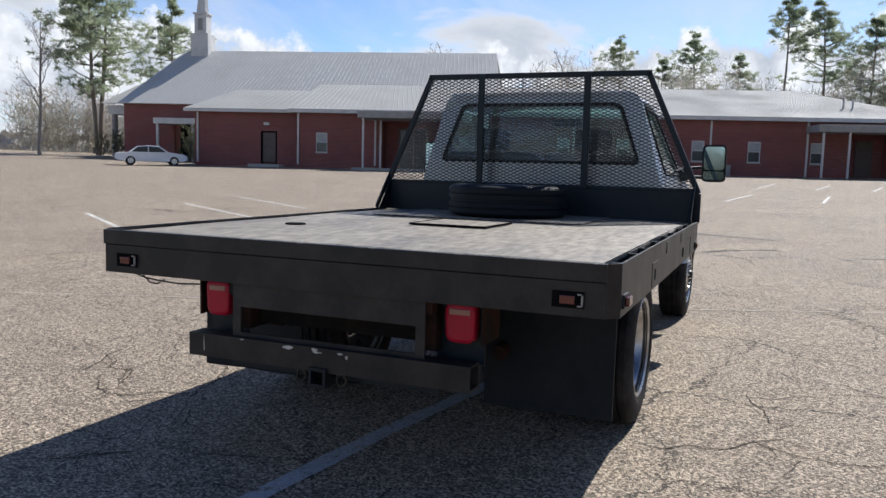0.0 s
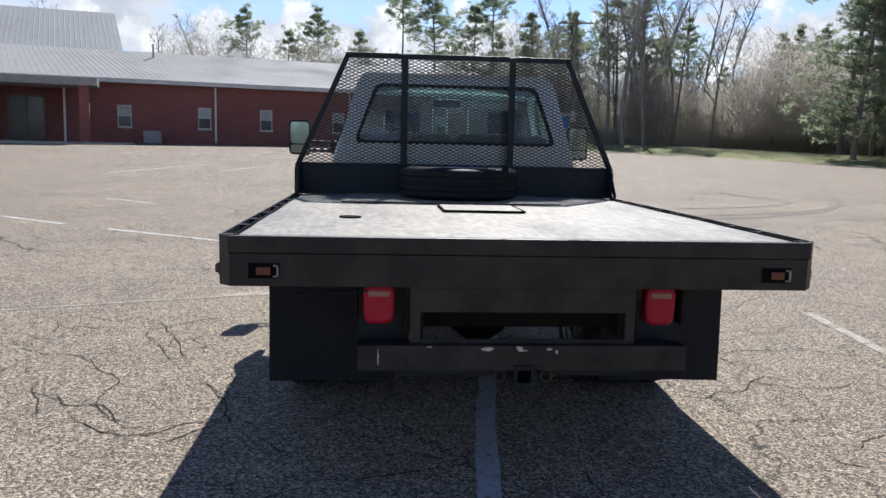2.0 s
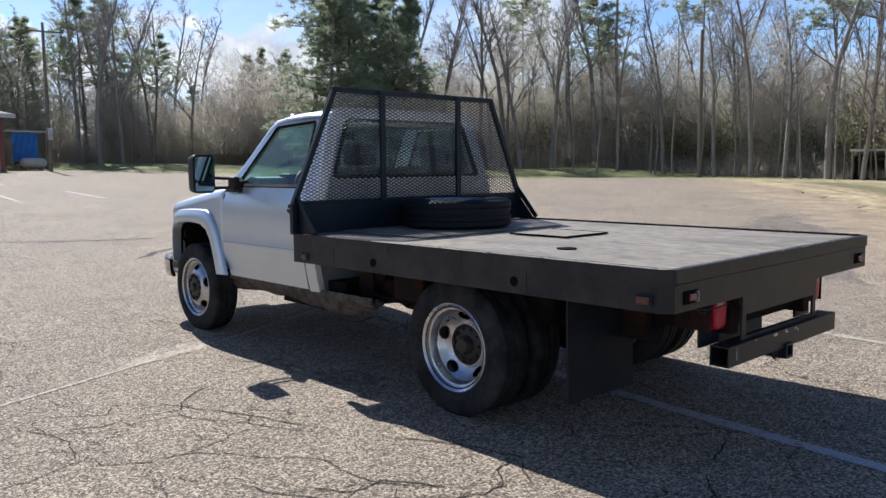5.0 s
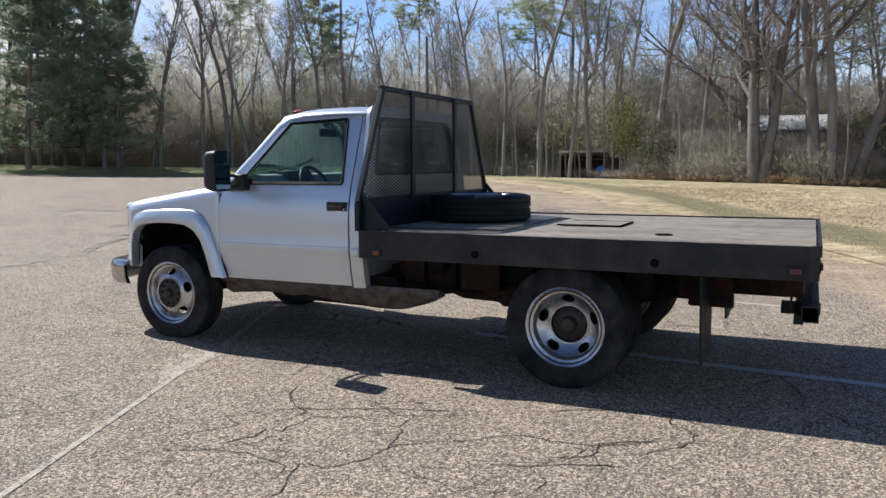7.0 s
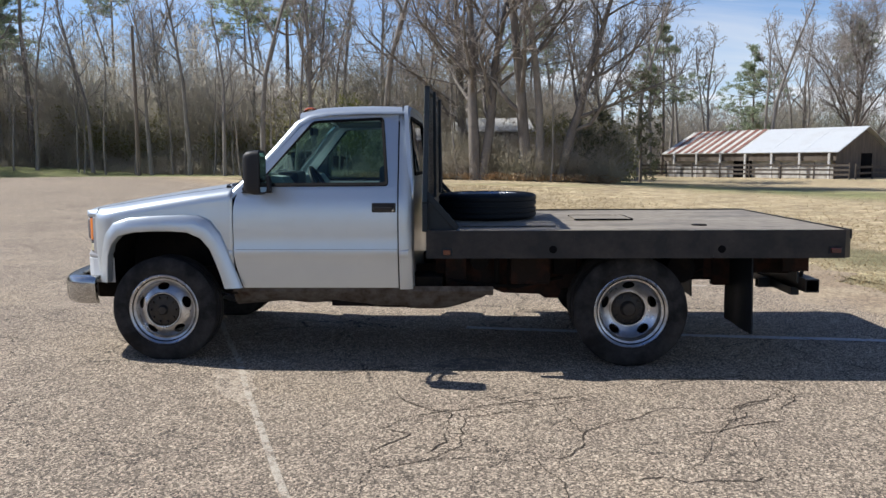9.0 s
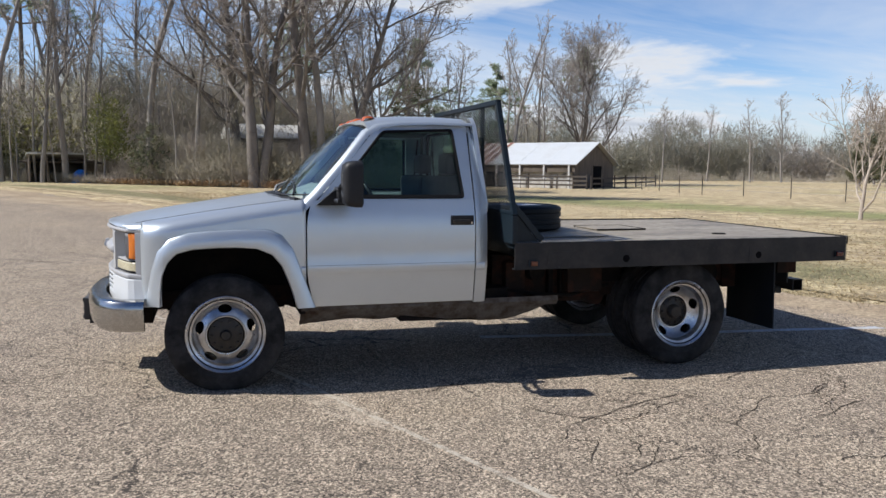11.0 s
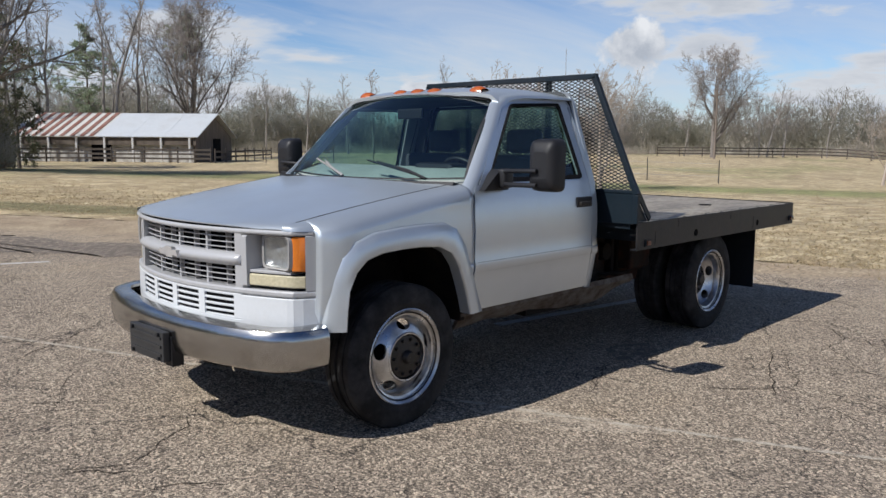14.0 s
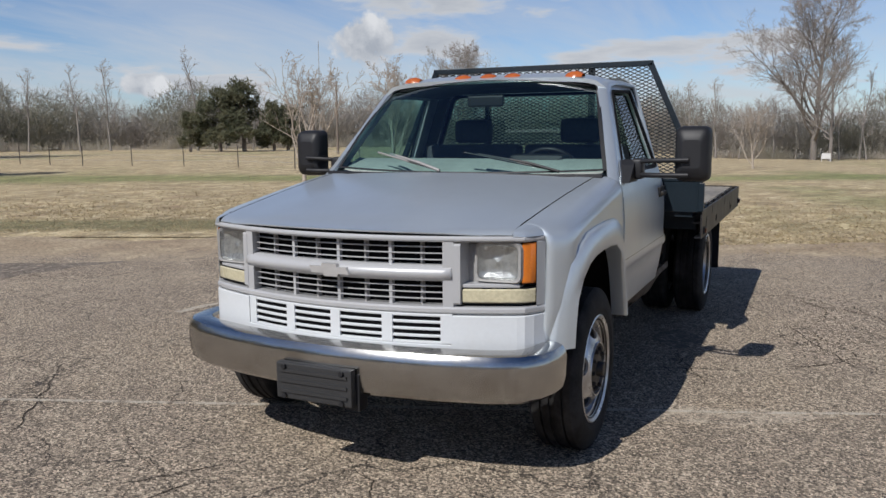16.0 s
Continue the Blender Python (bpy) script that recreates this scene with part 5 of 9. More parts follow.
def pole(name, label, x, y, h, r, arms=(), box_z=0.0):
    p = thing(name, label, "utility pole", pose(x, y, lie(x, y)))
    part("shaft", tube(bmesh.new(), (0, 0, -0.3), (0.0, 0, h), r, r * 0.65, 10), M_POLE, p, "", 60)
    for z, l, ang in arms:
        c, s = math.cos(radians(ang)), math.sin(radians(ang))
        arm = part("crossarm", sweep(bmesh.new(), [((-l * c, -l * s, z), (-s, c, 0), (0, 0, 1)), ((l * c, l * s, z), (-s, c, 0), (0, 0, 1))], [(-0.13, -0.05), (-0.03, -0.05), (-0.03, 0.05), (-0.13, 0.05)]), M_POLE, p)
        for k in (-0.85, -0.3, 0.3, 0.85):
            part("insulator", tube(bmesh.new(), (k * l * c + s * 0.08, k * l * s - c * 0.08, z + 0.05), (k * l * c + s * 0.08, k * l * s - c * 0.08, z + 0.2), 0.04, n=8), M_GREYTRIM, arm)
    if box_z:
        part("meter_box", boxed(-0.38, -0.08, -0.18, 0.18, box_z, box_z + 0.8, bev=0.03), M_GALV, p, "grey metal service box")
    return p


pole("utility_pole", "tall wooden utility pole with a crossarm", 56.0, -14.2, 10.2, 0.14, ((9.6, 1.3, 80),), 2.2)
pole("utility_pole", "tall bare wooden pole before the woods", 23.4, -44.6, 9.6, 0.14)
pole("utility_pole", "wooden pole with a crossarm across the field", -84.0, -38.0, 8.0, 0.15, ((7.4, 1.2, 60),))
pole("utility_pole", "wooden pole by the far road", -60.0, -41.0, 7.0, 0.12)


def light_mast():
    p = thing("floodlight_mast", "wooden mast with a bank of sports floodlights", "light mast", pose(-36.3, -27.7, lie(-36.3, -27.7)))
    part("shaft", tube(bmesh.new(), (0, 0, -0.3), (0, 0, 4.5), 0.13, 0.09, 10), M_POLE, p, "", 60)
    part("bar", boxed(-0.05, 0.05, -0.5, 0.5, 4.3, 4.4), M_GALV, p)
    for y in (-0.42, 0.0, 0.42):
        for z in (4.05, 4.5):
            part("floodlight", tube(bmesh.new(), (0.05, y, z), (0.28, y, z - 0.08), 0.08, 0.14, 12), M_GREYTRIM, p, "grey floodlight")


light_mast()


def yard_sign():
    s = thing("sign", "small blank white yard sign by the far trees", "sign", pose(-92.9, 3.0, lie(-92.9, 3.0), 0, 0, 0))
    for y in (-0.45, 0.45):
        part("leg", boxed(-0.03, 0.03, y - 0.03, y + 0.03, -0.3, 0.7), M_WHITE, s)
    part("board", boxed(0.034, 0.06, -0.45, 0.45, 0.30, 0.95), M_WHITE, s)


yard_sign()


def antenna():
    p = thing("antenna_mast", "thin bare antenna mast far across the field", "antenna", pose(-67.7, -48.1, 0.0))
    part("shaft", tube(bmesh.new(), (0, 0, -0.3), (0, 0, 12.0), 0.055, 0.03, 6), M_GREYTRIM, p)


antenna()


def make_car():
    """A far sedan, side on."""
    c = thing("sedan", "pale silver four-door sedan parked by the sanctuary", "car", pose(40.9, 40.3, lie(40.9, 40.3), 0, 0, -44))
    prof = [(-2.45, 0.42), (-2.5, 0.62), (-2.42, 0.86), (-1.55, 0.93), (-1.0, 1.36), (-0.2, 1.44), (0.5, 1.40), (1.15, 0.98), (2.2, 0.83), (2.45, 0.68), (2.45, 0.40), (1.9, 0.30), (-1.9, 0.30)]
    rows = []
    for s, sc in ((-0.9, 0.0), (-0.86, 1.0), (-0.55, 1.0), (0.55, 1.0), (0.86, 1.0), (0.9, 0.0)):
        row = []
        for x, z in prof:
            inset = 0.18 * max(0.0, (z - 0.92) / 0.5)
            y = s * (1 - inset)
            row.append((x * (0.985 if abs(s) > 0.6 else 1), y, z if abs(s) < 0.88 else 0.3 + (z - 0.3) * 0.96))
        rows.append(row + row[:1])
    bm = bmesh.new()
    vs = grid(bm, rows)
    for row in (rows[0], rows[-1]):
        bm.faces.new([bm.verts.new(p) for p in row[:-1]])
    part("body", bm, M_SEDAN, c, "", 40)
    for s in (-1, 1):
        for pts in ([(-1.40, 0.96), (-0.95, 1.31), (-0.3, 1.36), (-0.3, 0.96)], [(-0.22, 0.96), (-0.22, 1.36), (0.42, 1.33), (0.92, 0.97)]):
            part("side_window", prism(bmesh.new(), pts, "y", s * 0.80, s * 0.875), M_PANE, c)
        for x in (-1.45, 1.5):
            bm = bmesh.new()
            lathe(bm, [(0.01, -0.1), (0.30, -0.1), (0.33, -0.07), (0.33, 0.07), (0.30, 0.1), (0.01, 0.1)], 24)
            for v in bm.verts:
                v.co += Vector((x, s * 0.82, 0.33))
            w = part("wheel", bm, M_RUBBER, c, "", 40)
            bm = bmesh.new()
            lathe(bm, [(0.01, 0.0), (0.19, 0.0), (0.20, 0.02), (0.01, 0.02)], 16)
            for v in bm.verts:
                v.co = Vector((x, s * (0.92 + v.co.y), 0.33)) + Vector((v.co.x, 0, v.co.z))
            part("hub_cap", bm, M_RIM, w)


make_car()

# ---- plants ----
def tubes(segs, sides):
    """Verts and faces of many tapered tubes. segs: rows of x0 y0 z0 x1 y1 z1 r0 r1."""
    s = np.asarray(segs, dtype=float)
    p0, p1, r0, r1 = s[:, 0:3], s[:, 3:6], s[:, 6:7], s[:, 7:8]
    d = p1 - p0
    d /= np.linalg.norm(d, axis=1, keepdims=True) + 1e-9
    ref = np.where(np.abs(d[:, 2:3]) > 0.9, np.array([[1.0, 0, 0]]), np.array([[0, 0, 1.0]]))
    a = np.cross(d, ref)
    a /= np.linalg.norm(a, axis=1, keepdims=True) + 1e-9
    b = np.cross(d, a)
    rings = []
    for p, r in ((p0, r0), (p1, r1)):
        for i in range(sides):
            t = 2 * math.pi * i / sides
            rings.append(p + r * (math.cos(t) * a + math.sin(t) * b))
    v = np.stack(rings, axis=1).reshape(-1, 3)
    n = len(s)
    base = (np.arange(n) * 2 * sides)[:, None]
    f = []
    for i in range(sides):
        j = (i + 1) % sides
        f.append(np.concatenate([base + i, base + j, base + sides + j, base + sides + i], axis=1))
    return v, np.stack(f, axis=1).reshape(-1, 4)


def blades(p0, p1, width, seed):
    """One thin pointed blade from each p0 to its p1."""
    d = p1 - p0
    w = np.cross(d, np.random.RandomState(seed).normal(size=d.shape))
    w /= np.linalg.norm(w, axis=1, keepdims=True) + 1e-9
    w *= width
    return np.stack([p0 - w, p0 + w, p1], axis=1).reshape(-1, 3), np.arange(len(p0) * 3).reshape(-1, 3)


def with_blades(segs, sides, p0, p1, width, seed):
    """Tubes for the wood and blades for its twigs, as triangles of one mesh."""
    v, f = tubes(segs, sides)
    bv, bf = blades(p0, p1, width, seed)
    return np.concatenate([v, bv]), np.concatenate([f[:, (0, 1, 2)], f[:, (0, 2, 3)], bf + len(v)])


def np_mesh(name, v, f):
    me = bpy.data.meshes.new(name)
    k = f.shape[1]
    me.vertices.add(len(v))
    me.vertices.foreach_set("co", np.asarray(v, dtype=np.float32).ravel())
    me.loops.add(len(f) * k)
    me.loops.foreach_set("vertex_index", np.asarray(f, dtype=np.int32).ravel())
    me.polygons.add(len(f))
    me.polygons.foreach_set("loop_start", np.arange(0, len(f) * k, k, dtype=np.int32))
    me.update(calc_edges=True)
    return me


def grow(rng, height, r, spread, bare_to, n1, n2, n3, n4, up=0.5, lean=0.03, droop=0.0):
    """Segments of a bare tree: thick wood and twigs."""
    wood, twig = [], []

    def limb(p, d, l, r0, level):
        k = (9, 6, 4, 3, 2)[level]
        step = l / k
        pts, rads = [p], [r0]
        for i in range(k):
            jig = (0.05, 0.16, 0.22, 0.28, 0.3)[level]
            d = d + Vector((rng.gauss(0, jig), rng.gauss(0, jig), rng.gauss(0, jig * 0.7)))
            if level:
                d.z += (0.10, 0.09, 0.06, 0.03, 0.0)[level] * up * 2 - droop * (level > 1)
            d.normalize()
            p = p + d * step
            pts.append(p)
            rads.append(r0 * (1 - 0.86 * (i + 1) / k) + 0.004 if level else r0 * (1 - 0.80 * ((i + 1) / k) ** 0.9))
        out = wood if level < 3 else twig
        for i in range(k):
            out.append((*pts[i], *pts[i + 1], rads[i], rads[i + 1]))
        if level == 4:
            return
        count = (n1, n2, n3, n4)[level]
        for c in range(count):
            f = bare_to + (1 - bare_to) * (c + rng.random()) / count if level == 0 else 0.22 + 0.78 * (c + rng.random()) / count
            f = min(f, 0.995)
            i = int(f * k)
            q = pts[i].lerp(pts[i + 1], f * k - i)
            rr = (rads[i] * (1 - (f * k - i)) + rads[i + 1] * (f * k - i))
            az = rng.random() * 2 * math.pi if level == 0 else rng.choice((-1, 1)) * rng.uniform(0.5, 1.4)
            if level == 0:
                e = Vector((math.cos(az), math.sin(az), up + 0.9 * f * up)).normalized()
                ll = spread * (1.15 - 0.75 * f) * rng.uniform(0.7, 1.15)
            else:
                ax = d.orthogonal().normalized()
                e = (pts[i + 1] - pts[i]).normalized()
                e = Matrix.Rotation(rng.uniform(0.45, 0.95), 3, Matrix.Rotation(rng.random() * 6.28, 3, e) @ e.orthogonal()) @ e
                ll = l * (0.50, 0.52, 0.5, 0.5)[level] * (1.1 - 0.5 * f) * rng.uniform(0.7, 1.2)
            limb(q, e, ll, max(0.006, rr * (0.50 if level == 0 else 0.5)), level + 1)

    limb(Vector((0, 0, -0.3)), Vector((rng.gauss(0, lean), rng.gauss(0, lean), 1)).normalized(), height, r, 0)
    return wood, twig


def bare_parts(seed, height, r, spread, bare_to, n1, n2, n3, n4, up=0.5, bark=None, twigs=None, lean=0.03, thick=1.0):
    rng = random.Random(seed)
    wood, twig = grow(rng, height, r, spread, bare_to, n1, n2, n3, n4, up, lean)
    tw = np.array(twig)
    tw[:, 6:8] = np.maximum(tw[:, 6:8] * thick, 0.0045 * thick)
    return np_mesh("trunk", *tubes(wood, 6)), np_mesh("crown", *tubes(tw, 3)), bark or M_BARE, twigs or M_TWIG


def clumps(rng, spots, size, per, flat=0.6, slim=0.22):
    """Many small pointed blades in clumps round the spots: needle sprays or leaves."""
    c = np.repeat(np.asarray(spots, dtype=float), per, axis=0)
    n = len(c)
    g = np.random.RandomState(rng)
    d = g.normal(size=(n, 3))
    d[:, 2] = d[:, 2] * flat + 0.25
    d /= np.linalg.norm(d, axis=1, keepdims=True)
    s = size * g.uniform(0.5, 1.2, size=(n, 1))
    o = c + d * s * g.uniform(0.0, 0.8, size=(n, 1))
    tip = o + d * s
    w = np.cross(d, g.normal(size=(n, 3)))
    w /= np.linalg.norm(w, axis=1, keepdims=True) + 1e-9
    w *= s * slim
    v = np.stack([o - w, o + w, tip], axis=1).reshape(-1, 3)
    return v, np.arange(n * 3).reshape(-1, 3)


def pine_parts(seed, height, r, crown_from, spread, whorls, per, size):
    rng = random.Random(seed)
    wood, spots = [], []
    k = 10
    pts = [Vector((0, 0, -0.3))]
    d = Vector((rng.gauss(0, 0.02), rng.gauss(0, 0.02), 1))
    for i in range(k):
        d += Vector((rng.gauss(0, 0.025), rng.gauss(0, 0.025), 0))
        d.normalize()
        pts.append(pts[-1] + d * height / k)
    rad = [r * (1 - 0.85 * i / k) for i in range(k + 1)]
    for i in range(k):
        wood.append((*pts[i], *pts[i + 1], rad[i], rad[i + 1]))
    for wv in range(whorls):
        f = crown_from + (1 - crown_from) * (wv + rng.random() * 0.8) / whorls
        i = min(k - 1, int(f * k))
        q = pts[i].lerp(pts[i + 1], f * k - i)
        g = (f - crown_from) / (1 - crown_from)
        reach = spread * (0.45 + 0.9 * math.sin(math.pi * min(1, g * 0.85 + 0.2))) * (1.15 - 0.75 * g)
        for b in range(rng.randint(2, 4)):
            az = rng.random() * 6.28
            l = reach * rng.uniform(0.5, 1.15)
            e = Vector((math.cos(az), math.sin(az), rng.uniform(-0.05, 0.45)))
            p = q
            for sgm in range(4):
                e2 = (e + Vector((rng.gauss(0, 0.2), rng.gauss(0, 0.2), 0.06 * sgm))).normalized()
                p2 = p + e2 * l / 4
                wood.append((*p, *p2, 0.05 * (1 - sgm / 5) * r / 0.2, 0.04 * (1 - (sgm + 1) / 5) * r / 0.2 + 0.005))
                p = p2
                if sgm >= 1:
                    for _ in range(2 + sgm):
                        spots.append(tuple(p + Vector((rng.gauss(0, 0.34), rng.gauss(0, 0.34), rng.gauss(0.08, 0.2))) * (l / 2.2)))
    for _ in range(14):
        spots.append(tuple(pts[-1] + Vector((rng.gauss(0, 0.25), rng.gauss(0, 0.25), rng.uniform(-0.9, 0.3)))))
    return np_mesh("trunk", *tubes(wood, 5)), np_mesh("crown", *clumps(seed, spots, size, per, 0.6, 0.13)), M_PINEBARK, M_NEEDLE


def cedar_parts(seed, height, spread, per=34, size=0.3, material=None):
    rng = random.Random(seed)
    spots = []
    for _ in range(int(90 * height / 4)):
        f = rng.random() ** 0.8
        w = spread * (0.35 + 0.65 * math.sin(math.pi * min(1, f * 0.8 + 0.12))) * (0.7 + 0.5 * noise.noise((f * 3, seed, 0)))
        a, q = rng.random() * 6.28, math.sqrt(rng.random())
        spots.append((w * q * math.cos(a), w * q * math.sin(a), 0.15 + f * height))
    return np_mesh("trunk", *tubes([(0, 0, -0.3, 0, 0, height * 0.8, 0.12, 0.03)], 6)), np_mesh("crown", *clumps(seed, spots, size, per, 1.0)), M_PINEBARK, material or M_CEDAR


def broad_parts(seed, height, spread):
    """A wide evergreen: a short trunk and a crown of rounded leafy lobes."""
    rng = random.Random(seed)
    spots, wood = [], [(0, 0, -0.3, 0, 0, height * 0.55, 0.28, 0.12)]
    for lobe in range(22):
        f = 0.16 + 0.80 * (lobe + rng.random()) / 22
        reach = spread * math.sin(math.pi * min(1.0, 0.25 + 0.72 * f)) * rng.uniform(0.35, 1.0)
        a = rng.random() * 6.28
        c = Vector((reach * math.cos(a), reach * math.sin(a), f * height))
        wood.append((0, 0, f * height * 0.6, *c, 0.06, 0.02))
        for _ in range(34):
            v = Vector((rng.gauss(0, 1), rng.gauss(0, 1), rng.gauss(0, 0.6))).normalized() * rng.uniform(0.5, 1.0) * spread * 0.30
            spots.append(tuple(c + v))
    return np_mesh("trunk", *tubes(wood, 6)), np_mesh("crown", *clumps(seed, spots, 0.34, 16, 1.0)), M_PINEBARK, M_CEDAR


KINDS = {
    "tall": [bare_parts(s, h, r, sp, b, 12, 5, 4, 4, 0.75, M_HAZEDBARK, M_HAZEDTWIG, thick=1.6) for s, h, r, sp, b in ((1, 13.0, 0.20, 4.2, 0.35), (2, 15.0, 0.22, 4.6, 0.42), (3, 11.0, 0.15, 3.4, 0.30), (4, 14.0, 0.17, 3.6, 0.5))],
    "oak": [bare_parts(s, h, r, sp, 0.22, 14, 8, 7, 5, 0.55, lean=0.06, thick=1.5) for s, h, r, sp in ((11, 14.0, 0.36, 8.0), (12, 15.5, 0.33, 7.5))],
    "round": [bare_parts(21, 12.0, 0.34, 9.5, 0.16, 20, 10, 9, 7, 0.70, thick=1.3)],
    "small": [bare_parts(s, 3.4, 0.095, 3.4, 0.12, 11, 7, 5, 3, 0.85, M_PALETWIG, M_PALETWIG, 0.06) for s in (31, 32)],
    "pole": [bare_parts(s, h, 0.075, 1.7, 0.4, 8, 4, 3, 2, 0.9, M_HAZEDBARK, M_HAZEDTWIG, thick=1.6) for s, h in ((41, 9.0), (42, 7.5))],
    "pine": [pine_parts(s, h, r, c, sp, w, 42, 0.25) for s, h, r, c, sp, w in ((51, 17.0, 0.22, 0.55, 3.0, 12), (52, 15.0, 0.20, 0.45, 2.8, 13), (53, 13.0, 0.18, 0.30, 2.6, 15), (54, 18.0, 0.2, 0.68, 2.6, 9))],
    "fullpine": [pine_parts(s, h, 0.2, c, sp, w, 36, 0.27) for s, h, c, sp, w in ((55, 15.0, 0.16, 2.9, 24), (56, 13.0, 0.10, 2.6, 22))],
    "broad": [broad_parts(s, 7.6, 3.4) for s in (81, 82)],
    "cedar": [cedar_parts(61, 5.0, 1.7, 22, 0.22), cedar_parts(62, 7.0, 2.2, 22, 0.24), cedar_parts(63, 3.0, 1.5, 24, 0.2)],
}
for kind_meshes in KINDS.values():
    for tk, cr, m0, m1 in kind_meshes:
        tk.materials.append(m0)
        cr.materials.append(m1)
        tk.shade_smooth()

LABELS = {
    "tall": ("tall bare grey-brown deciduous tree at the wood's edge", "tree"),
    "oak": ("big bare spreading hardwood tree with heavy limbs", "tree"),
    "round": ("large bare tree with a rounded crown of fine twigs", "tree"),
    "small": ("small pale bare ornamental tree on the lawn", "tree"),
    "pole": ("slender bare young tree in the undergrowth", "tree"),
    "pine": ("tall pine tree with a dark green tufted crown", "pine tree"),
    "fullpine": ("tall pine tree with green boughs down to the undergrowth", "pine tree"),
    "broad": ("broad dark evergreen tree far across the field", "evergreen tree"),
    "cedar": ("bushy dark evergreen shrub", "evergreen bush"),
}


def plant(kind, i, x, y, scale=1.0, turn=0.0, z=None, label="", group="", lean=0.0):
    tk, cr, m0, m1 = KINDS[kind][i % len(KINDS[kind])]
    lab, cat = LABELS[kind]
    e = thing({"pine": "pine_tree", "fullpine": "pine_tree", "broad": "evergreen_tree", "cedar": "evergreen_bush"}.get(kind, "bare_tree"), label or lab, cat, pose(x, y, lie(x, y) if z is None else z) @ pose(0, 0, 0, 0, lean, 0) @ pose(0, 0, 0, 0, 0, turn) @ Matrix.Scale(scale, 4), group)
    for nm, me in (("trunk", tk), ("crown", cr)):
        ob = new(nm, me)
        ob.parent = e
    return e


def make_woods():
    rng = random.Random(7)
    # wood's edge: from behind the hall's far end, round to the big trees by the field
    edge = [(64, -20), (62, -36), (54, -48), (42, -51), (30, -51), (20, -50), (10, -46), (3, -40)]
    for (x0, y0), (x1, y1) in zip(edge, edge[1:]):
        l = math.hypot(x1 - x0, y1 - y0)
        nx, ny = (y1 - y0) / l, -(x1 - x0) / l
        if nx * (-20) + ny * (-80) < 0 and x0 < 50:
            nx, ny = -nx, -ny
        if x0 > 50 and nx < 0:
            nx, ny = -nx, -ny
        k = int(l / 2.2)
        for i in range(k):
            for row in range(3):
                f = (i + rng.random()) / k
                d = row * 5.0 + rng.uniform(0, 4.0)
                x, y = x0 + (x1 - x0) * f + nx * d, y0 + (y1 - y0) * f + ny * d
                u = rng.random()
                pines = 0.30 if x > 58 else (0.12 if x > 36 else 0.08)
                kind = "pine" if u < pines else ("tall" if u < 0.62 + pines * 0.4 else "pole")
                if row == 2 and kind == "pole":
                    continue
                low_part = -32 < math.degrees(math.atan2(y - 2.5, x + 4)) < -22
                plant(kind, rng.randrange(8), x, y, rng.uniform(0.85, 1.2) * (0.62 if low_part else 1.0), rng.random() * 360, group="trees of the wood")
    # evergreens and big hardwoods where the wood meets the field
    for kind, i, x, y, sc in (("oak", 1, -1.5, -35.6, 1.08), ("tall", 1, -2.05, -35.4, 1.25), ("oak", 0, 2.0, -40.2, 1.0), ("tall", 1, 6.6, -40.2, 1.1), ("tall", 0, 11.3, -42.8, 1.1), ("pole", 0, 13.0, -43.6, 1.1), ("pole", 1, 10.2, -42.2, 1.0), ("tall", 3, 4.2, -38.8, 0.9),
                              ("cedar", 0, -5.6, -37.2, 0.75), ("cedar", 2, -4.2, -36.6, 1.0), ("cedar", 1, -8.5, -41, 0.9), ("cedar", 2, 6.5, -39.5, 1.0),
                              ("pole", 0, 0.5, -36.6, 0.9), ("pole", 1, 2.3, -36.8, 0.9), ("pole", 0, -2.6, -34.6, 0.8), ("pole", 1, -4.6, -36.8, 1.0), ("pole", 0, 5.2, -38.2, 0.9), ("tall", 2, -6.5, -39.5, 0.9), ("tall", 1, -9.5, -47, 0.9), ("tall", 0, -7.5, -50, 0.95), ("tall", 3, -12, -66, 1.0), ("tall", 1, -8, -62, 1.0), ("tall", 0, -17, -70, 1.0),
                              ("round", 0, -33.0, -67.5, 1.02), ("tall", 2, -26.0, -70.0, 1.0), ("tall", 3, -21.0, -72.0, 0.9), ("tall", 0, -30.5, -71.0, 0.85)):
        plant(kind, i, x, y, sc, rng.random() * 360)
    # heavy leaning stems that rise in pairs from one foot
    for i, x, y, sc, lean in ((0, 1.25, -36.0, 1.0, 4.0), (1, 0.85, -35.9, 0.92, -13.0), (0, -3.1, -35.4, 0.85, -15.0)):
        plant("oak", i, x, y, sc, rng.random() * 360, lean=lean)
    # a close stand of tall pines and trees where the wood comes nearest
    for k in range(8):
        a, d = radians(-31.5 - 0.9 * k), 66.0 + rng.uniform(-3, 5)
        x, y = -4.4 + d * math.cos(a), 1.2 + d * math.sin(a)
        plant("fullpine" if k % 3 else "pine", k, x, y, rng.uniform(0.95, 1.2), rng.random() * 360, group="trees of the wood")
    for a, d, sc in ((-27.3, 80, 0.72), (-28.6, 82, 0.80), (-29.6, 79, 0.66), (-13.8, 88, 0.92), (-11.4, 90, 0.85), (-8.4, 90, 0.85), (-53.5, 74, 0.9)):
        plant("fullpine", int(d), -4.4 + d * math.cos(radians(a)), 1.2 + d * math.sin(radians(a)), sc, rng.random() * 360, group="trees of the wood")
    for k in range(10):
        x, y = 54 - k * 2.0 + rng.uniform(-2, 2), -42 - k * 1.0 + rng.uniform(-2, 3)
        plant("tall", k, x, y, rng.uniform(1.2, 1.45), rng.random() * 360, group="trees of the wood")
    # slim pale stems standing clear before the brush
    own = random.Random(57)
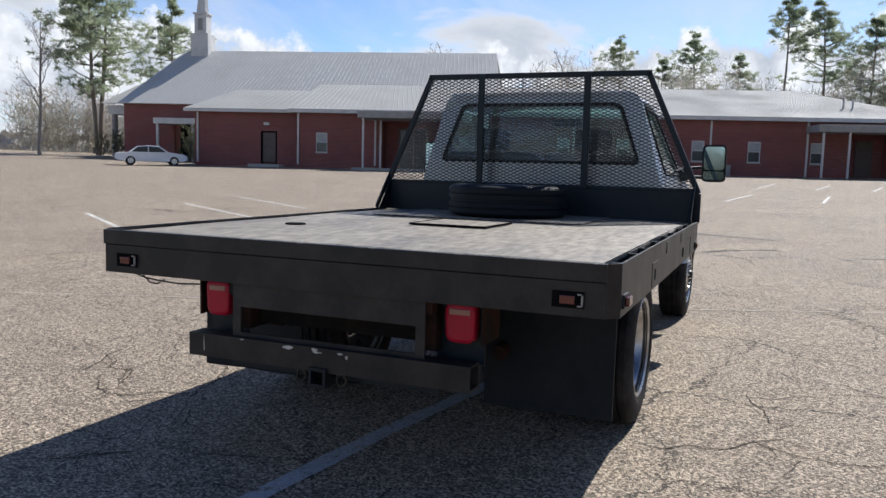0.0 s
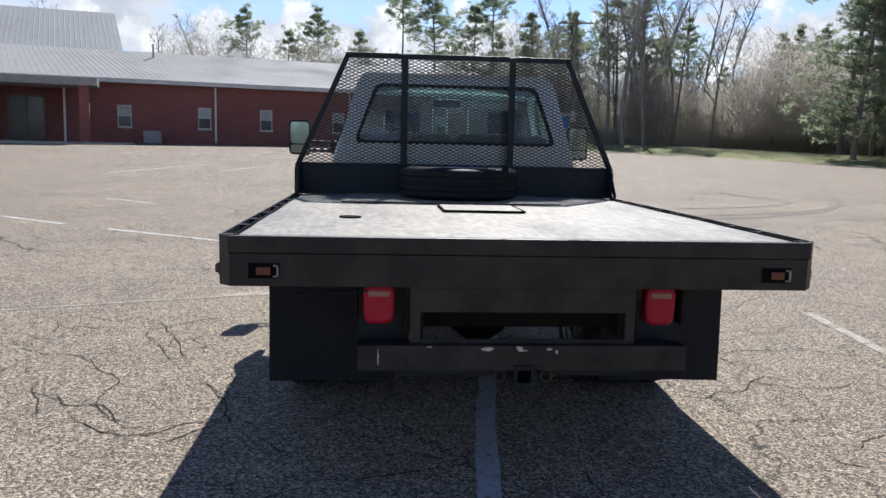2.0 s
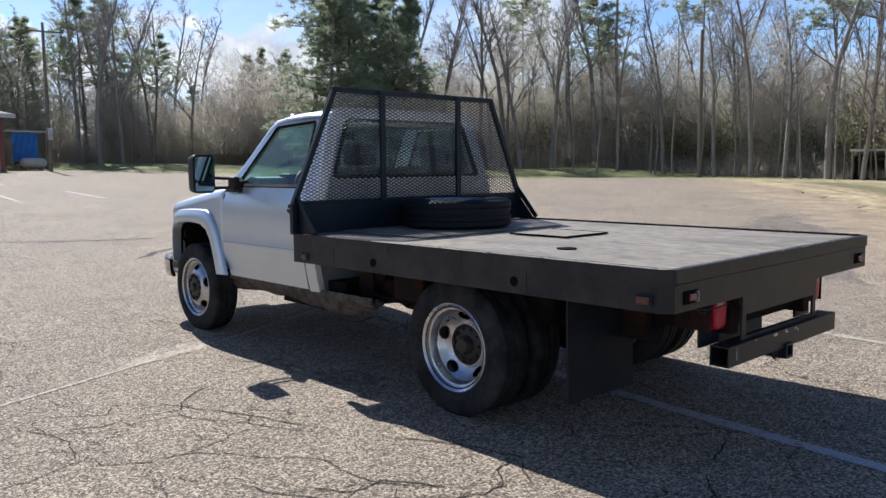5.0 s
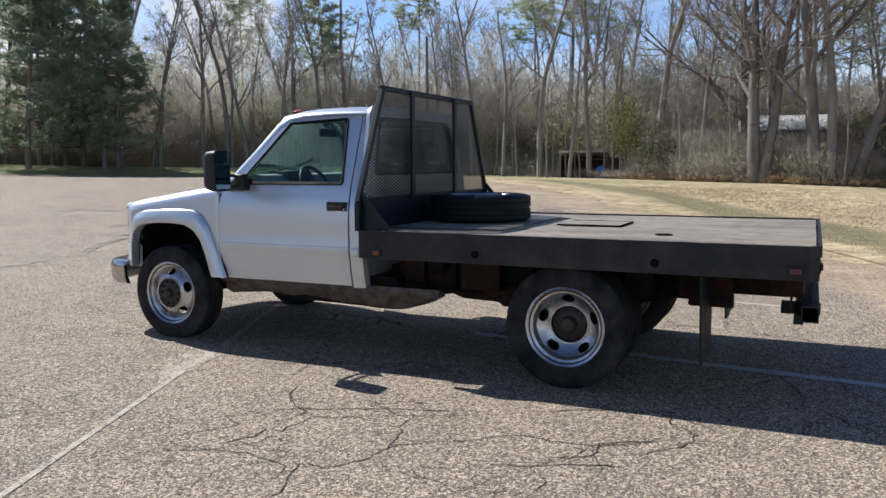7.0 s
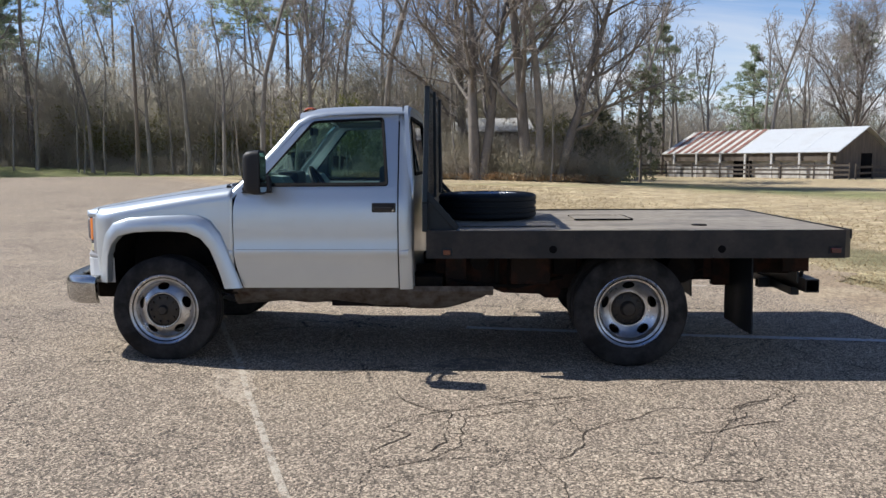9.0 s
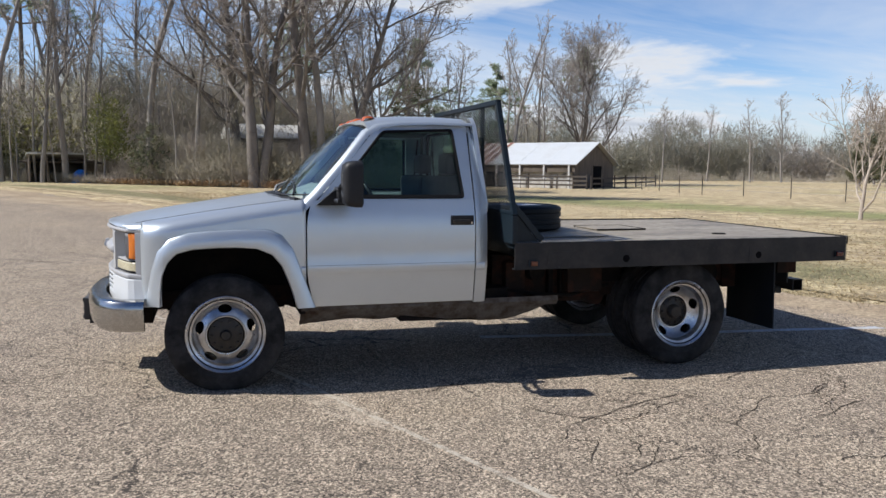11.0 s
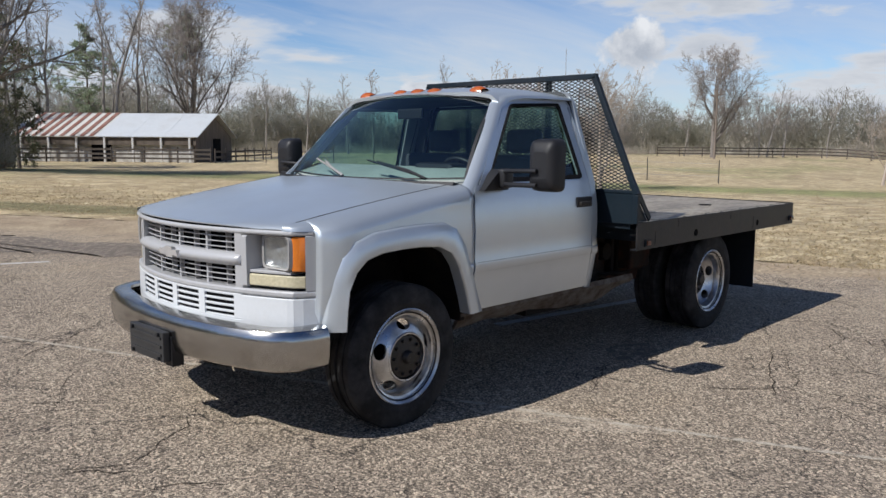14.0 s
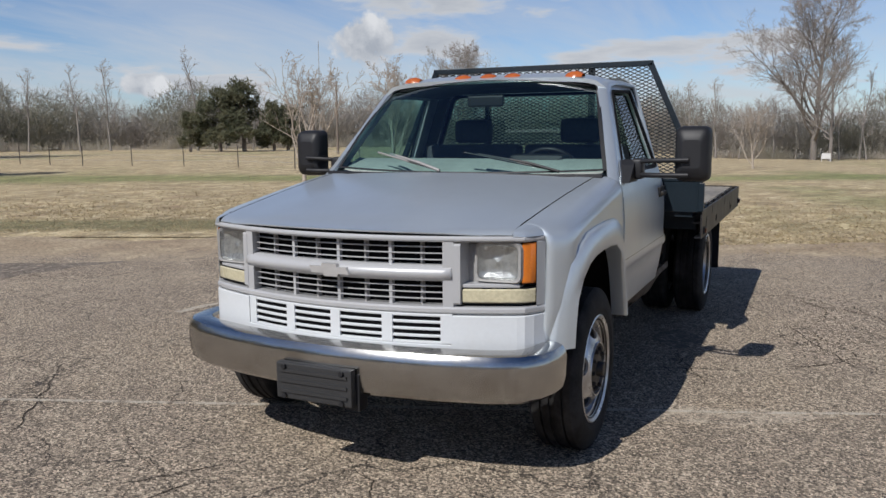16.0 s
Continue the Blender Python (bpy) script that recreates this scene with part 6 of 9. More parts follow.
    front = [(44.0, -48.0), (30.0, -48.4), (20.0, -47.0), (14.5, -44.2), (8.8, -42.0)]
    for k in range(30):
        f = (k + own.random()) / 30 * (len(front) - 1)
        i = min(int(f), len(front) - 2)
        f -= i
        x = front[i][0] + (front[i + 1][0] - front[i][0]) * f + own.uniform(-0.8, 0.8)
        y = front[i][1] + (front[i + 1][1] - front[i][1]) * f + own.uniform(-0.6, 1.4)
        if abs(x - 10.6) < 0.7:
            continue
        plant("pole" if k % 3 else "tall", k, x, y, own.uniform(0.7, 1.1), own.random() * 360, group="trees of the wood", lean=own.uniform(-3.0, 3.0))
    # the wood closes in beside the hall
    for k in range(16):
        a, d = radians(-12.6 - 0.78 * k), 80.0 + rng.uniform(-4, 10)
        plant("tall", k, -4.4 + d * math.cos(a), 1.2 + d * math.sin(a), rng.uniform(1.0, 1.2), rng.random() * 360, group="trees of the wood")
    # the belt behind the barn
    for k in range(16):
        x, y = -4 - k * 2.2 + rng.uniform(-2, 2), -66 - 0.7 * k + rng.uniform(-7, 5)
        plant("tall" if k % 5 else "pine", k, x, y, rng.uniform(0.95, 1.3) * (1.0 if k % 5 else 0.8), rng.random() * 360, group="trees behind the barn")
    # ornamental trees on the lawn
    plant("small", 0, -18.1, -15.8, 1.0, 20, group="small trees on the lawn")
    plant("small", 1, -20.8, -13.3, 1.08, 140, group="small trees on the lawn")
    plant("small", 1, -43.0, -9.0, 1.0, 60, group="small trees on the lawn")
    plant("small", 0, -52.0, -2.0, 1.0, 200, group="small trees on the lawn")
    # far side of the field
    plant("round", 0, -114, 1.6, 1.5, 40, label="huge bare oak standing before the far woods")
    plant("oak", 0, -98, 3.5, 0.75, 10)
    plant("round", 0, -92, -42, 0.9, 200)
    for i, x, y, sc in ((0, -68.2, -62.8, 0.95), (1, -70.4, -61.0, 1.08), (1, -72.6, -58.2, 0.75), (0, -74.0, -57.2, 0.7), (0, -66.6, -66.0, 0.6)):
        plant("broad", i, x, y, sc, rng.random() * 360)
    for i in range(46):
        f = i / 45
        x, y = -28 - 92 * min(1, f * 1.4), -98 + 130 * max(0, f - 0.15)
        plant("tall" if i % 3 else "pole", rng.randrange(8), x + rng.uniform(-5, 5), y + rng.uniform(-5, 5), rng.uniform(0.6, 0.95), rng.random() * 360, group="far trees over the field")
    # beyond the hall
    for x, y, sc, i in ((55.3, 60.4, 1.5, 2), (57.5, 62.5, 1.45, 1), (78.5, 71.0, 1.6, 2), (84, 15, 0.82, 3), (88, 11, 0.85, 1), (90, 7, 0.95, 0), (92, 3, 0.9, 1), (82, -2, 1.0, 3), (84, -5.5, 1.02, 0), (80, -9, 1.0, 1), (86, -12, 1.05, 3), (76, -15, 0.9, 1), (78, -18, 0.8, 0), (74, -26, 0.7, 2), (80, -29, 0.75, 1)):
        plant("pine", i, x, y, sc, rng.random() * 360, group="pines behind the hall")
    plant("tall", 0, 48.5, 60.5, 0.95, 30)
    for x, y in ((84, 24), (88, 20), (90, 16), (70, 30)):
        plant("tall", rng.randrange(4), x, y, 0.9, rng.random() * 360)
    for u, d, sc in ((31.0, -6.2, 0.95), (30.4, -5.6, 0.8), (39.0, -11.2, 0.8), (40.2, -11.0, 0.7)):
        p = HALL @ Vector((u, d, 0))
        plant("cedar", 2, p.x, p.y, sc, u * 40, label="clipped dark shrub before the sanctuary wall")


make_woods()


def brush(name, label, line, depth, height, count, seed, material, spread=0.35):
    """A thicket of thin leaning stems and twigs along a line, as one mass."""
    g = np.random.RandomState(seed)
    pts = np.array(line, dtype=float)
    lens = np.hypot(*(pts[1:] - pts[:-1]).T)
    cum = np.concatenate([[0], np.cumsum(lens)])
    s = g.uniform(0, cum[-1], count)
    i = np.clip(np.searchsorted(cum, s) - 1, 0, len(lens) - 1)
    f = ((s - cum[i]) / lens[i])[:, None]
    base = pts[i] * (1 - f) + pts[i + 1] * f
    d = (pts[i + 1] - pts[i]) / lens[i][:, None]
    nrm = np.stack([d[:, 1], -d[:, 0]], axis=1)
    base = base + nrm * g.uniform(0, depth, (count, 1))
    z = np.array([lie(x, y) for x, y in base])
    clear = (np.abs(base[:, 0] - 11.4) < 2.9) & (base[:, 1] > -47.0)
    h = height * np.where(clear, 0.12, 1.0) * g.uniform(0.25, 1.0, count) ** 1.3 * (0.6 + 0.4 * np.sin(s * 0.35) * np.sin(s * 0.13 + 1))
    segs = []
    for lvl in range(7):
        if lvl == 0:
            p0 = np.column_stack([base, z - 0.1])
            dirn = np.column_stack([g.normal(0, spread * 0.6, (count, 2)), np.ones(count)])
            ln = h * 0.55
            r0, r1 = 0.020 + 0.004 * h, 0.010 + 0.002 * h
        else:
            which = g.randint(0, count, count)
            t = g.uniform(0.3, 1.0, (count, 1))
            q0, q1 = first
            p0 = q0[which] * (1 - t) + q1[which] * t
            dirn = np.column_stack([g.normal(0, 0.8, (count, 2)), g.uniform(0.1, 1.2, count)])
            ln = h[which] * g.uniform(0.2, 0.55, count)
        dirn /= np.linalg.norm(dirn, axis=1, keepdims=True)
        p1 = p0 + dirn * ln[:, None]
        if lvl == 0:
            first = (p0, p1)
            stems = np.column_stack([p0, p1, r0, r1])
        else:
            segs.append((p0, p1))
    me = np_mesh(name, *with_blades(stems, 3, np.concatenate([q[0] for q in segs]), np.concatenate([q[1] for q in segs]), 0.011, seed))
    me.materials.append(material)
    return tagged(new(name, me), label, "undergrowth", kind="stuff")


brush("undergrowth", "dense grey-brown winter undergrowth of bare stems", [(66, -19), (63, -35), (55, -46.5), (42, -49.5), (30, -50), (20, -48.5), (10, -44), (6, -41)][::-1], 9.0, 6.5, 8000, 3, M_BRUSH)
brush("undergrowth", "grey-pink bare saplings under the big trees", [(6, -41), (4, -39), (-3, -35.5), (-6, -36)][::-1], 5.0, 3.4, 2800, 13, M_PALETWIG)
brush("undergrowth", "low tangled brush at the foot of the wood", [(63, -34), (55, -46), (42, -49), (30, -49.5), (20, -48), (10, -43.5), (4, -38.5), (-3, -34.8), (-6, -35.2)][::-1], 2.5, 1.8, 6000, 5, M_BRUSH, 0.7)
brush("undergrowth", "far grey brush along the field's edge", [(-30, -97), (-70, -92), (-112, -60), (-120, -20), (-121, 25)], -8.0, 4.5, 6000, 6, M_BRUSH)
brush("undergrowth", "brush behind the church hall", [(92, 70), (95, 30), (92, -5), (72, -24)], -8.0, 5.0, 3000, 8, M_BRUSH)


def far_wood(name, label, line, h, count, seed, depth=14.0):
    """A deep belt of far bare trees, too many to tell apart: trunks, limbs and a haze of twigs."""
    g = np.random.RandomState(seed)
    pts = np.array(line, dtype=float)
    lens = np.hypot(*(pts[1:] - pts[:-1]).T)
    cum = np.concatenate([[0], np.cumsum(lens)])
    s = g.uniform(0, cum[-1], count)
    i = np.clip(np.searchsorted(cum, s) - 1, 0, len(lens) - 1)
    f = ((s - cum[i]) / lens[i])[:, None]
    base = pts[i] * (1 - f) + pts[i + 1] * f
    base = base * (1 + g.uniform(0, depth, (count, 1)) / np.linalg.norm(base, axis=1, keepdims=True))
    z = np.array([lie(x, y) for x, y in base])
    hh = h * g.uniform(0.6, 1.0, count) * (0.88 + 0.12 * np.sin(s * 0.11))
    p0 = np.column_stack([base, z - 0.2])
    p1 = np.column_stack([base + g.normal(0, 0.4, (count, 2)), z + hh * 0.9])
    segs = [np.column_stack([p0, p1, 0.012 * hh, 0.003 * hh])]
    limbs = 9
    t = g.uniform(0.35, 1.0, (count, limbs, 1))
    q0 = p0[:, None] * (1 - t) + p1[:, None] * t
    dr = g.normal(0, 1, (count, limbs, 3))
    dr[..., 2] = np.abs(dr[..., 2]) + 0.5
    dr /= np.linalg.norm(dr, axis=2, keepdims=True)
    q1 = q0 + dr * (hh[:, None, None] * 0.22 * g.uniform(0.5, 1.1, (count, limbs, 1)))
    k = count * limbs
    segs.append(np.column_stack([q0.reshape(k, 3), q1.reshape(k, 3), np.full(k, 0.035), np.full(k, 0.018)]))
    tw = 10
    t = g.uniform(0.2, 1.0, (k, tw, 1))
    a = q0.reshape(k, 1, 3) * (1 - t) + q1.reshape(k, 1, 3) * t
    dr = g.normal(0, 1, (k, tw, 3))
    dr[..., 2] += 0.5
    dr /= np.linalg.norm(dr, axis=2, keepdims=True)
    b = a + dr * g.uniform(0.4, 1.3, (k, tw, 1))
    n = k * tw
    me = np_mesh(name, *with_blades(np.concatenate(segs), 3, a.reshape(n, 3), b.reshape(n, 3), 0.022, seed))
    me.materials.append(M_FARWOOD)
    return tagged(new(name, me), label, "far woods", kind="stuff")


far_wood("far_woods", "dim grey-brown mass of bare woodland behind the nearer trees", [(74, -26), (70, -44), (60, -56), (44, -60), (26, -60), (8, -54), (-2, -56), (-12, -74)], 9.0, 950, 9)
far_wood("far_woods", "far bare woods closing the field", [(-12, -78), (-30, -104), (-74, -104), (-124, -66), (-134, -20), (-134, 40)], 7.5, 1100, 10, 18.0)
far_wood("far_woods", "bare woods beyond the church hall", [(70, 88), (104, 60), (106, 30), (98, -10), (80, -26)], 8.0, 500, 11)


def twig_haze(name, label, line, depth, h, count, seed, long=0.9, wide=0.028, material=None, low=0.0):
    """The fine outer twigs of a belt of undergrowth and young trees, far too many to tell apart: thin blades in drifts."""
    g = np.random.RandomState(seed)
    pts = np.array(line, dtype=float)
    lens = np.hypot(*(pts[1:] - pts[:-1]).T)
    cum = np.concatenate([[0], np.cumsum(lens)])
    # stools of brush, each a fountain of twigs
    stools = count // 60
    s = g.uniform(0, cum[-1], stools)
    i = np.clip(np.searchsorted(cum, s) - 1, 0, len(lens) - 1)
    f = ((s - cum[i]) / lens[i])[:, None]
    base = pts[i] * (1 - f) + pts[i + 1] * f
    base = base * (1 + g.uniform(0, depth, (stools, 1)) / np.linalg.norm(base, axis=1, keepdims=True))
    top = h * g.uniform(0.45, 1.0, stools) * (0.78 + 0.22 * np.sin(s * 0.31 + seed) * np.sin(s * 0.083))
    top = np.where((np.abs(base[:, 0] - 11.4) < 2.9) & (base[:, 1] > -46.5) & (low < 0.3), 0.25, top)
    k = g.randint(0, stools, count)
    u = low + (1 - low) * g.uniform(0, 1, count) ** 0.8
    spread = 0.35 + 0.16 * top[k] * np.sin(math.pi * np.clip(u * 0.85 + 0.1, 0, 1))
    a = g.uniform(0, 2 * math.pi, count)
    q = np.sqrt(g.uniform(0, 1, count)) * spread
    z0 = np.array([lie(x, y) for x, y in base])[k]
    o = np.column_stack([base[k, 0] + q * np.cos(a), base[k, 1] + q * np.sin(a), z0 + u * top[k]])
    d = np.column_stack([np.cos(a) * 0.5 + g.normal(0, 0.45, count), np.sin(a) * 0.5 + g.normal(0, 0.45, count), 0.7 + g.normal(0, 0.45, count)])
    d /= np.linalg.norm(d, axis=1, keepdims=True)
    ln = long * g.uniform(0.5, 1.3, (count, 1))
    w = np.cross(d, g.normal(size=(count, 3)))
    w /= np.linalg.norm(w, axis=1, keepdims=True) + 1e-9
    w *= wide * g.uniform(0.6, 1.3, (count, 1))
    v = np.stack([o - w, o + w, o + d * ln], axis=1).reshape(-1, 3)
    me = np_mesh(name, v, np.arange(count * 3).reshape(-1, 3))
    me.materials.append(material or M_HAZE)
    return tagged(new(name, me), label, "undergrowth", kind="stuff")


twig_haze("twigs", "tops of the taller bare trees of the wood", [(58, -43), (46, -50), (34, -52), (20, -50)], 14.0, 15.5, 48000, 78, 1.1, 0.022, M_PALEHAZE, 0.3)
twig_haze("twigs", "grey-brown haze of bare twigs along the wood", [(68, -22), (64, -37), (56, -49), (42, -52.5), (30, -52.5), (20, -51.5), (9, -47)], 10.0, 10.0, 230000, 71, 0.8, 0.021, M_PALEHAZE)
twig_haze("twigs", "tangle of twigs and leaves under the big trees", [(6, -39.5), (2, -36.8), (-3, -35.8), (-6.5, -36.6)], 4.0, 3.7, 60000, 72, 0.6, 0.012, M_SHADYTWIG)
twig_haze("twigs", "low twigs and saplings in front of the big trees", [(14, -44.5), (8, -40.5), (4, -37.2), (-1, -34.6), (-6, -34.6)], 1.6, 2.1, 30000, 84, 0.45, 0.010, M_SHADYTWIG)
twig_haze("dead_leaves", "brown dead leaves caught in the low brush", [(9, -40.8), (4, -37.0), (-1, -34.4), (-6, -34.4)], 1.4, 0.5, 9000, 85, 0.10, 0.04, M_LEAFLITTER)
twig_haze("twigs", "grey-pink twigs closing the wood behind the big trees", [(10, -48), (1, -46), (-6, -44)], 7.0, 10.5, 70000, 82, 0.8, 0.02, M_SHADYTWIG)
twig_haze("twigs", "pale bare twigs among the foremost tall trees", [(61, -29), (54, -38), (46, -46)], 8.0, 13.0, 42000, 83, 1.0, 0.022, M_PALEHAZE, 0.15)
twig_haze("twigs", "fine twigs in the tops of the big trees", [(9, -42), (3, -38), (-4, -37)], 3.0, 13.5, 9000, 79, 0.7, 0.011, M_SHADYTWIG, 0.3)
twig_haze("twigs", "bare twigs of the trees behind the barn", [(4, -56), (-10, -72), (-34, -80)], 14.0, 9.0, 60000, 73, 1.1, 0.035)
twig_haze("twigs", "far grey twigs closing the field", [(-34, -100), (-74, -98), (-116, -64), (-126, -20), (-127, 40)], 16.0, 11.5, 150000, 74, 1.4, 0.045, M_FARTWIG)
twig_haze("twigs", "bare trees close behind the church hall", [(84, 44), (79, 22), (74, 4), (72, -14), (70, -26)], 6.0, 13.5, 80000, 81, 1.0, 0.024, M_HAZE, 0.05)
twig_haze("twigs", "bare twigs beyond the church hall", [(66, 86), (96, 62), (98, 30), (94, 0), (76, -22)], 10.0, 11.0, 70000, 75, 1.3, 0.045)
twig_haze("olive_leaves", "olive-green winter leaves among the brush", [(60, -40), (52, -50), (36, -52), (22, -51), (8, -45)], 5.0, 6.5, 14000, 76, 0.3, 0.07, M_OLIVE, 0.2)
twig_haze("spring_leaves", "yellow-green early leaves on a bush under the big trees", [(9.3, -41.2), (8.0, -40.2)], 1.6, 6.8, 2600, 86, 0.17, 0.045, M_SPRING, 0.5)
twig_haze("olive_leaves", "olive leaves by the big trees", [(-2, -36.2), (-7, -37.5)], 3.0, 4.6, 16000, 77, 0.18, 0.035, M_OLIVE)


def mass(name, label, line, h, seed):
    """The shaded inside of the woods: a low uneven bank of brush far back between the trunks."""
    verts, faces, pts = [], [], []
    for (x0, y0), (x1, y1) in zip(line, line[1:]):
        k = max(2, int(math.hypot(x1 - x0, y1 - y0) / 0.5))
        pts += [(x0 + (x1 - x0) * i / k, y0 + (y1 - y0) * i / k) for i in range(k)]
    for x, y in pts:
        l = math.hypot(x, y)
        top = h * (0.8 + 0.35 * noise.noise((x * 0.12, y * 0.12, seed)) + 0.25 * noise.noise((x * 0.9, y * 0.9, seed)) + 0.25 * noise.noise((x * 3.1, y * 3.1, seed)))
        for q in range(6):
            bul = 1.4 * noise.noise((x * 0.8, y * 0.8, q * 1.1 + seed)) + 0.7 * noise.noise((x * 2.6, y * 2.6, q * 2.0))
            verts.append((x + x / l * (bul + q * 0.5), y + y / l * (bul + q * 0.5), lie(x, y) - 0.3 + (top + 0.3) * q / 5))
    for i in range(len(pts) - 1):
        for q in range(5):
            a = i * 6 + q
            faces.append((a, a + 6, a + 7, a + 1))
    return tagged(raw(name, verts, faces, M_FARWOOD, smooth=180), label, "far woods", kind="stuff")


mass("thicket", "shaded thicket deep inside the woods", [(88, -26), (82, -48), (70, -66), (46, -74), (22, -73), (2, -66), (-10, -88)], 4.2, 1)
mass("thicket", "far low bank of brush round the field", [(-10, -92), (-32, -122), (-80, -122), (-142, -76), (-154, -20), (-154, 60)], 4.6, 2)
mass("thicket", "far brush beyond the church hall", [(80, 110), (122, 70), (124, 20), (112, -14), (94, -30)], 3.6, 3)


def tufts(name, label, count, seed, size, region, material):
    """Blades of dry grass over a region."""
    g = np.random.RandomState(seed)
    spots = []
    while len(spots) < count:
        x, y = region(g)
        ex, ey = x - HEART[0], y - HEART[1]
        if math.hypot(ex, ey) < edge_radius(math.atan2(ey, ex)) + 0.15 * g.normal():
            continue
        spots.append((x, y, lie(x, y) - 0.02))
    v, f = clumps(seed, spots, size, 7, 0.55)
    v[:, 2] = np.maximum(v[:, 2], np.repeat(np.array(spots)[:, 2], 21) - 0.02)
    me = np_mesh(name, v, f)
    me.materials.append(material)
    return tagged(new(name, me), label, "grass", kind="stuff")


def near_band(g):
    t = g.uniform(-30, 12)
    d = abs(g.exponential(4.5))
    y = t
    x = -3.5 + (-(y + 6) * 0.42 if y < -6 else 0.25 * -(y + 0) * 0.55) - d
    return x, y


tufts("dry_grass", "short dry straw-coloured grass at the edge of the lot", 30000, 12, 0.04, near_band, M_STRAW)

# ---- the flatbed truck: x forward, y to its left, rear axle over the origin ----
truck = thing("flatbed_truck", "silver single-cab pickup truck with a black steel flatbed", "truck")


def side_y(z):
    """Half width of the cab and fender sides over the height."""
    pts = [(0.50, 0.905), (0.56, 0.930), (0.70, 0.955), (0.785, 0.965), (0.80, 0.972), (0.84, 0.975), (0.86, 0.968), (1.05, 0.972), (1.17, 0.962), (1.25, 0.940), (1.30, 0.925), (1.80, 0.745), (1.84, 0.715), (1.875, 0.63)]
    for (z0, y0), (z1, y1) in zip(pts, pts[1:]):
        if z <= z1:
            return y0 + (y1 - y0) * max(0.0, (z - z0) / (z1 - z0))
    return pts[-1][1]


def front_x(y):
    return 4.245 - 0.29 * (abs(y)) ** 2.0 - 0.07 * max(0.0, (abs(y) - 0.80) / 0.07) ** 2


def hood_z(x, y):
    """Top of the hood: rises to the back, crowned across."""
    f = (4.2 - x) / 1.35
    return 1.105 + 0.255 * f - 0.045 * f * f + 0.035 * (1 - (y / 0.8) ** 2) - 0.03 * max(0.0, 1 - f / 0.06)


def hood_half(x):
    return 0.765 + 0.055 * (4.1 - x) / 1.2


def ring_between(bm, outer, inner):
    a, b = [bm.verts.new(p) for p in outer], [bm.verts.new(p) for p in inner]
    n = len(a)
    for i in range(n):
        bm.faces.new((a[i], a[(i + 1) % n], b[(i + 1) % n], b[i]))
    return bm


def loop_points(corners, radius, per=6):
    """A closed outline with rounded corners from a list of 2D corners."""
    out, n = [], len(corners)
    for i, c in enumerate(corners):
        p, q = Vector(corners[i - 1]), Vector(corners[(i + 1) % n])
        c = Vector(c)
        a, b = c + (p - c).normalized() * radius, c + (q - c).normalized() * radius
        for k in range(per):
            t = k / (per - 1)
            out.append((1 - t) ** 2 * a + 2 * t * (1 - t) * c + t * t * b)
    return out


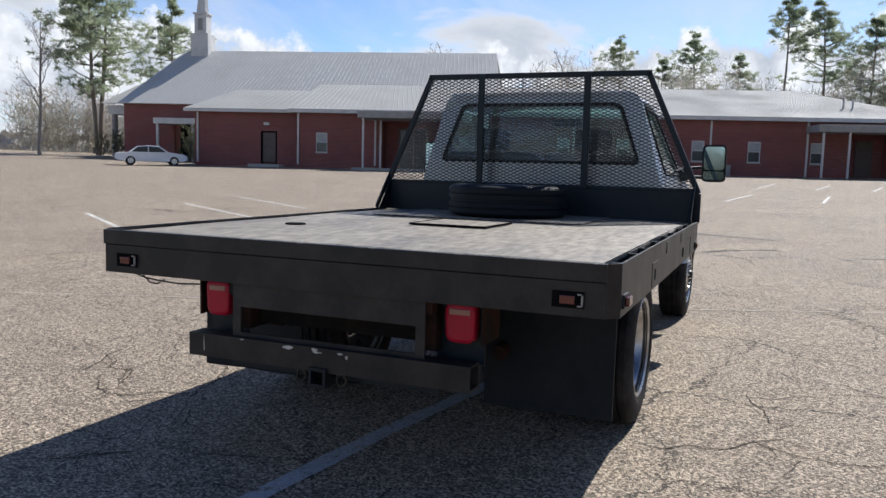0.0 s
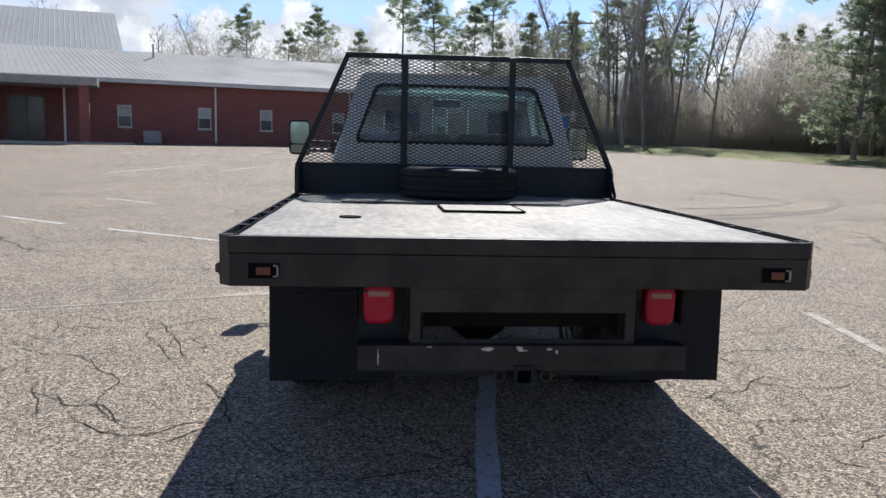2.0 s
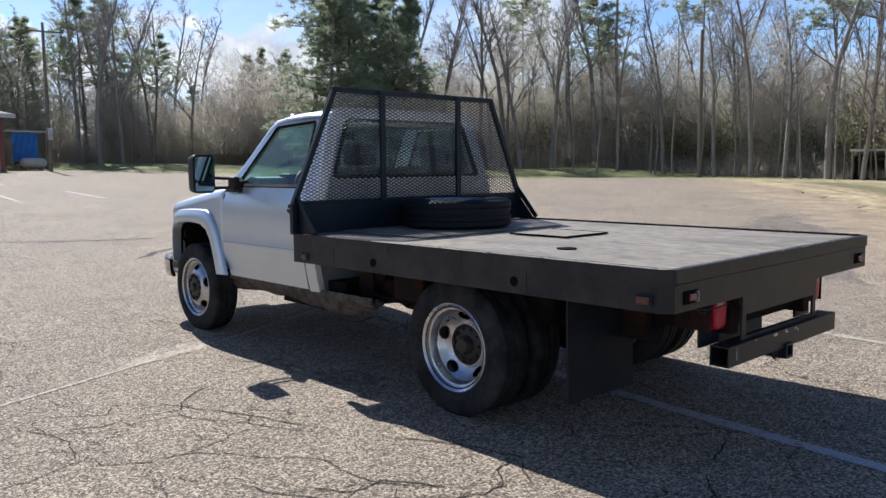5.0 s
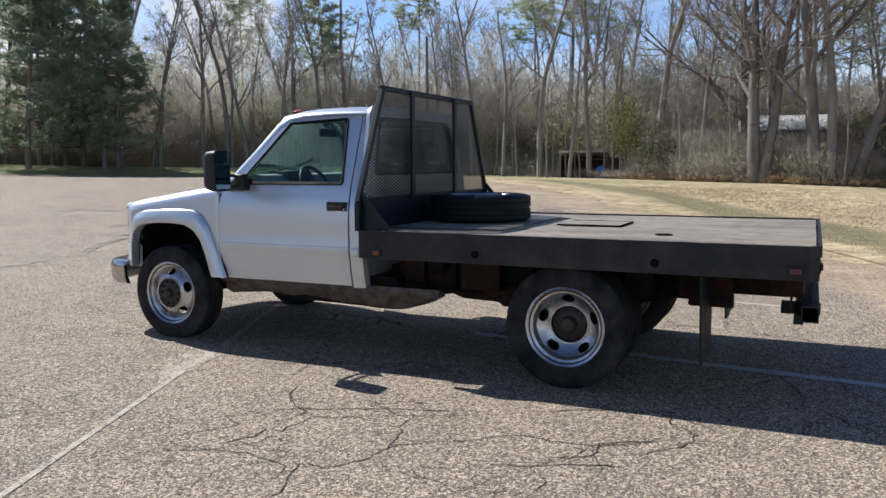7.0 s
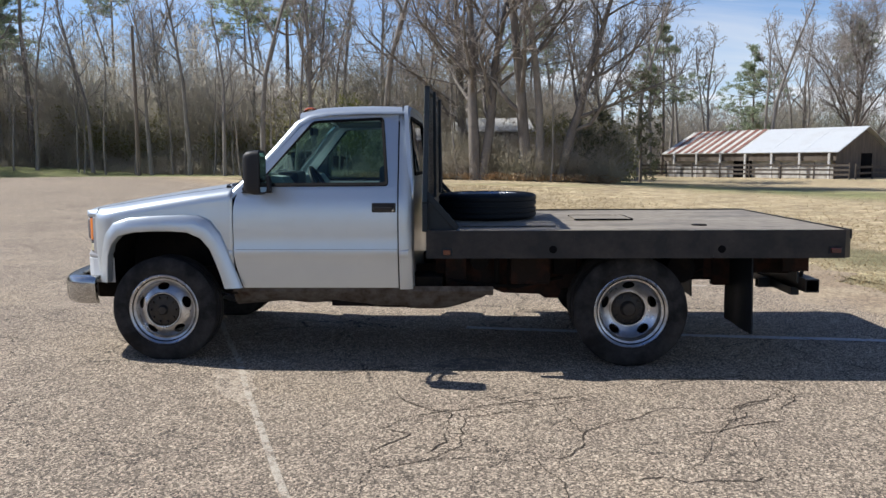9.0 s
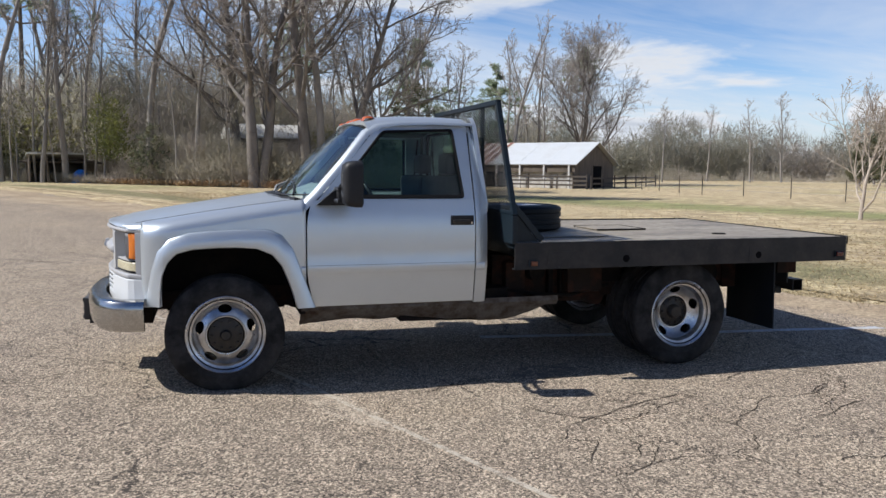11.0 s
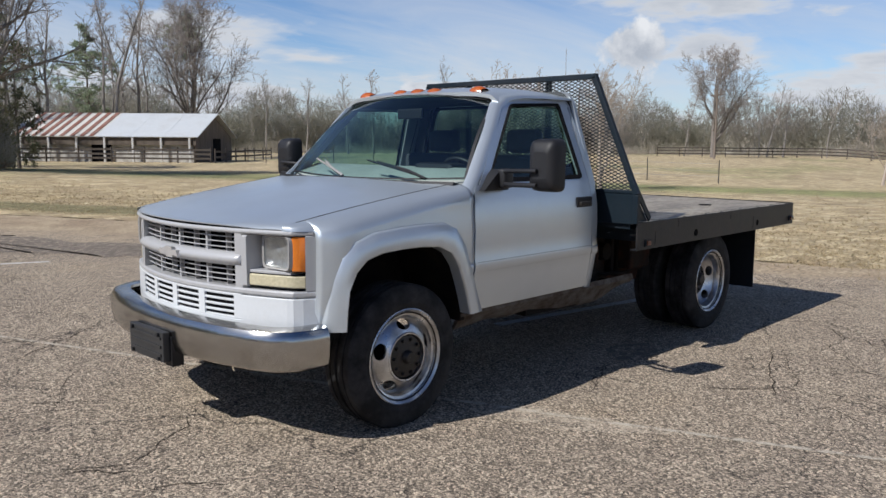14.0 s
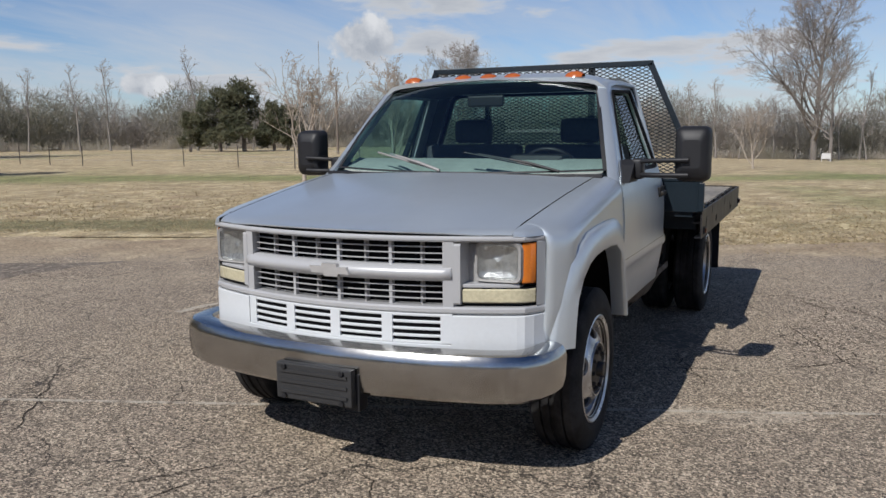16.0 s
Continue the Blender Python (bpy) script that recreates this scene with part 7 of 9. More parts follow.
def make_cab():
    cab = part("cab", boxed(1.60, 2.85, -0.78, 0.78, 0.50, 0.56), M_UNDER, truck, "silver steel cab")
    # roof: crowned panel that rolls into the sides
    rows = []
    for i in range(13):
        f = i / 12
        row = []
        for j in range(25):
            s = -1 + 2 * j / 24
            y = 0.745 * math.copysign(abs(s) ** 0.92, s)
            x = 1.60 + (2.425 - 1.60 + 0.05 * (1 - s * s)) * f
            z = 1.795 + 0.125 * (1 - abs(s) ** 4.5) ** 0.6 - 0.035 * abs(f - 0.42) ** 2.2 * 3 * (1 - abs(s) ** 4)
            z -= 0.02 * max(0.0, f - 0.85) / 0.15 * (1 - abs(s) ** 6)
            row.append((x, y, z))
        rows.append(row)
    bm = bmesh.new()
    grid(bm, rows)
    solid(part("roof", bm, M_SILVER, cab, "", 50), 0.025)
    # rear wall with the window opening, its lower half plain
    xr = 1.565
    outer = loop_points([(-0.94, 1.18), (-0.735, 1.905), (0.735, 1.905), (0.94, 1.18)], 0.10, 8)
    inner = loop_points([(-0.775, 1.375), (-0.615, 1.825), (0.615, 1.825), (0.775, 1.375)], 0.06, 8)
    bm = bmesh.new()
    ring_between(bm, [(xr + 0.09 * max(0.0, z - 1.35), y, z) for y, z in outer], [(xr + 0.09 * max(0.0, z - 1.35), y, z) for y, z in inner])
    solid(part("rear_panel", bm, M_SILVER, cab, "", 40), 0.03, 1.0)
    bm = bmesh.new()
    grid(bm, [[(xr + 0.02, y, z) for y in (-0.90, -0.5, 0, 0.5, 0.90)] for z in (0.52, 0.8, 1.0, 1.24)])
    solid(part("rear_lower_panel", bm, M_SILVER, cab, ""), 0.03, 1.0)
    bm = bmesh.new()
    ring_between(bm, [(xr - 0.012 + 0.09 * max(0.0, z - 1.35), y, z) for y, z in inner], [(xr - 0.012 + 0.09 * max(0.0, z - 1.35), y * 0.963, 1.6 + (z - 1.6) * 0.90) for y, z in inner])
    win = solid(part("rear_window", bm, M_SEAL, cab, "rear window in a black rubber seal"), 0.025, 1.0)
    bm = bmesh.new()
    bm.faces.new([bm.verts.new((xr + 0.004 + 0.09 * max(0.0, z - 1.35), y, z)) for y, z in inner])
    g = part("rear_glass", bm, M_REARGLASS, win, "tinted rear glass")
    g.visible_shadow = False
    for s in (-1, 1):
        # corner post behind the door
        rows = []
        for z in (0.54, 0.62, 0.72, 0.79, 0.84, 0.88, 1.0, 1.12, 1.2, 1.26, 1.32, 1.5, 1.68, 1.80, 1.84):
            y = side_y(z)
            xb = 1.565 + 0.09 * max(0.0, z - 1.35)
            rows.append([(1.6705, s * y, z), (xb + 0.05, s * (y - 0.004), z), (xb + 0.012, s * (y - 0.02), z), (xb - 0.002, s * (y - 0.06), z)])
        bm = bmesh.new()
        grid(bm, rows)
        solid(part("corner_post", bm, M_SILVER, cab, "", 45), 0.02)
        # roof rail over the door, and the windscreen pillar
        rail = [(2.915, 1.215), (2.86, 1.275), (2.80, 1.33), (2.60, 1.55), (2.42, 1.765), (2.33, 1.815), (2.20, 1.835), (1.95, 1.845), (1.66, 1.843), (1.61, 1.838)]
        rows = []
        for x, z in rail:
            yo, zi = side_y(min(z, 1.80)), z + 0.03
            out_y = yo + 0.004
            rows.append([(x - 0.007, s * out_y, z - 0.006), (x + 0.010, s * (out_y - 0.002), z + 0.006), (x + 0.030, s * (out_y - 0.016), z + 0.017), (x + 0.045, s * (out_y - 0.058), z + 0.022)])
        bm = bmesh.new()
        grid(bm, rows)
        solid(part("pillar", bm, M_SILVER, cab, "silver windscreen pillar and roof rail", 60), 0.02)
    # windscreen with a black border
    rows = []
    for i in range(9):
        f = i / 8
        row = []
        for j in range(17):
            s = -1 + 2 * j / 16
            xb, yb, zb = 3.0 - 0.16 * s * s, 0.86 * s, 1.305 + 0.02 * s * s
            xt, yt, zt = 2.475 - 0.075 * s * s, 0.70 * s, 1.86 - 0.055 * s * s
            bow = 0.02 * math.sin(math.pi * f)
            row.append((xb + (xt - xb) * f + bow, yb + (yt - yb) * f, zb + (zt - zb) * f + bow))
        rows.append(row)
    bm = bmesh.new()
    grid(bm, rows)
    ws = part("windscreen", bm, M_WINDSCREEN, cab, "tinted windscreen", 180)
    ws.visible_shadow = False
    bm = bmesh.new()
    edge = [rows[0][j] for j in range(17)] + [rows[i][16] for i in range(1, 9)] + [rows[8][j] for j in range(15, -1, -1)] + [rows[i][0] for i in range(7, 0, -1)]
    mid = Vector((2.72, 0, 1.58))
    inn = [Vector(p).lerp(mid, 0.028) for p in edge]
    ring_between(bm, [Vector(p) + Vector((0.004, 0, 0.004)) for p in edge], [p + Vector((0.006, 0, 0.006)) for p in inn])
    part("windscreen_border", bm, M_PLASTIC, ws, "black windscreen border")
    # cowl and wipers
    bm = bmesh.new()
    grid(bm, [[(x0 - 0.16 * s * s, 0.86 * s, z) for s in (-1, -0.75, -0.5, -0.25, 0, 0.25, 0.5, 0.75, 1)] for x0, z in ((3.02, 1.292), (3.07, 1.30), (3.12, 1.315))])
    solid(part("cowl", bm, M_PLASTIC, cab, "black cowl grille", 60), 0.02)
    for y0, y1 in ((0.62, 0.12), (-0.06, -0.48)):
        bm = bmesh.new()
        x0, x1 = 3.02 - 0.16 * (y0 / 0.86) ** 2, 2.955 - 0.16 * (y1 / 0.86) ** 2
        pipe(bm, [(x0 + 0.01, y0, 1.325), (x0 - 0.02, (y0 + y1) / 2 + 0.06, 1.37), (x1 - 0.06, y1, 1.415)], 0.009, 6)
        pipe(bm, [(x0 - 0.01, y0 - 0.05, 1.335), (x1 - 0.05, y1 - 0.08, 1.425)], 0.006, 6)
        part("wiper", bm, M_PLASTIC if y0 > 0 else M_GREYTRIM, cab, "black wiper arm and blade")
    # five roof lamps
    for y in (-0.54, -0.185, -0.012, 0.15, 0.545):
        bm = bmesh.new()
        rows = []
        for i in range(6):
            a = i / 5 * math.pi
            rows.append([(2.385 - 0.055 * math.cos(a) * (1 - 0.25 * abs(q)), y + q * 0.052, 1.862 + 0.008 * (1 - abs(y)) + 0.040 * math.sin(a) ** 0.7 * (1 - 0.45 * abs(q) ** 3)) for q in (-1, -0.8, -0.4, 0, 0.4, 0.8, 1)])
        grid(bm, rows)
        part("roof_lamp", bm, M_CLEARAMBER, cab, "amber cab roof marker lamp", 60)
    # inside: floor, dash, wheel, bench seat
    part("floor_pan", boxed(1.62, 2.9, -0.84, 0.84, 0.56, 0.62), M_PLASTIC, cab)
    bm = bmesh.new()
    sweep(bm, [((0, -0.83, 0), (1, 0, 0), (0, 0, 1)), ((0, 0.83, 0), (1, 0, 0), (0, 0, 1))], [(2.88, 0.62), (2.55, 0.75), (2.50, 1.12), (2.51, 1.31), (2.56, 1.375), (2.64, 1.385), (2.80, 1.33), (2.86, 1.29)])
    part("dashboard", bm, M_DASH, cab, "pale grey dashboard", 40)
    bm = bmesh.new()
    box(bm, 2.50, 2.66, 0.22, 0.56, 1.30, 1.41, 0.03)
    part("instrument_hood", bm, M_PLASTIC, cab)
    bm = bmesh.new()
    c, tilt = Vector((2.34, 0.39, 1.27)), Matrix.Rotation(radians(-62), 3, "Y")
    ringp = [tilt @ Vector((0.19 * math.cos(a), 0.19 * math.sin(a), 0)) + c for a in (2 * math.pi * i / 32 for i in range(32))]
    path = []
    for i, p in enumerate(ringp):
        out = (p - c).normalized()
        path.append((p, out, tilt @ Vector((0, 0, 1))))
    sweep(bm, path, [(0.015 * math.cos(2 * math.pi * i / 8), 0.015 * math.sin(2 * math.pi * i / 8)) for i in range(8)], closed=True)
    tube(bm, c, c + tilt @ Vector((0, 0, 0.0)) + Vector((0.20, 0, -0.12)), 0.03)
    for a in (0.1, math.pi - 0.1, -math.pi / 2):
        tube(bm, c, tilt @ Vector((0.185 * math.cos(a), 0.185 * math.sin(a), 0)) + c, 0.018, 0.014, 8)
    part("steering_wheel", bm, M_PLASTIC, cab, "dark steering wheel", 60)
    seat = part("bench_seat", boxed(1.80, 2.32, -0.74, 0.74, 0.74, 0.96, bev=0.05), M_SEAT, cab, "dark grey cloth bench seat", 60)
    bm = bmesh.new()
    box(bm, 1.66, 1.84, -0.74, -0.02, 0.90, 1.46, 0.05)
    box(bm, 1.66, 1.84, 0.02, 0.74, 0.90, 1.46, 0.05)
    part("backrest", bm, M_SEAT, seat, "", 60)
    for y in (-0.40, 0.40):
        part("headrest", boxed(1.66, 1.77, y - 0.14, y + 0.14, 1.47, 1.64, bev=0.045), M_SEAT, seat, "", 60)
    part("rear_view_mirror", boxed(2.46, 2.49, -0.12, 0.12, 1.70, 1.77, bev=0.012), M_PLASTIC, cab, "small rear view mirror")
    bm = bmesh.new()
    ring_between(bm, [(xr + 0.045 + 0.09 * max(0.0, z - 1.35), y * 0.98, z) for y, z in outer], [(xr + 0.045 + 0.09 * max(0.0, z - 1.35), y, z) for y, z in inner])
    part("rear_lining", bm, M_TRIMDARK, cab, "dark lining round the rear window")
    part("back_lining", boxed(1.60, 1.615, -0.88, 0.88, 0.6, 1.30), M_TRIMDARK, cab)
    bm = bmesh.new()
    grid(bm, [[(x, 0.70 * s_, 1.795 + 0.07 * (1 - s_ * s_)) for s_ in (-1, -0.7, -0.3, 0, 0.3, 0.7, 1)] for x in (1.64, 2.0, 2.38)])
    part("headliner", bm, M_TRIMDARK, cab, "grey cloth headliner", 60)
    # firewall, so that the engine bay is closed
    part("firewall", boxed(2.90, 2.94, -0.90, 0.90, 0.50, 1.285), M_UNDER, cab)
    return cab


def make_door(s):
    x0, x1 = 1.680, 2.879

    def front(z):
        return x1 + 0.012 - 0.055 * max(0.0, (0.80 - z) / 0.25) ** 1.5 - (0.045 * max(0.0, (z - 1.10) / 0.2) ** 2)
    rows = []
    for z in (0.555, 0.575, 0.62, 0.72, 0.785, 0.80, 0.84, 0.862, 0.95, 1.05, 1.12, 1.18, 1.22, 1.25, 1.275, 1.295):
        y = side_y(z) + 0.004
        rows.append([(x0, s * y, z)] + [(x0 + (front(z) - x0) * f, s * y, z) for f in (0.01, 0.25, 0.5, 0.75, 0.99)] + [(front(z), s * y, z)])
    bm = bmesh.new()
    vs = grid(bm, rows)
    door = solid(part("door", bm, M_SILVER, truck, "silver door with a moulded crease and an open-arm mirror", 45), 0.035)
    # window frame
    outer = loop_points([(2.815, 1.29), (2.352, 1.822), (1.683, 1.838), (1.681, 1.29)], 0.012, 6)
    inner = loop_points([(2.735, 1.305), (2.325, 1.790), (1.790, 1.812), (1.745, 1.305)], 0.032, 6)
    bm = bmesh.new()
    ring_between(bm, [(x, s * (side_y(z) + 0.004), z) for x, z in outer], [(x, s * (side_y(z) + 0.002), z) for x, z in inner])
    solid(part("window_frame", bm, M_SILVER, door, "", 45), 0.03)
    inner2 = [(2.2 + (x - 2.2) * 0.955, 1.55 + (z - 1.55) * 0.918) for x, z in inner]
    bm = bmesh.new()
    ring_between(bm, [(x, s * (side_y(z) + 0.003), z) for x, z in inner], [(x, s * (side_y(z) - 0.006), z) for x, z in inner2])
    solid(part("window_seal", bm, M_SEAL, door, "black rubber window seal"), 0.012)
    bm = bmesh.new()
    bm.faces.new([bm.verts.new((x, s * (side_y(z) - 0.014), z)) for x, z in inner])
    g = part("side_glass", bm, M_GLASS, door, "tinted side glass")
    g.visible_shadow = False
    # gap lines: dark seams at the door's edges
    heights = (0.555, 0.7, 0.8, 0.86, 1.0, 1.2, 1.3, 1.78)
    for strip in ([[(x0 - 0.014, s * (side_y(z) - 0.012), z), (x0 + 0.006, s * (side_y(z) - 0.012), z)] for z in heights], [[(front(z) - 0.006, s * (side_y(z) - 0.012), z), (front(z) + 0.016, s * (side_y(z) - 0.012), z)] for z in heights[:-1]]):
        bm = bmesh.new()
        grid(bm, strip)
        solid(part("door_gap", bm, M_DARKIN, door), 0.01)
    # handle in a dark recess
    h = part("door_handle", boxed(1.69, 1.865, s * 0.962, s * 0.978, 1.115, 1.185, bev=0.008), M_PLASTIC, door, "black recessed door handle")
    part("lever", boxed(1.715, 1.850, s * 0.976, s * 0.998, 1.126, 1.156, bev=0.010), M_HUB, h, "rubbed grey pull lever")
    part("lock", tube(bmesh.new(), (1.71, s * 0.976, 1.131), (1.71, s * 0.984, 1.131), 0.010), M_CHROME, h)
    # raised moulding along the lower side
    bm = bmesh.new()
    for xa, xb, own in ((1.60, 1.6695, 0), (1.681, 2.876, 1), (2.905, 2.93, 0)):
        sweep(bm, [((x, s * 0.972, 0), (0, s, 0), (0, 0, 1)) for x in (xa, xb)], [(-0.006, 0.780), (0.000, 0.790), (0.003, 0.802), (0.003, 0.832), (0.000, 0.842), (-0.006, 0.846)])
    part("side_moulding", bm, M_SILVER, door, "silver side moulding", 40)
    # thin black strip that draws the moulding's shade line
    part("moulding_shadow_line", boxed(1.682, 2.876, *sorted((s * 0.970, s * 0.9775)), 0.845, 0.847), M_PLASTIC, door)
    # inner trim
    part("door_trim", boxed(1.70, 2.80, s * 0.86, s * 0.895, 0.62, 1.27), M_DASH, door)
    # tow mirror on two arms
    mc, mw = (1.279, 1.0) if s > 0 else (1.2, 1.0)
    base = part("mirror_bracket", prism(bmesh.new(), [(2.825, 1.262), (2.60, 1.262), (2.61, 1.350), (2.665, 1.385), (2.715, 1.355)], "y", s * 0.900, s * 0.978), M_PLASTIC, door, "black mirror bracket")
    bm = bmesh.new()
    box(bm, 2.60, 2.69, *(sorted((s * 0.955, s * 1.02))), 1.275, 1.390, 0.018)
    pipe(bm, [(2.66, s * 0.985, 1.372), (2.69, s * 1.03, 1.376), (2.712, s * 1.09, 1.380), (2.714, s * (mc - 0.01), 1.384)], 0.013)
    pipe(bm, [(2.66, s * 0.985, 1.300), (2.69, s * 1.03, 1.300), (2.712, s * 1.09, 1.300), (2.714, s * (mc - 0.01), 1.302)], 0.014)
    part("mirror_arm", bm, M_PLASTIC, base, "two-tube telescopic mirror arm", 60)
    bm = bmesh.new()
    rows = []
    for x, k in ((2.575, 0.93), (2.58, 1.0), (2.62, 1.0), (2.665, 0.95), (2.69, 0.82), (2.70, 0.5)):
        rows.append([(x, s * (mc + a * k * mw), 1.415 + b * k) for a, b in loop_points([(-0.093, -0.151), (0.093, -0.151), (0.093, 0.151), (-0.093, 0.151)], 0.045, 6)])
    rows = [r + r[:1] for r in rows]
    grid(bm, rows)
    cap = [bm.verts.new(p) for p in rows[-1][:-1]]
    bm.faces.new(cap)
    box_ = part("mirror_housing", bm, M_PLASTIC, base, "large black tow mirror housing", 50)
    pane = loop_points([(-0.079, -0.055), (0.079, -0.055), (0.079, 0.134), (-0.079, 0.134)], 0.03, 5)
    low = loop_points([(-0.079, -0.134), (0.079, -0.134), (0.079, -0.064), (-0.079, -0.064)], 0.02, 5)
    for o in (pane, low):
        bm = bmesh.new()
        bm.faces.new([bm.verts.new((2.572, s * (mc + a * mw), 1.415 + b)) for a, b in o])
        part("mirror_glass", bm, M_MIRROR, box_, "mirror glass")
    bm = bmesh.new()
    ring_between(bm, [(2.574, s * (mc + a * 0.93 * mw), 1.415 + b * 0.93) for a, b in loop_points([(-0.093, -0.151), (0.093, -0.151), (0.093, 0.151), (-0.093, 0.151)], 0.045, 6)], [(2.580, s * (mc + a * 0.80 * mw), 1.415 + b * 0.85) for a, b in loop_points([(-0.093, -0.151), (0.093, -0.151), (0.093, 0.151), (-0.093, 0.151)], 0.045, 6)])
    part("mirror_rim", bm, M_PLASTIC, box_)
    return door


ARCH = [(3.945, 0.60), (3.93, 0.72), (3.905, 0.86), (3.865, 0.975), (3.79, 1.05), (3.67, 1.087), (3.50, 1.10), (3.30, 1.106), (3.15, 1.102), (3.06, 1.065), (2.985, 0.965), (2.93, 0.82), (2.885, 0.69), (2.835, 0.56)]
ARCH_OPENING = [(3.85, 0.60), (3.845, 0.70), (3.835, 0.80), (3.80, 0.89), (3.74, 0.95), (3.64, 0.975), (3.50, 0.983), (3.36, 0.983), (3.23, 0.974), (3.13, 0.93), (3.065, 0.85), (3.02, 0.74), (2.99, 0.65), (2.965, 0.56)]


def arch_in(k):
    return [(a + (c - a) * k, b + (d - b) * k) for (a, b), (c, d) in zip(ARCH, ARCH_OPENING)]


def arch_bottom(x):
    a = arch_in(0.5)
    for (x0, z0), (x1, z1) in zip(a, a[1:]):
        if x1 <= x <= x0:
            return z0 + (z1 - z0) * (x - x0) / (x1 - x0)
    return 0.56


def make_fender(s):
    xs = [3.968, 3.94, 3.90, 3.84, 3.76, 3.68, 3.58, 3.48, 3.38, 3.28, 3.18, 3.10, 3.03, 2.97, 2.93, 2.8985]
    rows = []
    for x in xs:
        zb = max(0.60, arch_bottom(x))
        top = hood_z(x, hood_half(x))
        row = []
        fwd = 0.19 * max(0.0, (x - 3.8) / 0.25) ** 2
        for f in (0, 0.12, 0.25, 0.4, 0.55, 0.7, 0.82, 0.92, 1.0):
            z = zb + (top - 0.085 - zb) * f
            row.append((x, s * (side_y(min(z, 1.17)) - fwd), z))
        y0 = side_y(min(top - 0.085, 1.17)) - fwd
        y1 = hood_half(x) + 0.003
        for a in (0.25, 0.5, 0.75, 1.0):
            q = a * math.pi / 2
            row.append((x, s * (y1 + (y0 - y1) * math.cos(q)), top - 0.085 + 0.0835 * math.sin(q)))
        row.append((x, s * (y1 - 0.004), top - 0.05))
        rows.append(row)
    bm = bmesh.new()
    grid(bm, rows)
    f = solid(part("fender", bm, M_SILVER, truck, "silver front fender", 40), 0.02, crisp=False)
    # the fender's crown runs on over the lamp to the header
    rows = []
    for i in range(8):
        x = 3.966 + (4.082 - 3.966) * i / 7
        h = hood_half(x) + 0.003
        lo, hi = 0.70, 0.93
        for _ in range(30):
            m = (lo + hi) / 2
            lo, hi = (m, hi) if front_x(m) + 0.008 > x else (lo, m)
        out, top = max(h + 0.002, lo), hood_z(x, h) - 0.0015
        rows.append([(x, s * (h + (out - h) * a), 1.104 + (top - 1.104) * math.sqrt(max(0.0, 1 - a ** 2.4))) for a in (0, 0.3, 0.55, 0.75, 0.9, 1.0)])
    bm = bmesh.new()
    grid(bm, rows)
    part("crown_tip", bm, M_SILVER, f, "", 60)
    # flare: a broad rolled lip round the wheel opening
    prof = [(0.0, 0.966), (0.03, 0.984), (0.09, 0.995), (0.5, 1.006), (0.90, 1.015), (0.975, 1.010), (1.0, 0.995), (1.0, 0.93)]
    rows = []
    for k, y in prof:
        rows.append([(x, s * (y - 0.085 * (max(0.0, x - 3.70) / 0.25) ** 2), z) for x, z in arch_in(k)])
    bm = bmesh.new()
    grid(bm, rows)
    solid(part("wheel_flare", bm, M_SILVER, f, "wide painted wheel arch flare", 50), 0.012)
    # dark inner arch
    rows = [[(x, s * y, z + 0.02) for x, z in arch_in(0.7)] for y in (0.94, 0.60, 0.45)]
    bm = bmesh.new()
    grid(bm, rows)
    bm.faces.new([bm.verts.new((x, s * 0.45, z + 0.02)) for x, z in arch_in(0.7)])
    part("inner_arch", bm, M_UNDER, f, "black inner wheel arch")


def make_hood():
    rows = []
    for f in (0.0, 0.006, 0.014, 0.026, 0.045, 0.08, 0.14, 0.21, 0.29, 0.37, 0.45, 0.54, 0.63, 0.72, 0.81, 0.90, 1.0):
        row = []
        for j in range(25):
            s = -1 + 2 * j / 24
            xf = front_x(s * 0.765) + 0.004
            xb = 3.10 - 0.17 * s * s
            x = xf + (xb - xf) * f
            y = s * hood_half(x)
            z = hood_z(x, y)
            w = max(0.0, 1 - f / 0.08)
            z = z * (1 - w) + (1.134 + 0.012 * (1 - s * s)) * w - 0.022 * max(0.0, 1 - f / 0.045) ** 2.2
            dip = 0.006 * math.exp(-((abs(s) - 0.80) / 0.05) ** 2)
            row.append((x, y, z - dip))
        rows.append(row)
    bm = bmesh.new()
    grid(bm, rows)
    hood = solid(part("hood", bm, M_SILVER, truck, "long silver hood", 60), 0.006)
    # dark shut lines: along the fenders and over the grille
    for s in (-1, 1):
        pts = []
        for i in range(24):
            x = 4.0 - 0.045 * i
            h = hood_half(x) + 0.003
            pts.append(((x, s * h, hood_z(x, s * (h - 0.003)) + 0.0005), (0, 1, 0), (0, 0, 1)))
        part("shut_line", sweep(bmesh.new(), pts, [(-0.002, -0.012), (0.002, -0.012), (0.002, 0.0), (-0.002, 0.0)]), M_DARKIN, hood, "dark gap between hood and fender")
    part("shut_line", curved_bar(bmesh.new(), -0.79, 0.79, 1.1035, 1.108, -0.03, -0.003, 32, 0.001), M_DARKIN, hood, "dark gap over the grille")


def curved_bar(bm, y0, y1, z0, z1, dx0, dx1, n=24, rnd=0.008):
    """A bar that follows the curve of the front, from dx0 behind it to dx1 before it."""
    path = []
    for i in range(n + 1):
        y = y0 + (y1 - y0) * i / n
        path.append(((front_x(y), y, 0), (1, 0, 0), (0, 0, 1)))
    sec = [(dx0, z0), (dx1 - rnd, z0), (dx1, z0 + rnd), (dx1, z1 - rnd), (dx1 - rnd, z1), (dx0, z1)]
    return sweep(bm, path, sec)


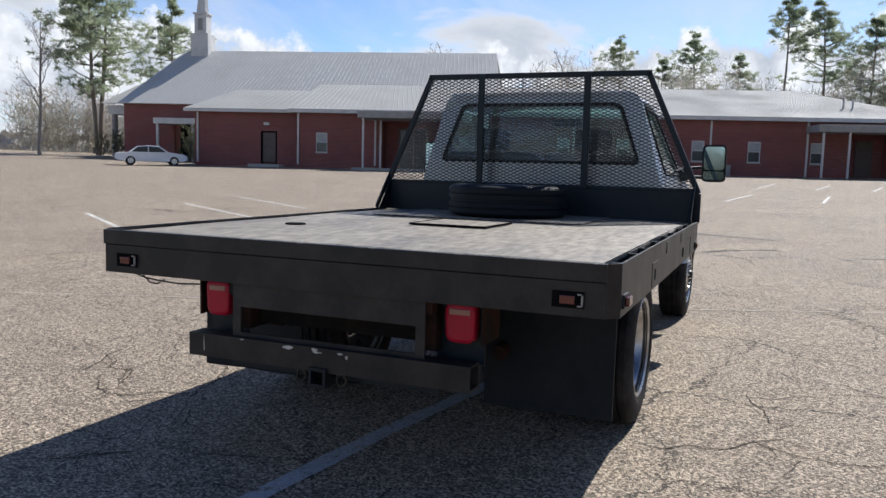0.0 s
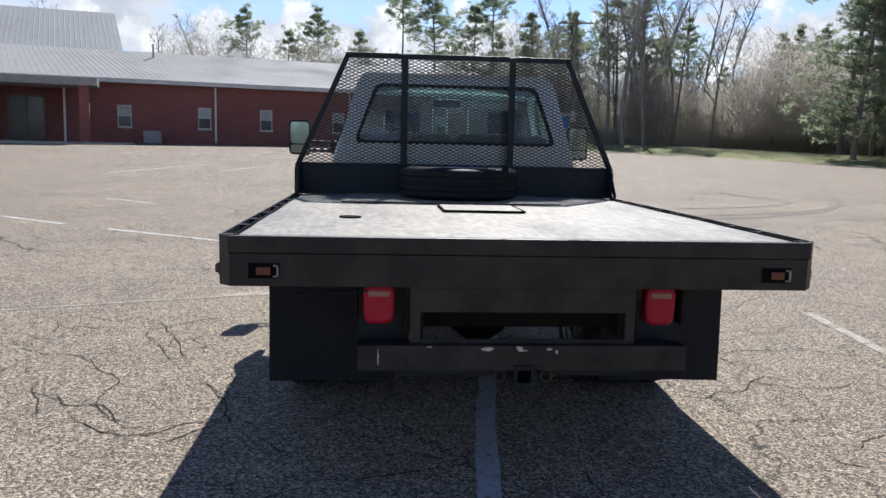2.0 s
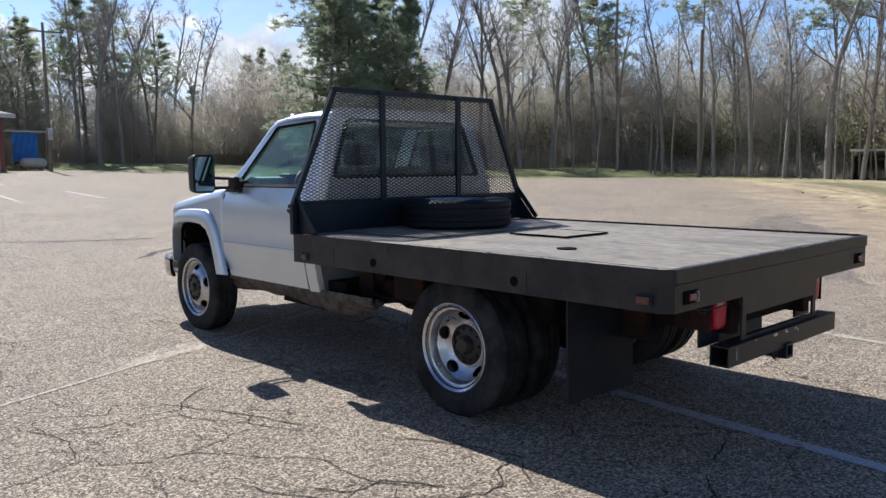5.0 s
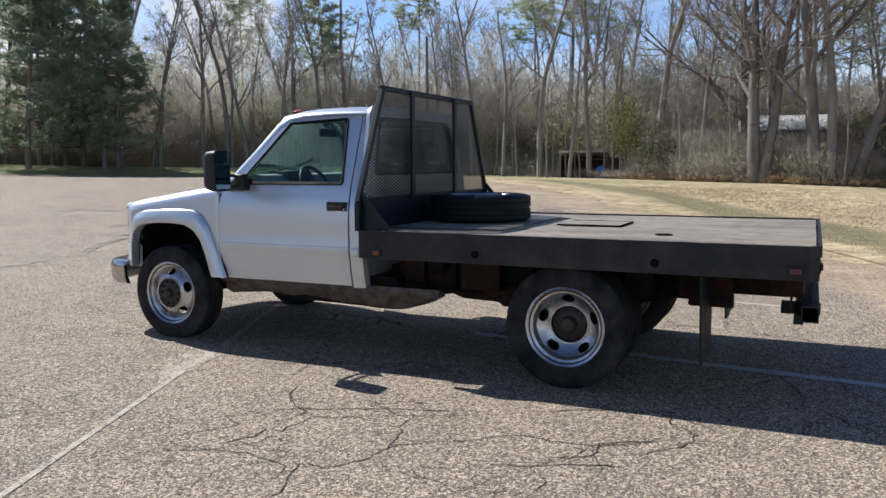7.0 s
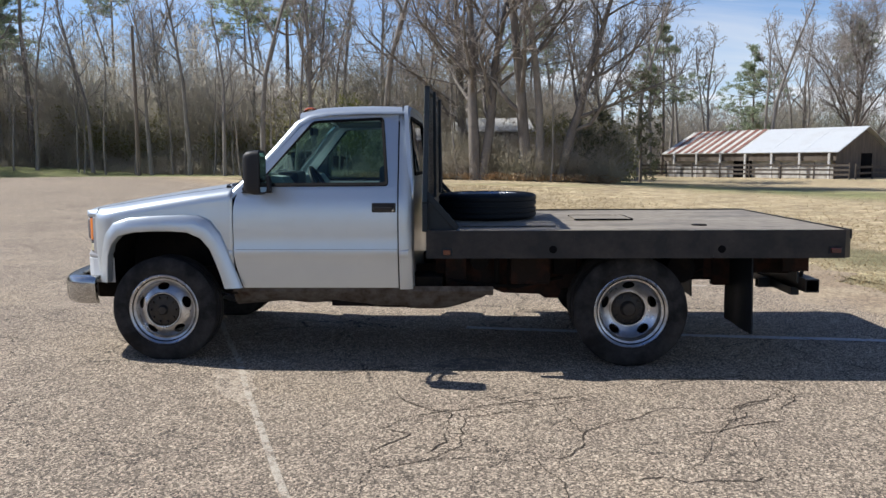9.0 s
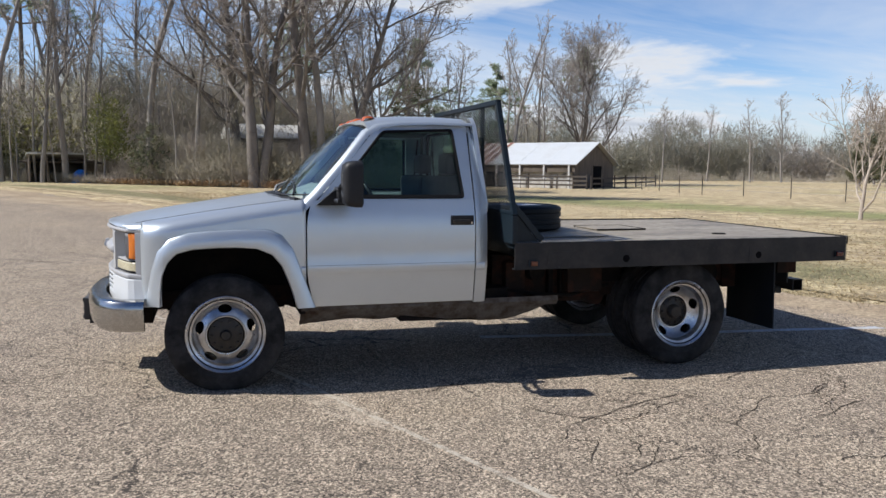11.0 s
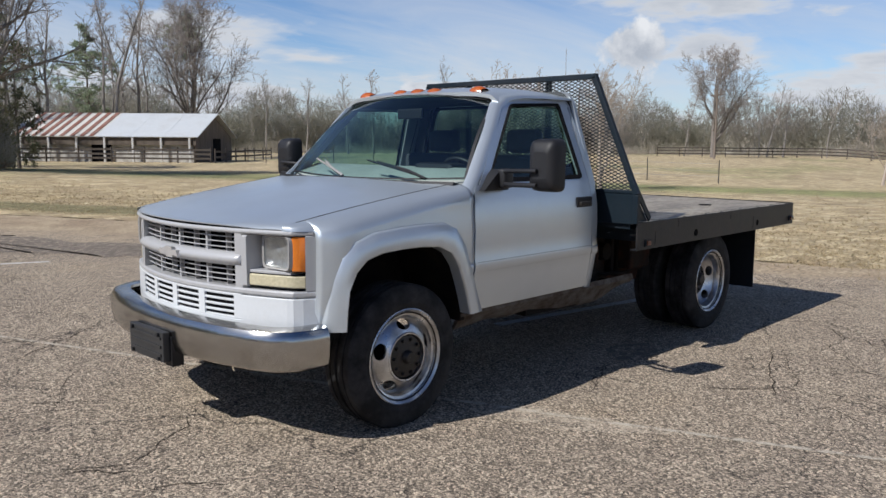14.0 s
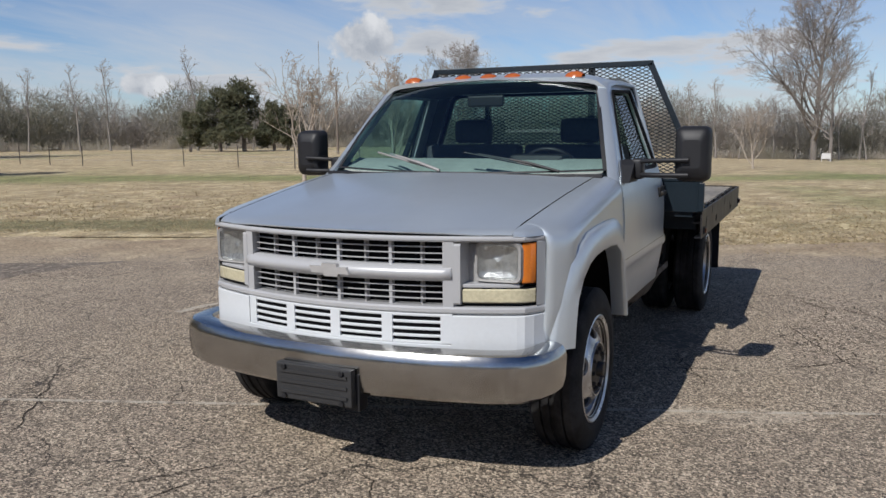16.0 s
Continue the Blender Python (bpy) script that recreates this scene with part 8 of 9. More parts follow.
def make_front():
    fr = part("front_panel", curved_bar(bmesh.new(), -0.866, 0.866, 0.585, 0.772, -0.12, -0.004), M_WHITEPAINT, truck, "white lower front panel with slots")
    # the slotted valance: four groups of five slots between silver-white slats
    # a near-black bar on the solid panel paints the shade inside the slots
    part("slot_shadow", curved_bar(bmesh.new(), -0.50, 0.51, 0.652, 0.772, -0.02, 0.0), M_DARKIN, fr, "dark bar painting the shaded slots behind white slats")
    for k in range(5):
        z = 0.642 + k * 0.0300
        part("slat", curved_bar(bmesh.new(), -0.50, 0.51, z, z + 0.0125, -0.004, 0.010, 16, 0.003), M_WHITEPAINT, fr)
    for y in (-0.50, -0.245, 0.005, 0.255, 0.51):
        part("divider", curved_bar(bmesh.new(), y - 0.024, y + 0.024, 0.645, 0.775, -0.004, 0.011, 2, 0.003), M_WHITEPAINT, fr)
    for s in (-1, 1):
        part("side_plate", curved_bar(bmesh.new(), s * 0.53, s * 0.874, 0.59, 0.770, -0.03, 0.011, 12, 0.004), M_WHITEPAINT, fr, "plain white corner of the lower panel")
    part("lower_lip", curved_bar(bmesh.new(), -0.53, 0.53, 0.59, 0.644, -0.03, 0.011, 16, 0.004), M_WHITEPAINT, fr)
    gr = part("grille", curved_bar(bmesh.new(), -0.53, 0.53, 0.78, 1.10, -0.13, -0.075), M_DARKIN, truck, "silver three-bar grille with black slats")
    part("grille_bar", curved_bar(bmesh.new(), -0.868, 0.868, 1.082, 1.106, -0.10, 0.012, 32), M_HEADER, gr, "silver top bar")
    part("grille_bar", curved_bar(bmesh.new(), -0.53, 0.53, 0.914, 0.980, -0.06, 0.022, 32, 0.024), M_HEADER, gr, "broad rounded silver centre bar", 75)
    part("grille_bar", curved_bar(bmesh.new(), -0.872, 0.872, 0.776, 0.806, -0.10, 0.012, 32), M_HEADER, gr, "silver lower bar")
    for z0 in (0.8315, 0.8590, 0.8865, 0.9995, 1.0270, 1.0545):
        part("slat", curved_bar(bmesh.new(), -0.50, 0.50, z0, z0 + 0.0045, -0.034, -0.024, 20, 0.001), M_HEADER, gr)
    for y in (-0.38, -0.12, 0.13, 0.385):
        part("slat_brace", curved_bar(bmesh.new(), y - 0.004, y + 0.004, 0.806, 1.082, -0.07, -0.042, 2, 0.001), M_GREYTRIM, gr)
    for y in (-0.515, -0.245, 0.005, 0.255, 0.515):
        w = 0.022 if abs(y) > 0.5 else 0.007
        part("upright", curved_bar(bmesh.new(), y - w, y + w, 0.80, 1.085, -0.05, 0.004 if abs(y) > 0.5 else -0.028, 2, 0.002), M_HEADER, gr)
    # plain two-bar emblem shape on the centre bar
    bm = bmesh.new()
    prism(bm, [(-0.095, 0.933), (-0.035, 0.933), (-0.030, 0.920), (0.038, 0.920), (0.042, 0.933), (0.095, 0.933), (0.082, 0.962), (0.036, 0.962), (0.032, 0.976), (-0.040, 0.976), (-0.044, 0.962), (-0.108, 0.962)], "x", 4.260, 4.282)
    part("emblem", bm, M_EMBLEM, gr, "plain chrome badge shape")
    for s in (-1, 1):
        # headlamp unit: bezel, square lamp, amber side marker, yellowed signal lamp
        bz = part("headlamp", curved_bar(bmesh.new(), s * 0.545, s * 0.86, 0.82, 1.07, -0.14, -0.085, 8), M_GREYTRIM, truck, "square headlamp in a silver bezel with amber corner")
        bm = bmesh.new()
        curved_bar(bm, s * 0.535, s * 0.565, 0.815, 1.075, -0.10, 0.006, 3)
        part("bezel", bm, M_HEADER, bz)
        part("bezel_sill", curved_bar(bmesh.new(), s * 0.565, s * 0.79, 0.886, 0.902, -0.09, -0.012, 6, 0.003), M_HEADER, bz)
        part("bezel_rim", curved_bar(bmesh.new(), s * 0.849, s * 0.8715, 0.806, 1.084, -0.10, 0.004, 3, 0.006), M_HEADER, bz)
        part("corner_gap", curved_bar(bmesh.new(), s * 0.8715, s * 0.876, 0.79, 1.10, -0.10, -0.006, 3, 0.002), M_DARKIN, bz)
        bm = bmesh.new()
        prof = loop_points([(0.612, 0.918), (0.787, 0.918), (0.787, 1.066), (0.612, 1.066)], 0.028, 6)
        c0 = (0.69, 0.99)
        rows = []
        for k, dx in ((1.0, -0.036), (0.90, -0.050), (0.6, -0.058), (0.30, -0.060), (0.02, -0.052)):
            rows.append([(front_x(0.69) + dx - 0.12 * (c0[0] + (y - c0[0]) * k - 0.69), s * (c0[0] + (y - c0[0]) * k), c0[1] + (z - c0[1]) * k) for y, z in prof])
        grid(bm, [r + r[:1] for r in rows])
        part("reflector", bm, M_LAMP, bz, "bright headlamp reflector", 40)
        bm = bmesh.new()
        ring_between(bm, [(front_x(0.69) - 0.028 - 0.12 * (y - 0.69), s * (c0[0] + (y - c0[0]) * 1.13), c0[1] + (z - c0[1]) * 1.12) for y, z in prof], [(front_x(0.69) - 0.032 - 0.12 * (y - 0.69), s * y, z) for y, z in prof])
        solid(part("lamp_ring", bm, M_GREYTRIM, bz), 0.02)
        bm = bmesh.new()
        bm.faces.new([bm.verts.new((front_x(0.69) - 0.026 - 0.12 * (y - 0.69), s * y, z)) for y, z in prof])
        ln = part("lens", bm, M_LENS, bz, "clear headlamp lens")
        ln.visible_shadow = False
        part("corner_lamp", curved_bar(bmesh.new(), s * 0.800, s * 0.844, 0.905, 1.076, -0.12, -0.008, 8, 0.006), M_AMBER, bz, "amber corner lens", 30)
        part("lens_surround", curved_bar(bmesh.new(), s * 0.566, s * 0.849, 0.816, 0.888, -0.10, -0.012, 8, 0.003), M_DARKIN, bz, "black seal round the signal lens")
        part("lens_surround", curved_bar(bmesh.new(), s * 0.795, s * 0.849, 0.899, 1.080, -0.12, -0.014, 8, 0.003), M_DARKIN, bz, "black seal round the amber lens")
        part("signal_lamp", curved_bar(bmesh.new(), s * 0.570, s * 0.844, 0.822, 0.882, -0.10, -0.006, 8, 0.006), M_FOG, bz, "yellowed clear signal lens", 30)
    # bumper: chrome face bar that wraps the corners
    path = []
    pts = [(3.955, -0.955), (4.05, -0.95), (4.14, -0.92), (4.215, -0.855), (4.27, -0.74), (4.33, -0.50), (4.365, -0.25), (4.375, 0.0), (4.365, 0.25), (4.33, 0.50), (4.27, 0.74), (4.215, 0.855), (4.14, 0.92), (4.05, 0.95), (3.955, 0.955)]
    for i, (x, y) in enumerate(pts):
        px, py = pts[max(i - 1, 0)]
        qx, qy = pts[min(i + 1, len(pts) - 1)]
        n = Vector((qy - py, -(qx - px), 0)).normalized()
        path.append(((x, y, 0), n, (0, 0, 1)))
    sec = [(-0.10, 0.640), (-0.035, 0.646), (-0.005, 0.636), (0.012, 0.612), (0.016, 0.585), (0.012, 0.50), (0.0, 0.452), (-0.02, 0.436), (-0.05, 0.440), (-0.04, 0.452), (-0.02, 0.50), (-0.012, 0.585), (-0.03, 0.615), (-0.10, 0.622)]
    bp = part("front_bumper", sweep(bmesh.new(), path, sec), M_CHROME, truck, "dulled chrome wraparound front bumper", 35)
    # plate holder with blank ribs
    pl = part("plate_holder", boxed(4.386, 4.425, -0.195, 0.185, 0.395, 0.555, bev=0.006), M_PLATE, bp, "black plastic empty plate holder")
    for z in (0.425, 0.470, 0.515):
        part("rib", boxed(4.424, 4.432, -0.175, 0.165, z, z + 0.014), M_PLATE, pl)
    for y in (-0.15, 0.14):
        for z in (0.41, 0.54):
            part("bolt", tube(bmesh.new(), (4.42, y, z), (4.438, y, z), 0.011, n=8), M_PLASTIC, pl)
    part("plate_bracket", boxed(4.32, 4.386, 0.13, 0.20, 0.37, 0.53), M_PLASTIC, bp)
    # radiator support and lower apron
    part("apron", boxed(3.92, 4.08, -0.66, 0.66, 0.44, 0.60), M_UNDER, truck, "black lower apron")


def tyre_profile(r, w, rim):
    h = w / 2
    return [(rim, -h * 0.80), (rim + 0.012, -h * 0.98), (rim + 0.05, -h * 1.06), (r - 0.07, -h * 1.05), (r - 0.03, -h * 0.98), (r - 0.008, -h * 0.88), (r, -h * 0.78),
            (r, -h * 0.50), (r - 0.012, -h * 0.48), (r - 0.012, -h * 0.42), (r, -h * 0.40), (r, -h * 0.12), (r - 0.012, -h * 0.10), (r - 0.012, h * 0.10), (r, h * 0.12), (r, h * 0.40), (r - 0.012, h * 0.42), (r - 0.012, h * 0.48), (r, h * 0.50),
            (r, h * 0.78), (r - 0.008, h * 0.88), (r - 0.03, h * 0.98), (r - 0.07, h * 1.05), (r - 0.10, h * 1.055), (r - 0.105, h * 1.03), (rim + 0.05, h * 1.06), (rim + 0.012, h * 0.98), (rim, h * 0.80)]


def disc_with_holes(bm, depth, r_in, r_out, count, hr, ha):
    """A dished wheel disc between two radii with oval hand holes. depth(r): the dish."""
    sector = 2 * math.pi / count
    rm = (r_in + r_out) / 2
    for k in range(count):
        a0 = k * sector + 0.3
        n = 24
        outer, inner = [], []
        for i in range(n):
            t = 2 * math.pi * i / n
            c, s = math.cos(t), math.sin(t)
            q = 1 / max(abs(c), abs(s))
            outer.append((rm + (r_out - r_in) / 2 * c * q, a0 + sector / 2 * s * q))
            inner.append((rm + hr * c, a0 + ha * s / rm))
        pts = [[(r * math.cos(a), depth(r), r * math.sin(a)) for r, a in o] for o in (outer, [(o[0] * 0.35 + i_[0] * 0.65, o[1] * 0.35 + i_[1] * 0.65) for o, i_ in zip(outer, inner)], inner)]
        inset = [(r * math.cos(a), depth(r) - 0.012, r * math.sin(a)) for r, a in inner]
        pts.append(inset)
        grid(bm, [p + p[:1] for p in pts])
    bmesh.ops.remove_doubles(bm, verts=bm.verts[:], dist=0.0008)


def wheel(name, m, convex, R=0.405, W=0.225, parent=None, label=""):
    """A dually wheel whose outer side is +y. convex: a front wheel, dished outwards."""
    rim = 0.252
    h = W / 2
    bm = bmesh.new()
    # barrel and outer lip
    lathe(bm, [(rim - 0.004, -h * 0.85), (rim - 0.03, -h * 0.6), (rim - 0.05, 0.0), (rim - 0.042, h * 0.5), (rim - 0.030, h * 0.72), (rim - 0.006, h * 0.80), (rim + 0.010, h * 0.88), (rim + 0.014, h * 0.96), (rim + 0.006, h * 1.0), (rim - 0.004, h * 0.94), (rim - 0.018, h * 0.84)], 64)
    if convex:
        def depth(r):
            f = (r - 0.12) / (rim - 0.03 - 0.12)
            return h * 1.02 - h * 0.62 * max(0.0, f) ** 1.7
    else:
        def depth(r):
            f = (r - 0.12) / (rim - 0.035 - 0.12)
            return -h * 0.15 + h * 0.55 * max(0.0, f) ** 1.6
    disc_with_holes(bm, depth, 0.136, rim - 0.035, 5, 0.027, 0.045)
    lathe(bm, [(rim - 0.035, depth(rim - 0.035)), (rim - 0.03, depth(rim - 0.035) - 0.02)], 48)
    d0 = depth(0.136)
    lathe(bm, [(0.136, d0), (0.131, d0 + 0.007), (0.124, d0 + 0.006), (0.119, d0 - 0.03)], 48)
    w = part(name, bm, M_RIM, parent, label, 40)
    w.matrix_basis = m
    bm = bmesh.new()
    lathe(bm, tyre_profile(R, W, rim), 72, closed=True)
    part("tyre", bm, M_RUBBER, w, "worn black tyre", 30)
    bm = bmesh.new()
    if convex:
        lathe(bm, [(0.001, d0 + 0.035), (0.028, d0 + 0.035), (0.034, d0 + 0.028), (0.038, d0 + 0.006), (0.080, d0 + 0.002), (0.114, d0 - 0.006), (0.121, d0 - 0.03)], 40)
    else:
        lathe(bm, [(0.001, d0 + 0.055), (0.040, d0 + 0.052), (0.052, d0 + 0.040), (0.058, d0 + 0.008), (0.095, d0 + 0.004), (0.117, d0 - 0.012), (0.121, d0 - 0.03)], 40)
    part("hub", bm, M_HUB, w, "greasy dark hub", 35)
    for i in range(10):
        a = 2 * math.pi * i / 10
        c = Vector((0.094 * math.cos(a), 0, 0.094 * math.sin(a)))
        part("lug_nut", tube(bmesh.new(), c + Vector((0, d0 - 0.004, 0)), c + Vector((0, d0 + 0.016, 0)), 0.011, 0.009, 6), M_HUB, w)
    # thin dark rings that mark the grooves of disc and lip
    bm = bmesh.new()
    g0 = depth(rim - 0.035)
    lathe(bm, [(rim - 0.036, g0 + 0.003), (rim - 0.028, g0 + 0.0035), (rim - 0.026, g0 - 0.004)], 48)
    part("groove", bm, M_HUB, w, "dark ring over the groove round the disc", 40)
    bm = bmesh.new()
    lathe(bm, [(rim - 0.0165, h * 0.85 + 0.002), (rim - 0.0085, h * 0.906 + 0.002), (rim - 0.0080, h * 0.90)], 64)
    part("groove", bm, M_HUB, w, "dark ring over the groove inside the lip", 40)
    # brake drum behind
    bm = bmesh.new()
    lathe(bm, [(0.001, -h * 0.5), (0.17, -h * 0.5), (0.18, -h * 0.45), (0.18, -h * 1.1), (0.001, -h * 1.1)], 32)
    part("brake_drum", bm, M_UNDER, w, "", 40)
    return w


def make_bed():
    bed = part("flatbed", boxed(-1.40, 1.44, -1.13, 1.13, 0.952, 0.985), M_BLACK, truck, "black steel flatbed with a worn pale deck")
    # deck plate, gently dented
    for x0, x1 in ((-1.462, 1.43),):
        n, k = 48, 24
        rows = [[(x0 + (x1 - x0) * i / n, -1.142 + 2.284 * j / k, 0.9935 + 0.004 * noise.noise(((x0 + (x1 - x0) * i / n) * 1.3, j * 0.3, 1.0)) - 0.003 * (abs(2 * j / k - 1) > 0.99)) for j in range(k + 1)] for i in range(n + 1)]
        bm = bmesh.new()
        grid(bm, rows)
        solid(part("deck_sheet", bm, M_DECK, bed, "worn pale steel deck sheet", 60), 0.006)
    # side channels, with chamfered rear corners
    for s in (-1, 1):
        sec = [(0.0, 0.805), (0.0, 1.0), (-0.009, 1.0), (-0.009, 0.813), (-0.05, 0.813), (-0.05, 0.805)]
        path = [((1.455, s * 1.197, 0), (0, s, 0), (0, 0, 1)), ((-1.42, s * 1.197, 0), (0, s, 0), (0, 0, 1))]
        ch = part("side_channel", sweep(bmesh.new(), path, sec), M_BEDEDGE, bed, "black side channel with round holes")
        for x in (0.57, -0.587):
            # near-black disc on the channel's face paints the shaded inside of a hole
            part("stake_hole", tube(bmesh.new(), (x, s * 1.1965, 0.868), (x, s * 1.2005, 0.868), 0.027, n=20), M_DARKIN, ch)
        # slots between deck and rail, parted by short spacers; a near-black floor paints their shaded depth
        part("slot_floor", boxed(-1.42, 1.44, *sorted((s * 1.131, s * 1.187)), 0.905, 0.915), M_DARKIN, ch)
        for i in range(9):
            x = -1.38 + i * 0.34 + 0.04 * math.sin(i * 2.1)
            part("spacer", boxed(x, x + 0.02, *sorted((s * 1.140, s * 1.190)), 0.917, 0.996), M_BEDEDGE, ch)
        part("corner_plate", sweep(bmesh.new(), [((-1.42, s * 1.197, 0), (0, s, 0), (0, 0, 1)), ((-1.472, s * 1.150, 0), (-0.7, s * 0.7, 0), (0, 0, 1))], [(0.0, 0.805), (0.0, 1.0), (-0.01, 1.0), (-0.01, 0.805)]), M_BEDEDGE, bed)
        # side markers: red behind, amber in front
        mk = part("marker_frame", boxed(-1.395, -1.31, *sorted((s * 1.196, s * 1.206)), 0.835, 0.885), M_BLACK, ch)
        part("marker_lens", boxed(-1.385, -1.32, *sorted((s * 1.205, s * 1.222)), 0.842, 0.878, bev=0.006), M_REDDARK, mk, "small red side marker")
        mk = part("marker_frame", boxed(1.27, 1.35, *sorted((s * 1.196, s * 1.205)), 0.825, 0.875), M_BLACK, ch)
        part("marker_lens", boxed(1.285, 1.335, *sorted((s * 1.204, s * 1.216)), 0.832, 0.866, bev=0.006), M_AMBERDIM, mk, "small broken amber side marker")
    # rear cross channel: upper lip and lower web
    rr = part("rear_channel", boxed(-1.474, -1.462, -1.15, 1.15, 0.805, 0.930), M_BEDEDGE, bed, "black rear cross channel")
    part("upper_lip", boxed(-1.482, -1.455, -1.155, 1.155, 0.934, 1.0, bev=0.004), M_BEDEDGE, rr)
    for s in (-1, 1):
        mk = part("marker_recess", boxed(-1.480, -1.474, s * 1.02 - 0.058, s * 1.02 + 0.058, 0.836, 0.895), M_DARKIN, rr, "recessed marker lamp frame")
        part("marker_lens", boxed(-1.492, -1.480, s * 1.02 - 0.028, s * 1.02 + 0.028, 0.850, 0.882, bev=0.004), M_REDDARK, mk, "small red rear marker")
        bm = bmesh.new()
        for a, b, c, d in ((0.036, 0.056, 0.842, 0.847), (0.036, 0.056, 0.884, 0.889), (0.05, 0.056, 0.842, 0.889)):
            box(bm, -1.489, -1.480, s * 1.02 - b, s * 1.02 - a, c, d)
        part("marker_clip", bm, M_GREYTRIM, mk)
    # dark gap between the deck sheet and the rails; pale worn pieces paint glints along its edge
    rng = random.Random(31)
    for name, along, across in (("rear_gap", (-1.15, 1.15), None), ("side_gap", (-1.45, 1.42), 1.139), ("side_gap", (-1.45, 1.42), -1.139)):
        n = 40
        rows = []
        for i in range(n + 1):
            u = along[0] + (along[1] - along[0]) * i / n
            w = 0.0045 + 0.004 * max(-0.6, noise.noise((u * 3.1, along[0], 6.0)))
            rows.append([(-1.4545 + q * w, u, 1.0012) if across is None else (u, across + q * w, 0.9995) for q in (-1, 1)])
        bm = bmesh.new()
        grid(bm, rows)
        gap = part(name, bm, M_DARKIN, bed, "dark gap beside the deck sheet")
        for _ in range(8 if across is None else 5):
            u, l = rng.uniform(*along), rng.uniform(0.01, 0.04)
            u = min(u, along[1] - l)
            at = (-1.4835, -1.478, u, u + l) if across is None else (u, u + l, *sorted((across * 1.0488, across * 1.0516)))
            part("worn_glint", boxed(*at, 0.998, 1.0012), M_GREYTRIM, gap)
    # welded patch plates on the side channels
    for s in (-1, 1):
        for x0, x1, z0, z1 in ((-0.67, -0.50, 0.818, 0.925), (-0.20, -0.04, 0.93, 0.985), (0.42, 0.86, 0.935, 0.988), (0.98, 1.20, 0.82, 0.93)):
            part("patch_plate", boxed(x0, x1, *sorted((s * 1.197, s * 1.1995)), z0, z1, bev=0.001), M_BEDEDGE, bed)
    bm = bmesh.new()
    pipe(bm, [(-1.46, 1.02, 0.815), (-1.462, 0.93, 0.792), (-1.462, 0.86, 0.785), (-1.46, 0.74, 0.778), (-1.455, 0.62, 0.785)], 0.004, 6)
    pipe(bm, [(-1.46, 0.94, 0.800), (-1.462, 0.90, 0.772), (-1.462, 0.86, 0.768), (-1.46, 0.82, 0.790)], 0.0035, 6)
    part("loose_wire", bm, M_PLASTIC, bed, "loose lamp wire hanging under the rear channel", 60)
    # floor beams under the deck
    for i in range(8):
        x = -1.25 + i * 0.36
        part("cross_beam", boxed(x - 0.03, x + 0.03, -1.14, 1.14, 0.85, 0.95), M_BLACK, bed)
    for s in (-1, 1):
        part("long_sill", boxed(-1.44, 1.42, *sorted((s * 0.38, s * 0.48)), 0.75, 0.852), M_RUST, bed, "rusty long sill")
    # bits on the deck: near-black disc painted as a hole, hatch with a raised lip, patches
    part("gooseneck_hole", tube(bmesh.new(), (-0.557, 0.725, 0.992), (-0.557, 0.725, 1.0012), 0.055, n=24), M_DARKIN, bed, "dark disc painted as a round hole in the deck")
    ht = part("hatch", boxed(-0.155, 0.30, -0.225, 0.215, 0.9985, 1.006, bev=0.002), M_DECK, bed, "square gooseneck hatch lid")
    bm = bmesh.new()
    for a in ((-0.165, 0.31, 0.217, 0.227), (-0.165, -0.157, -0.235, 0.217), (-0.157, 0.31, -0.235, -0.227)):
        box(bm, a[0], a[1], a[2], a[3], 0.9975, 1.0085)
    part("hatch_gap", bm, M_DARKIN, ht)
    part("deck_patch", boxed(0.52, 1.40, -0.60, 0.82, 0.9985, 1.004, bev=0.002), M_DECK, bed, "overlaid steel patch sheet")


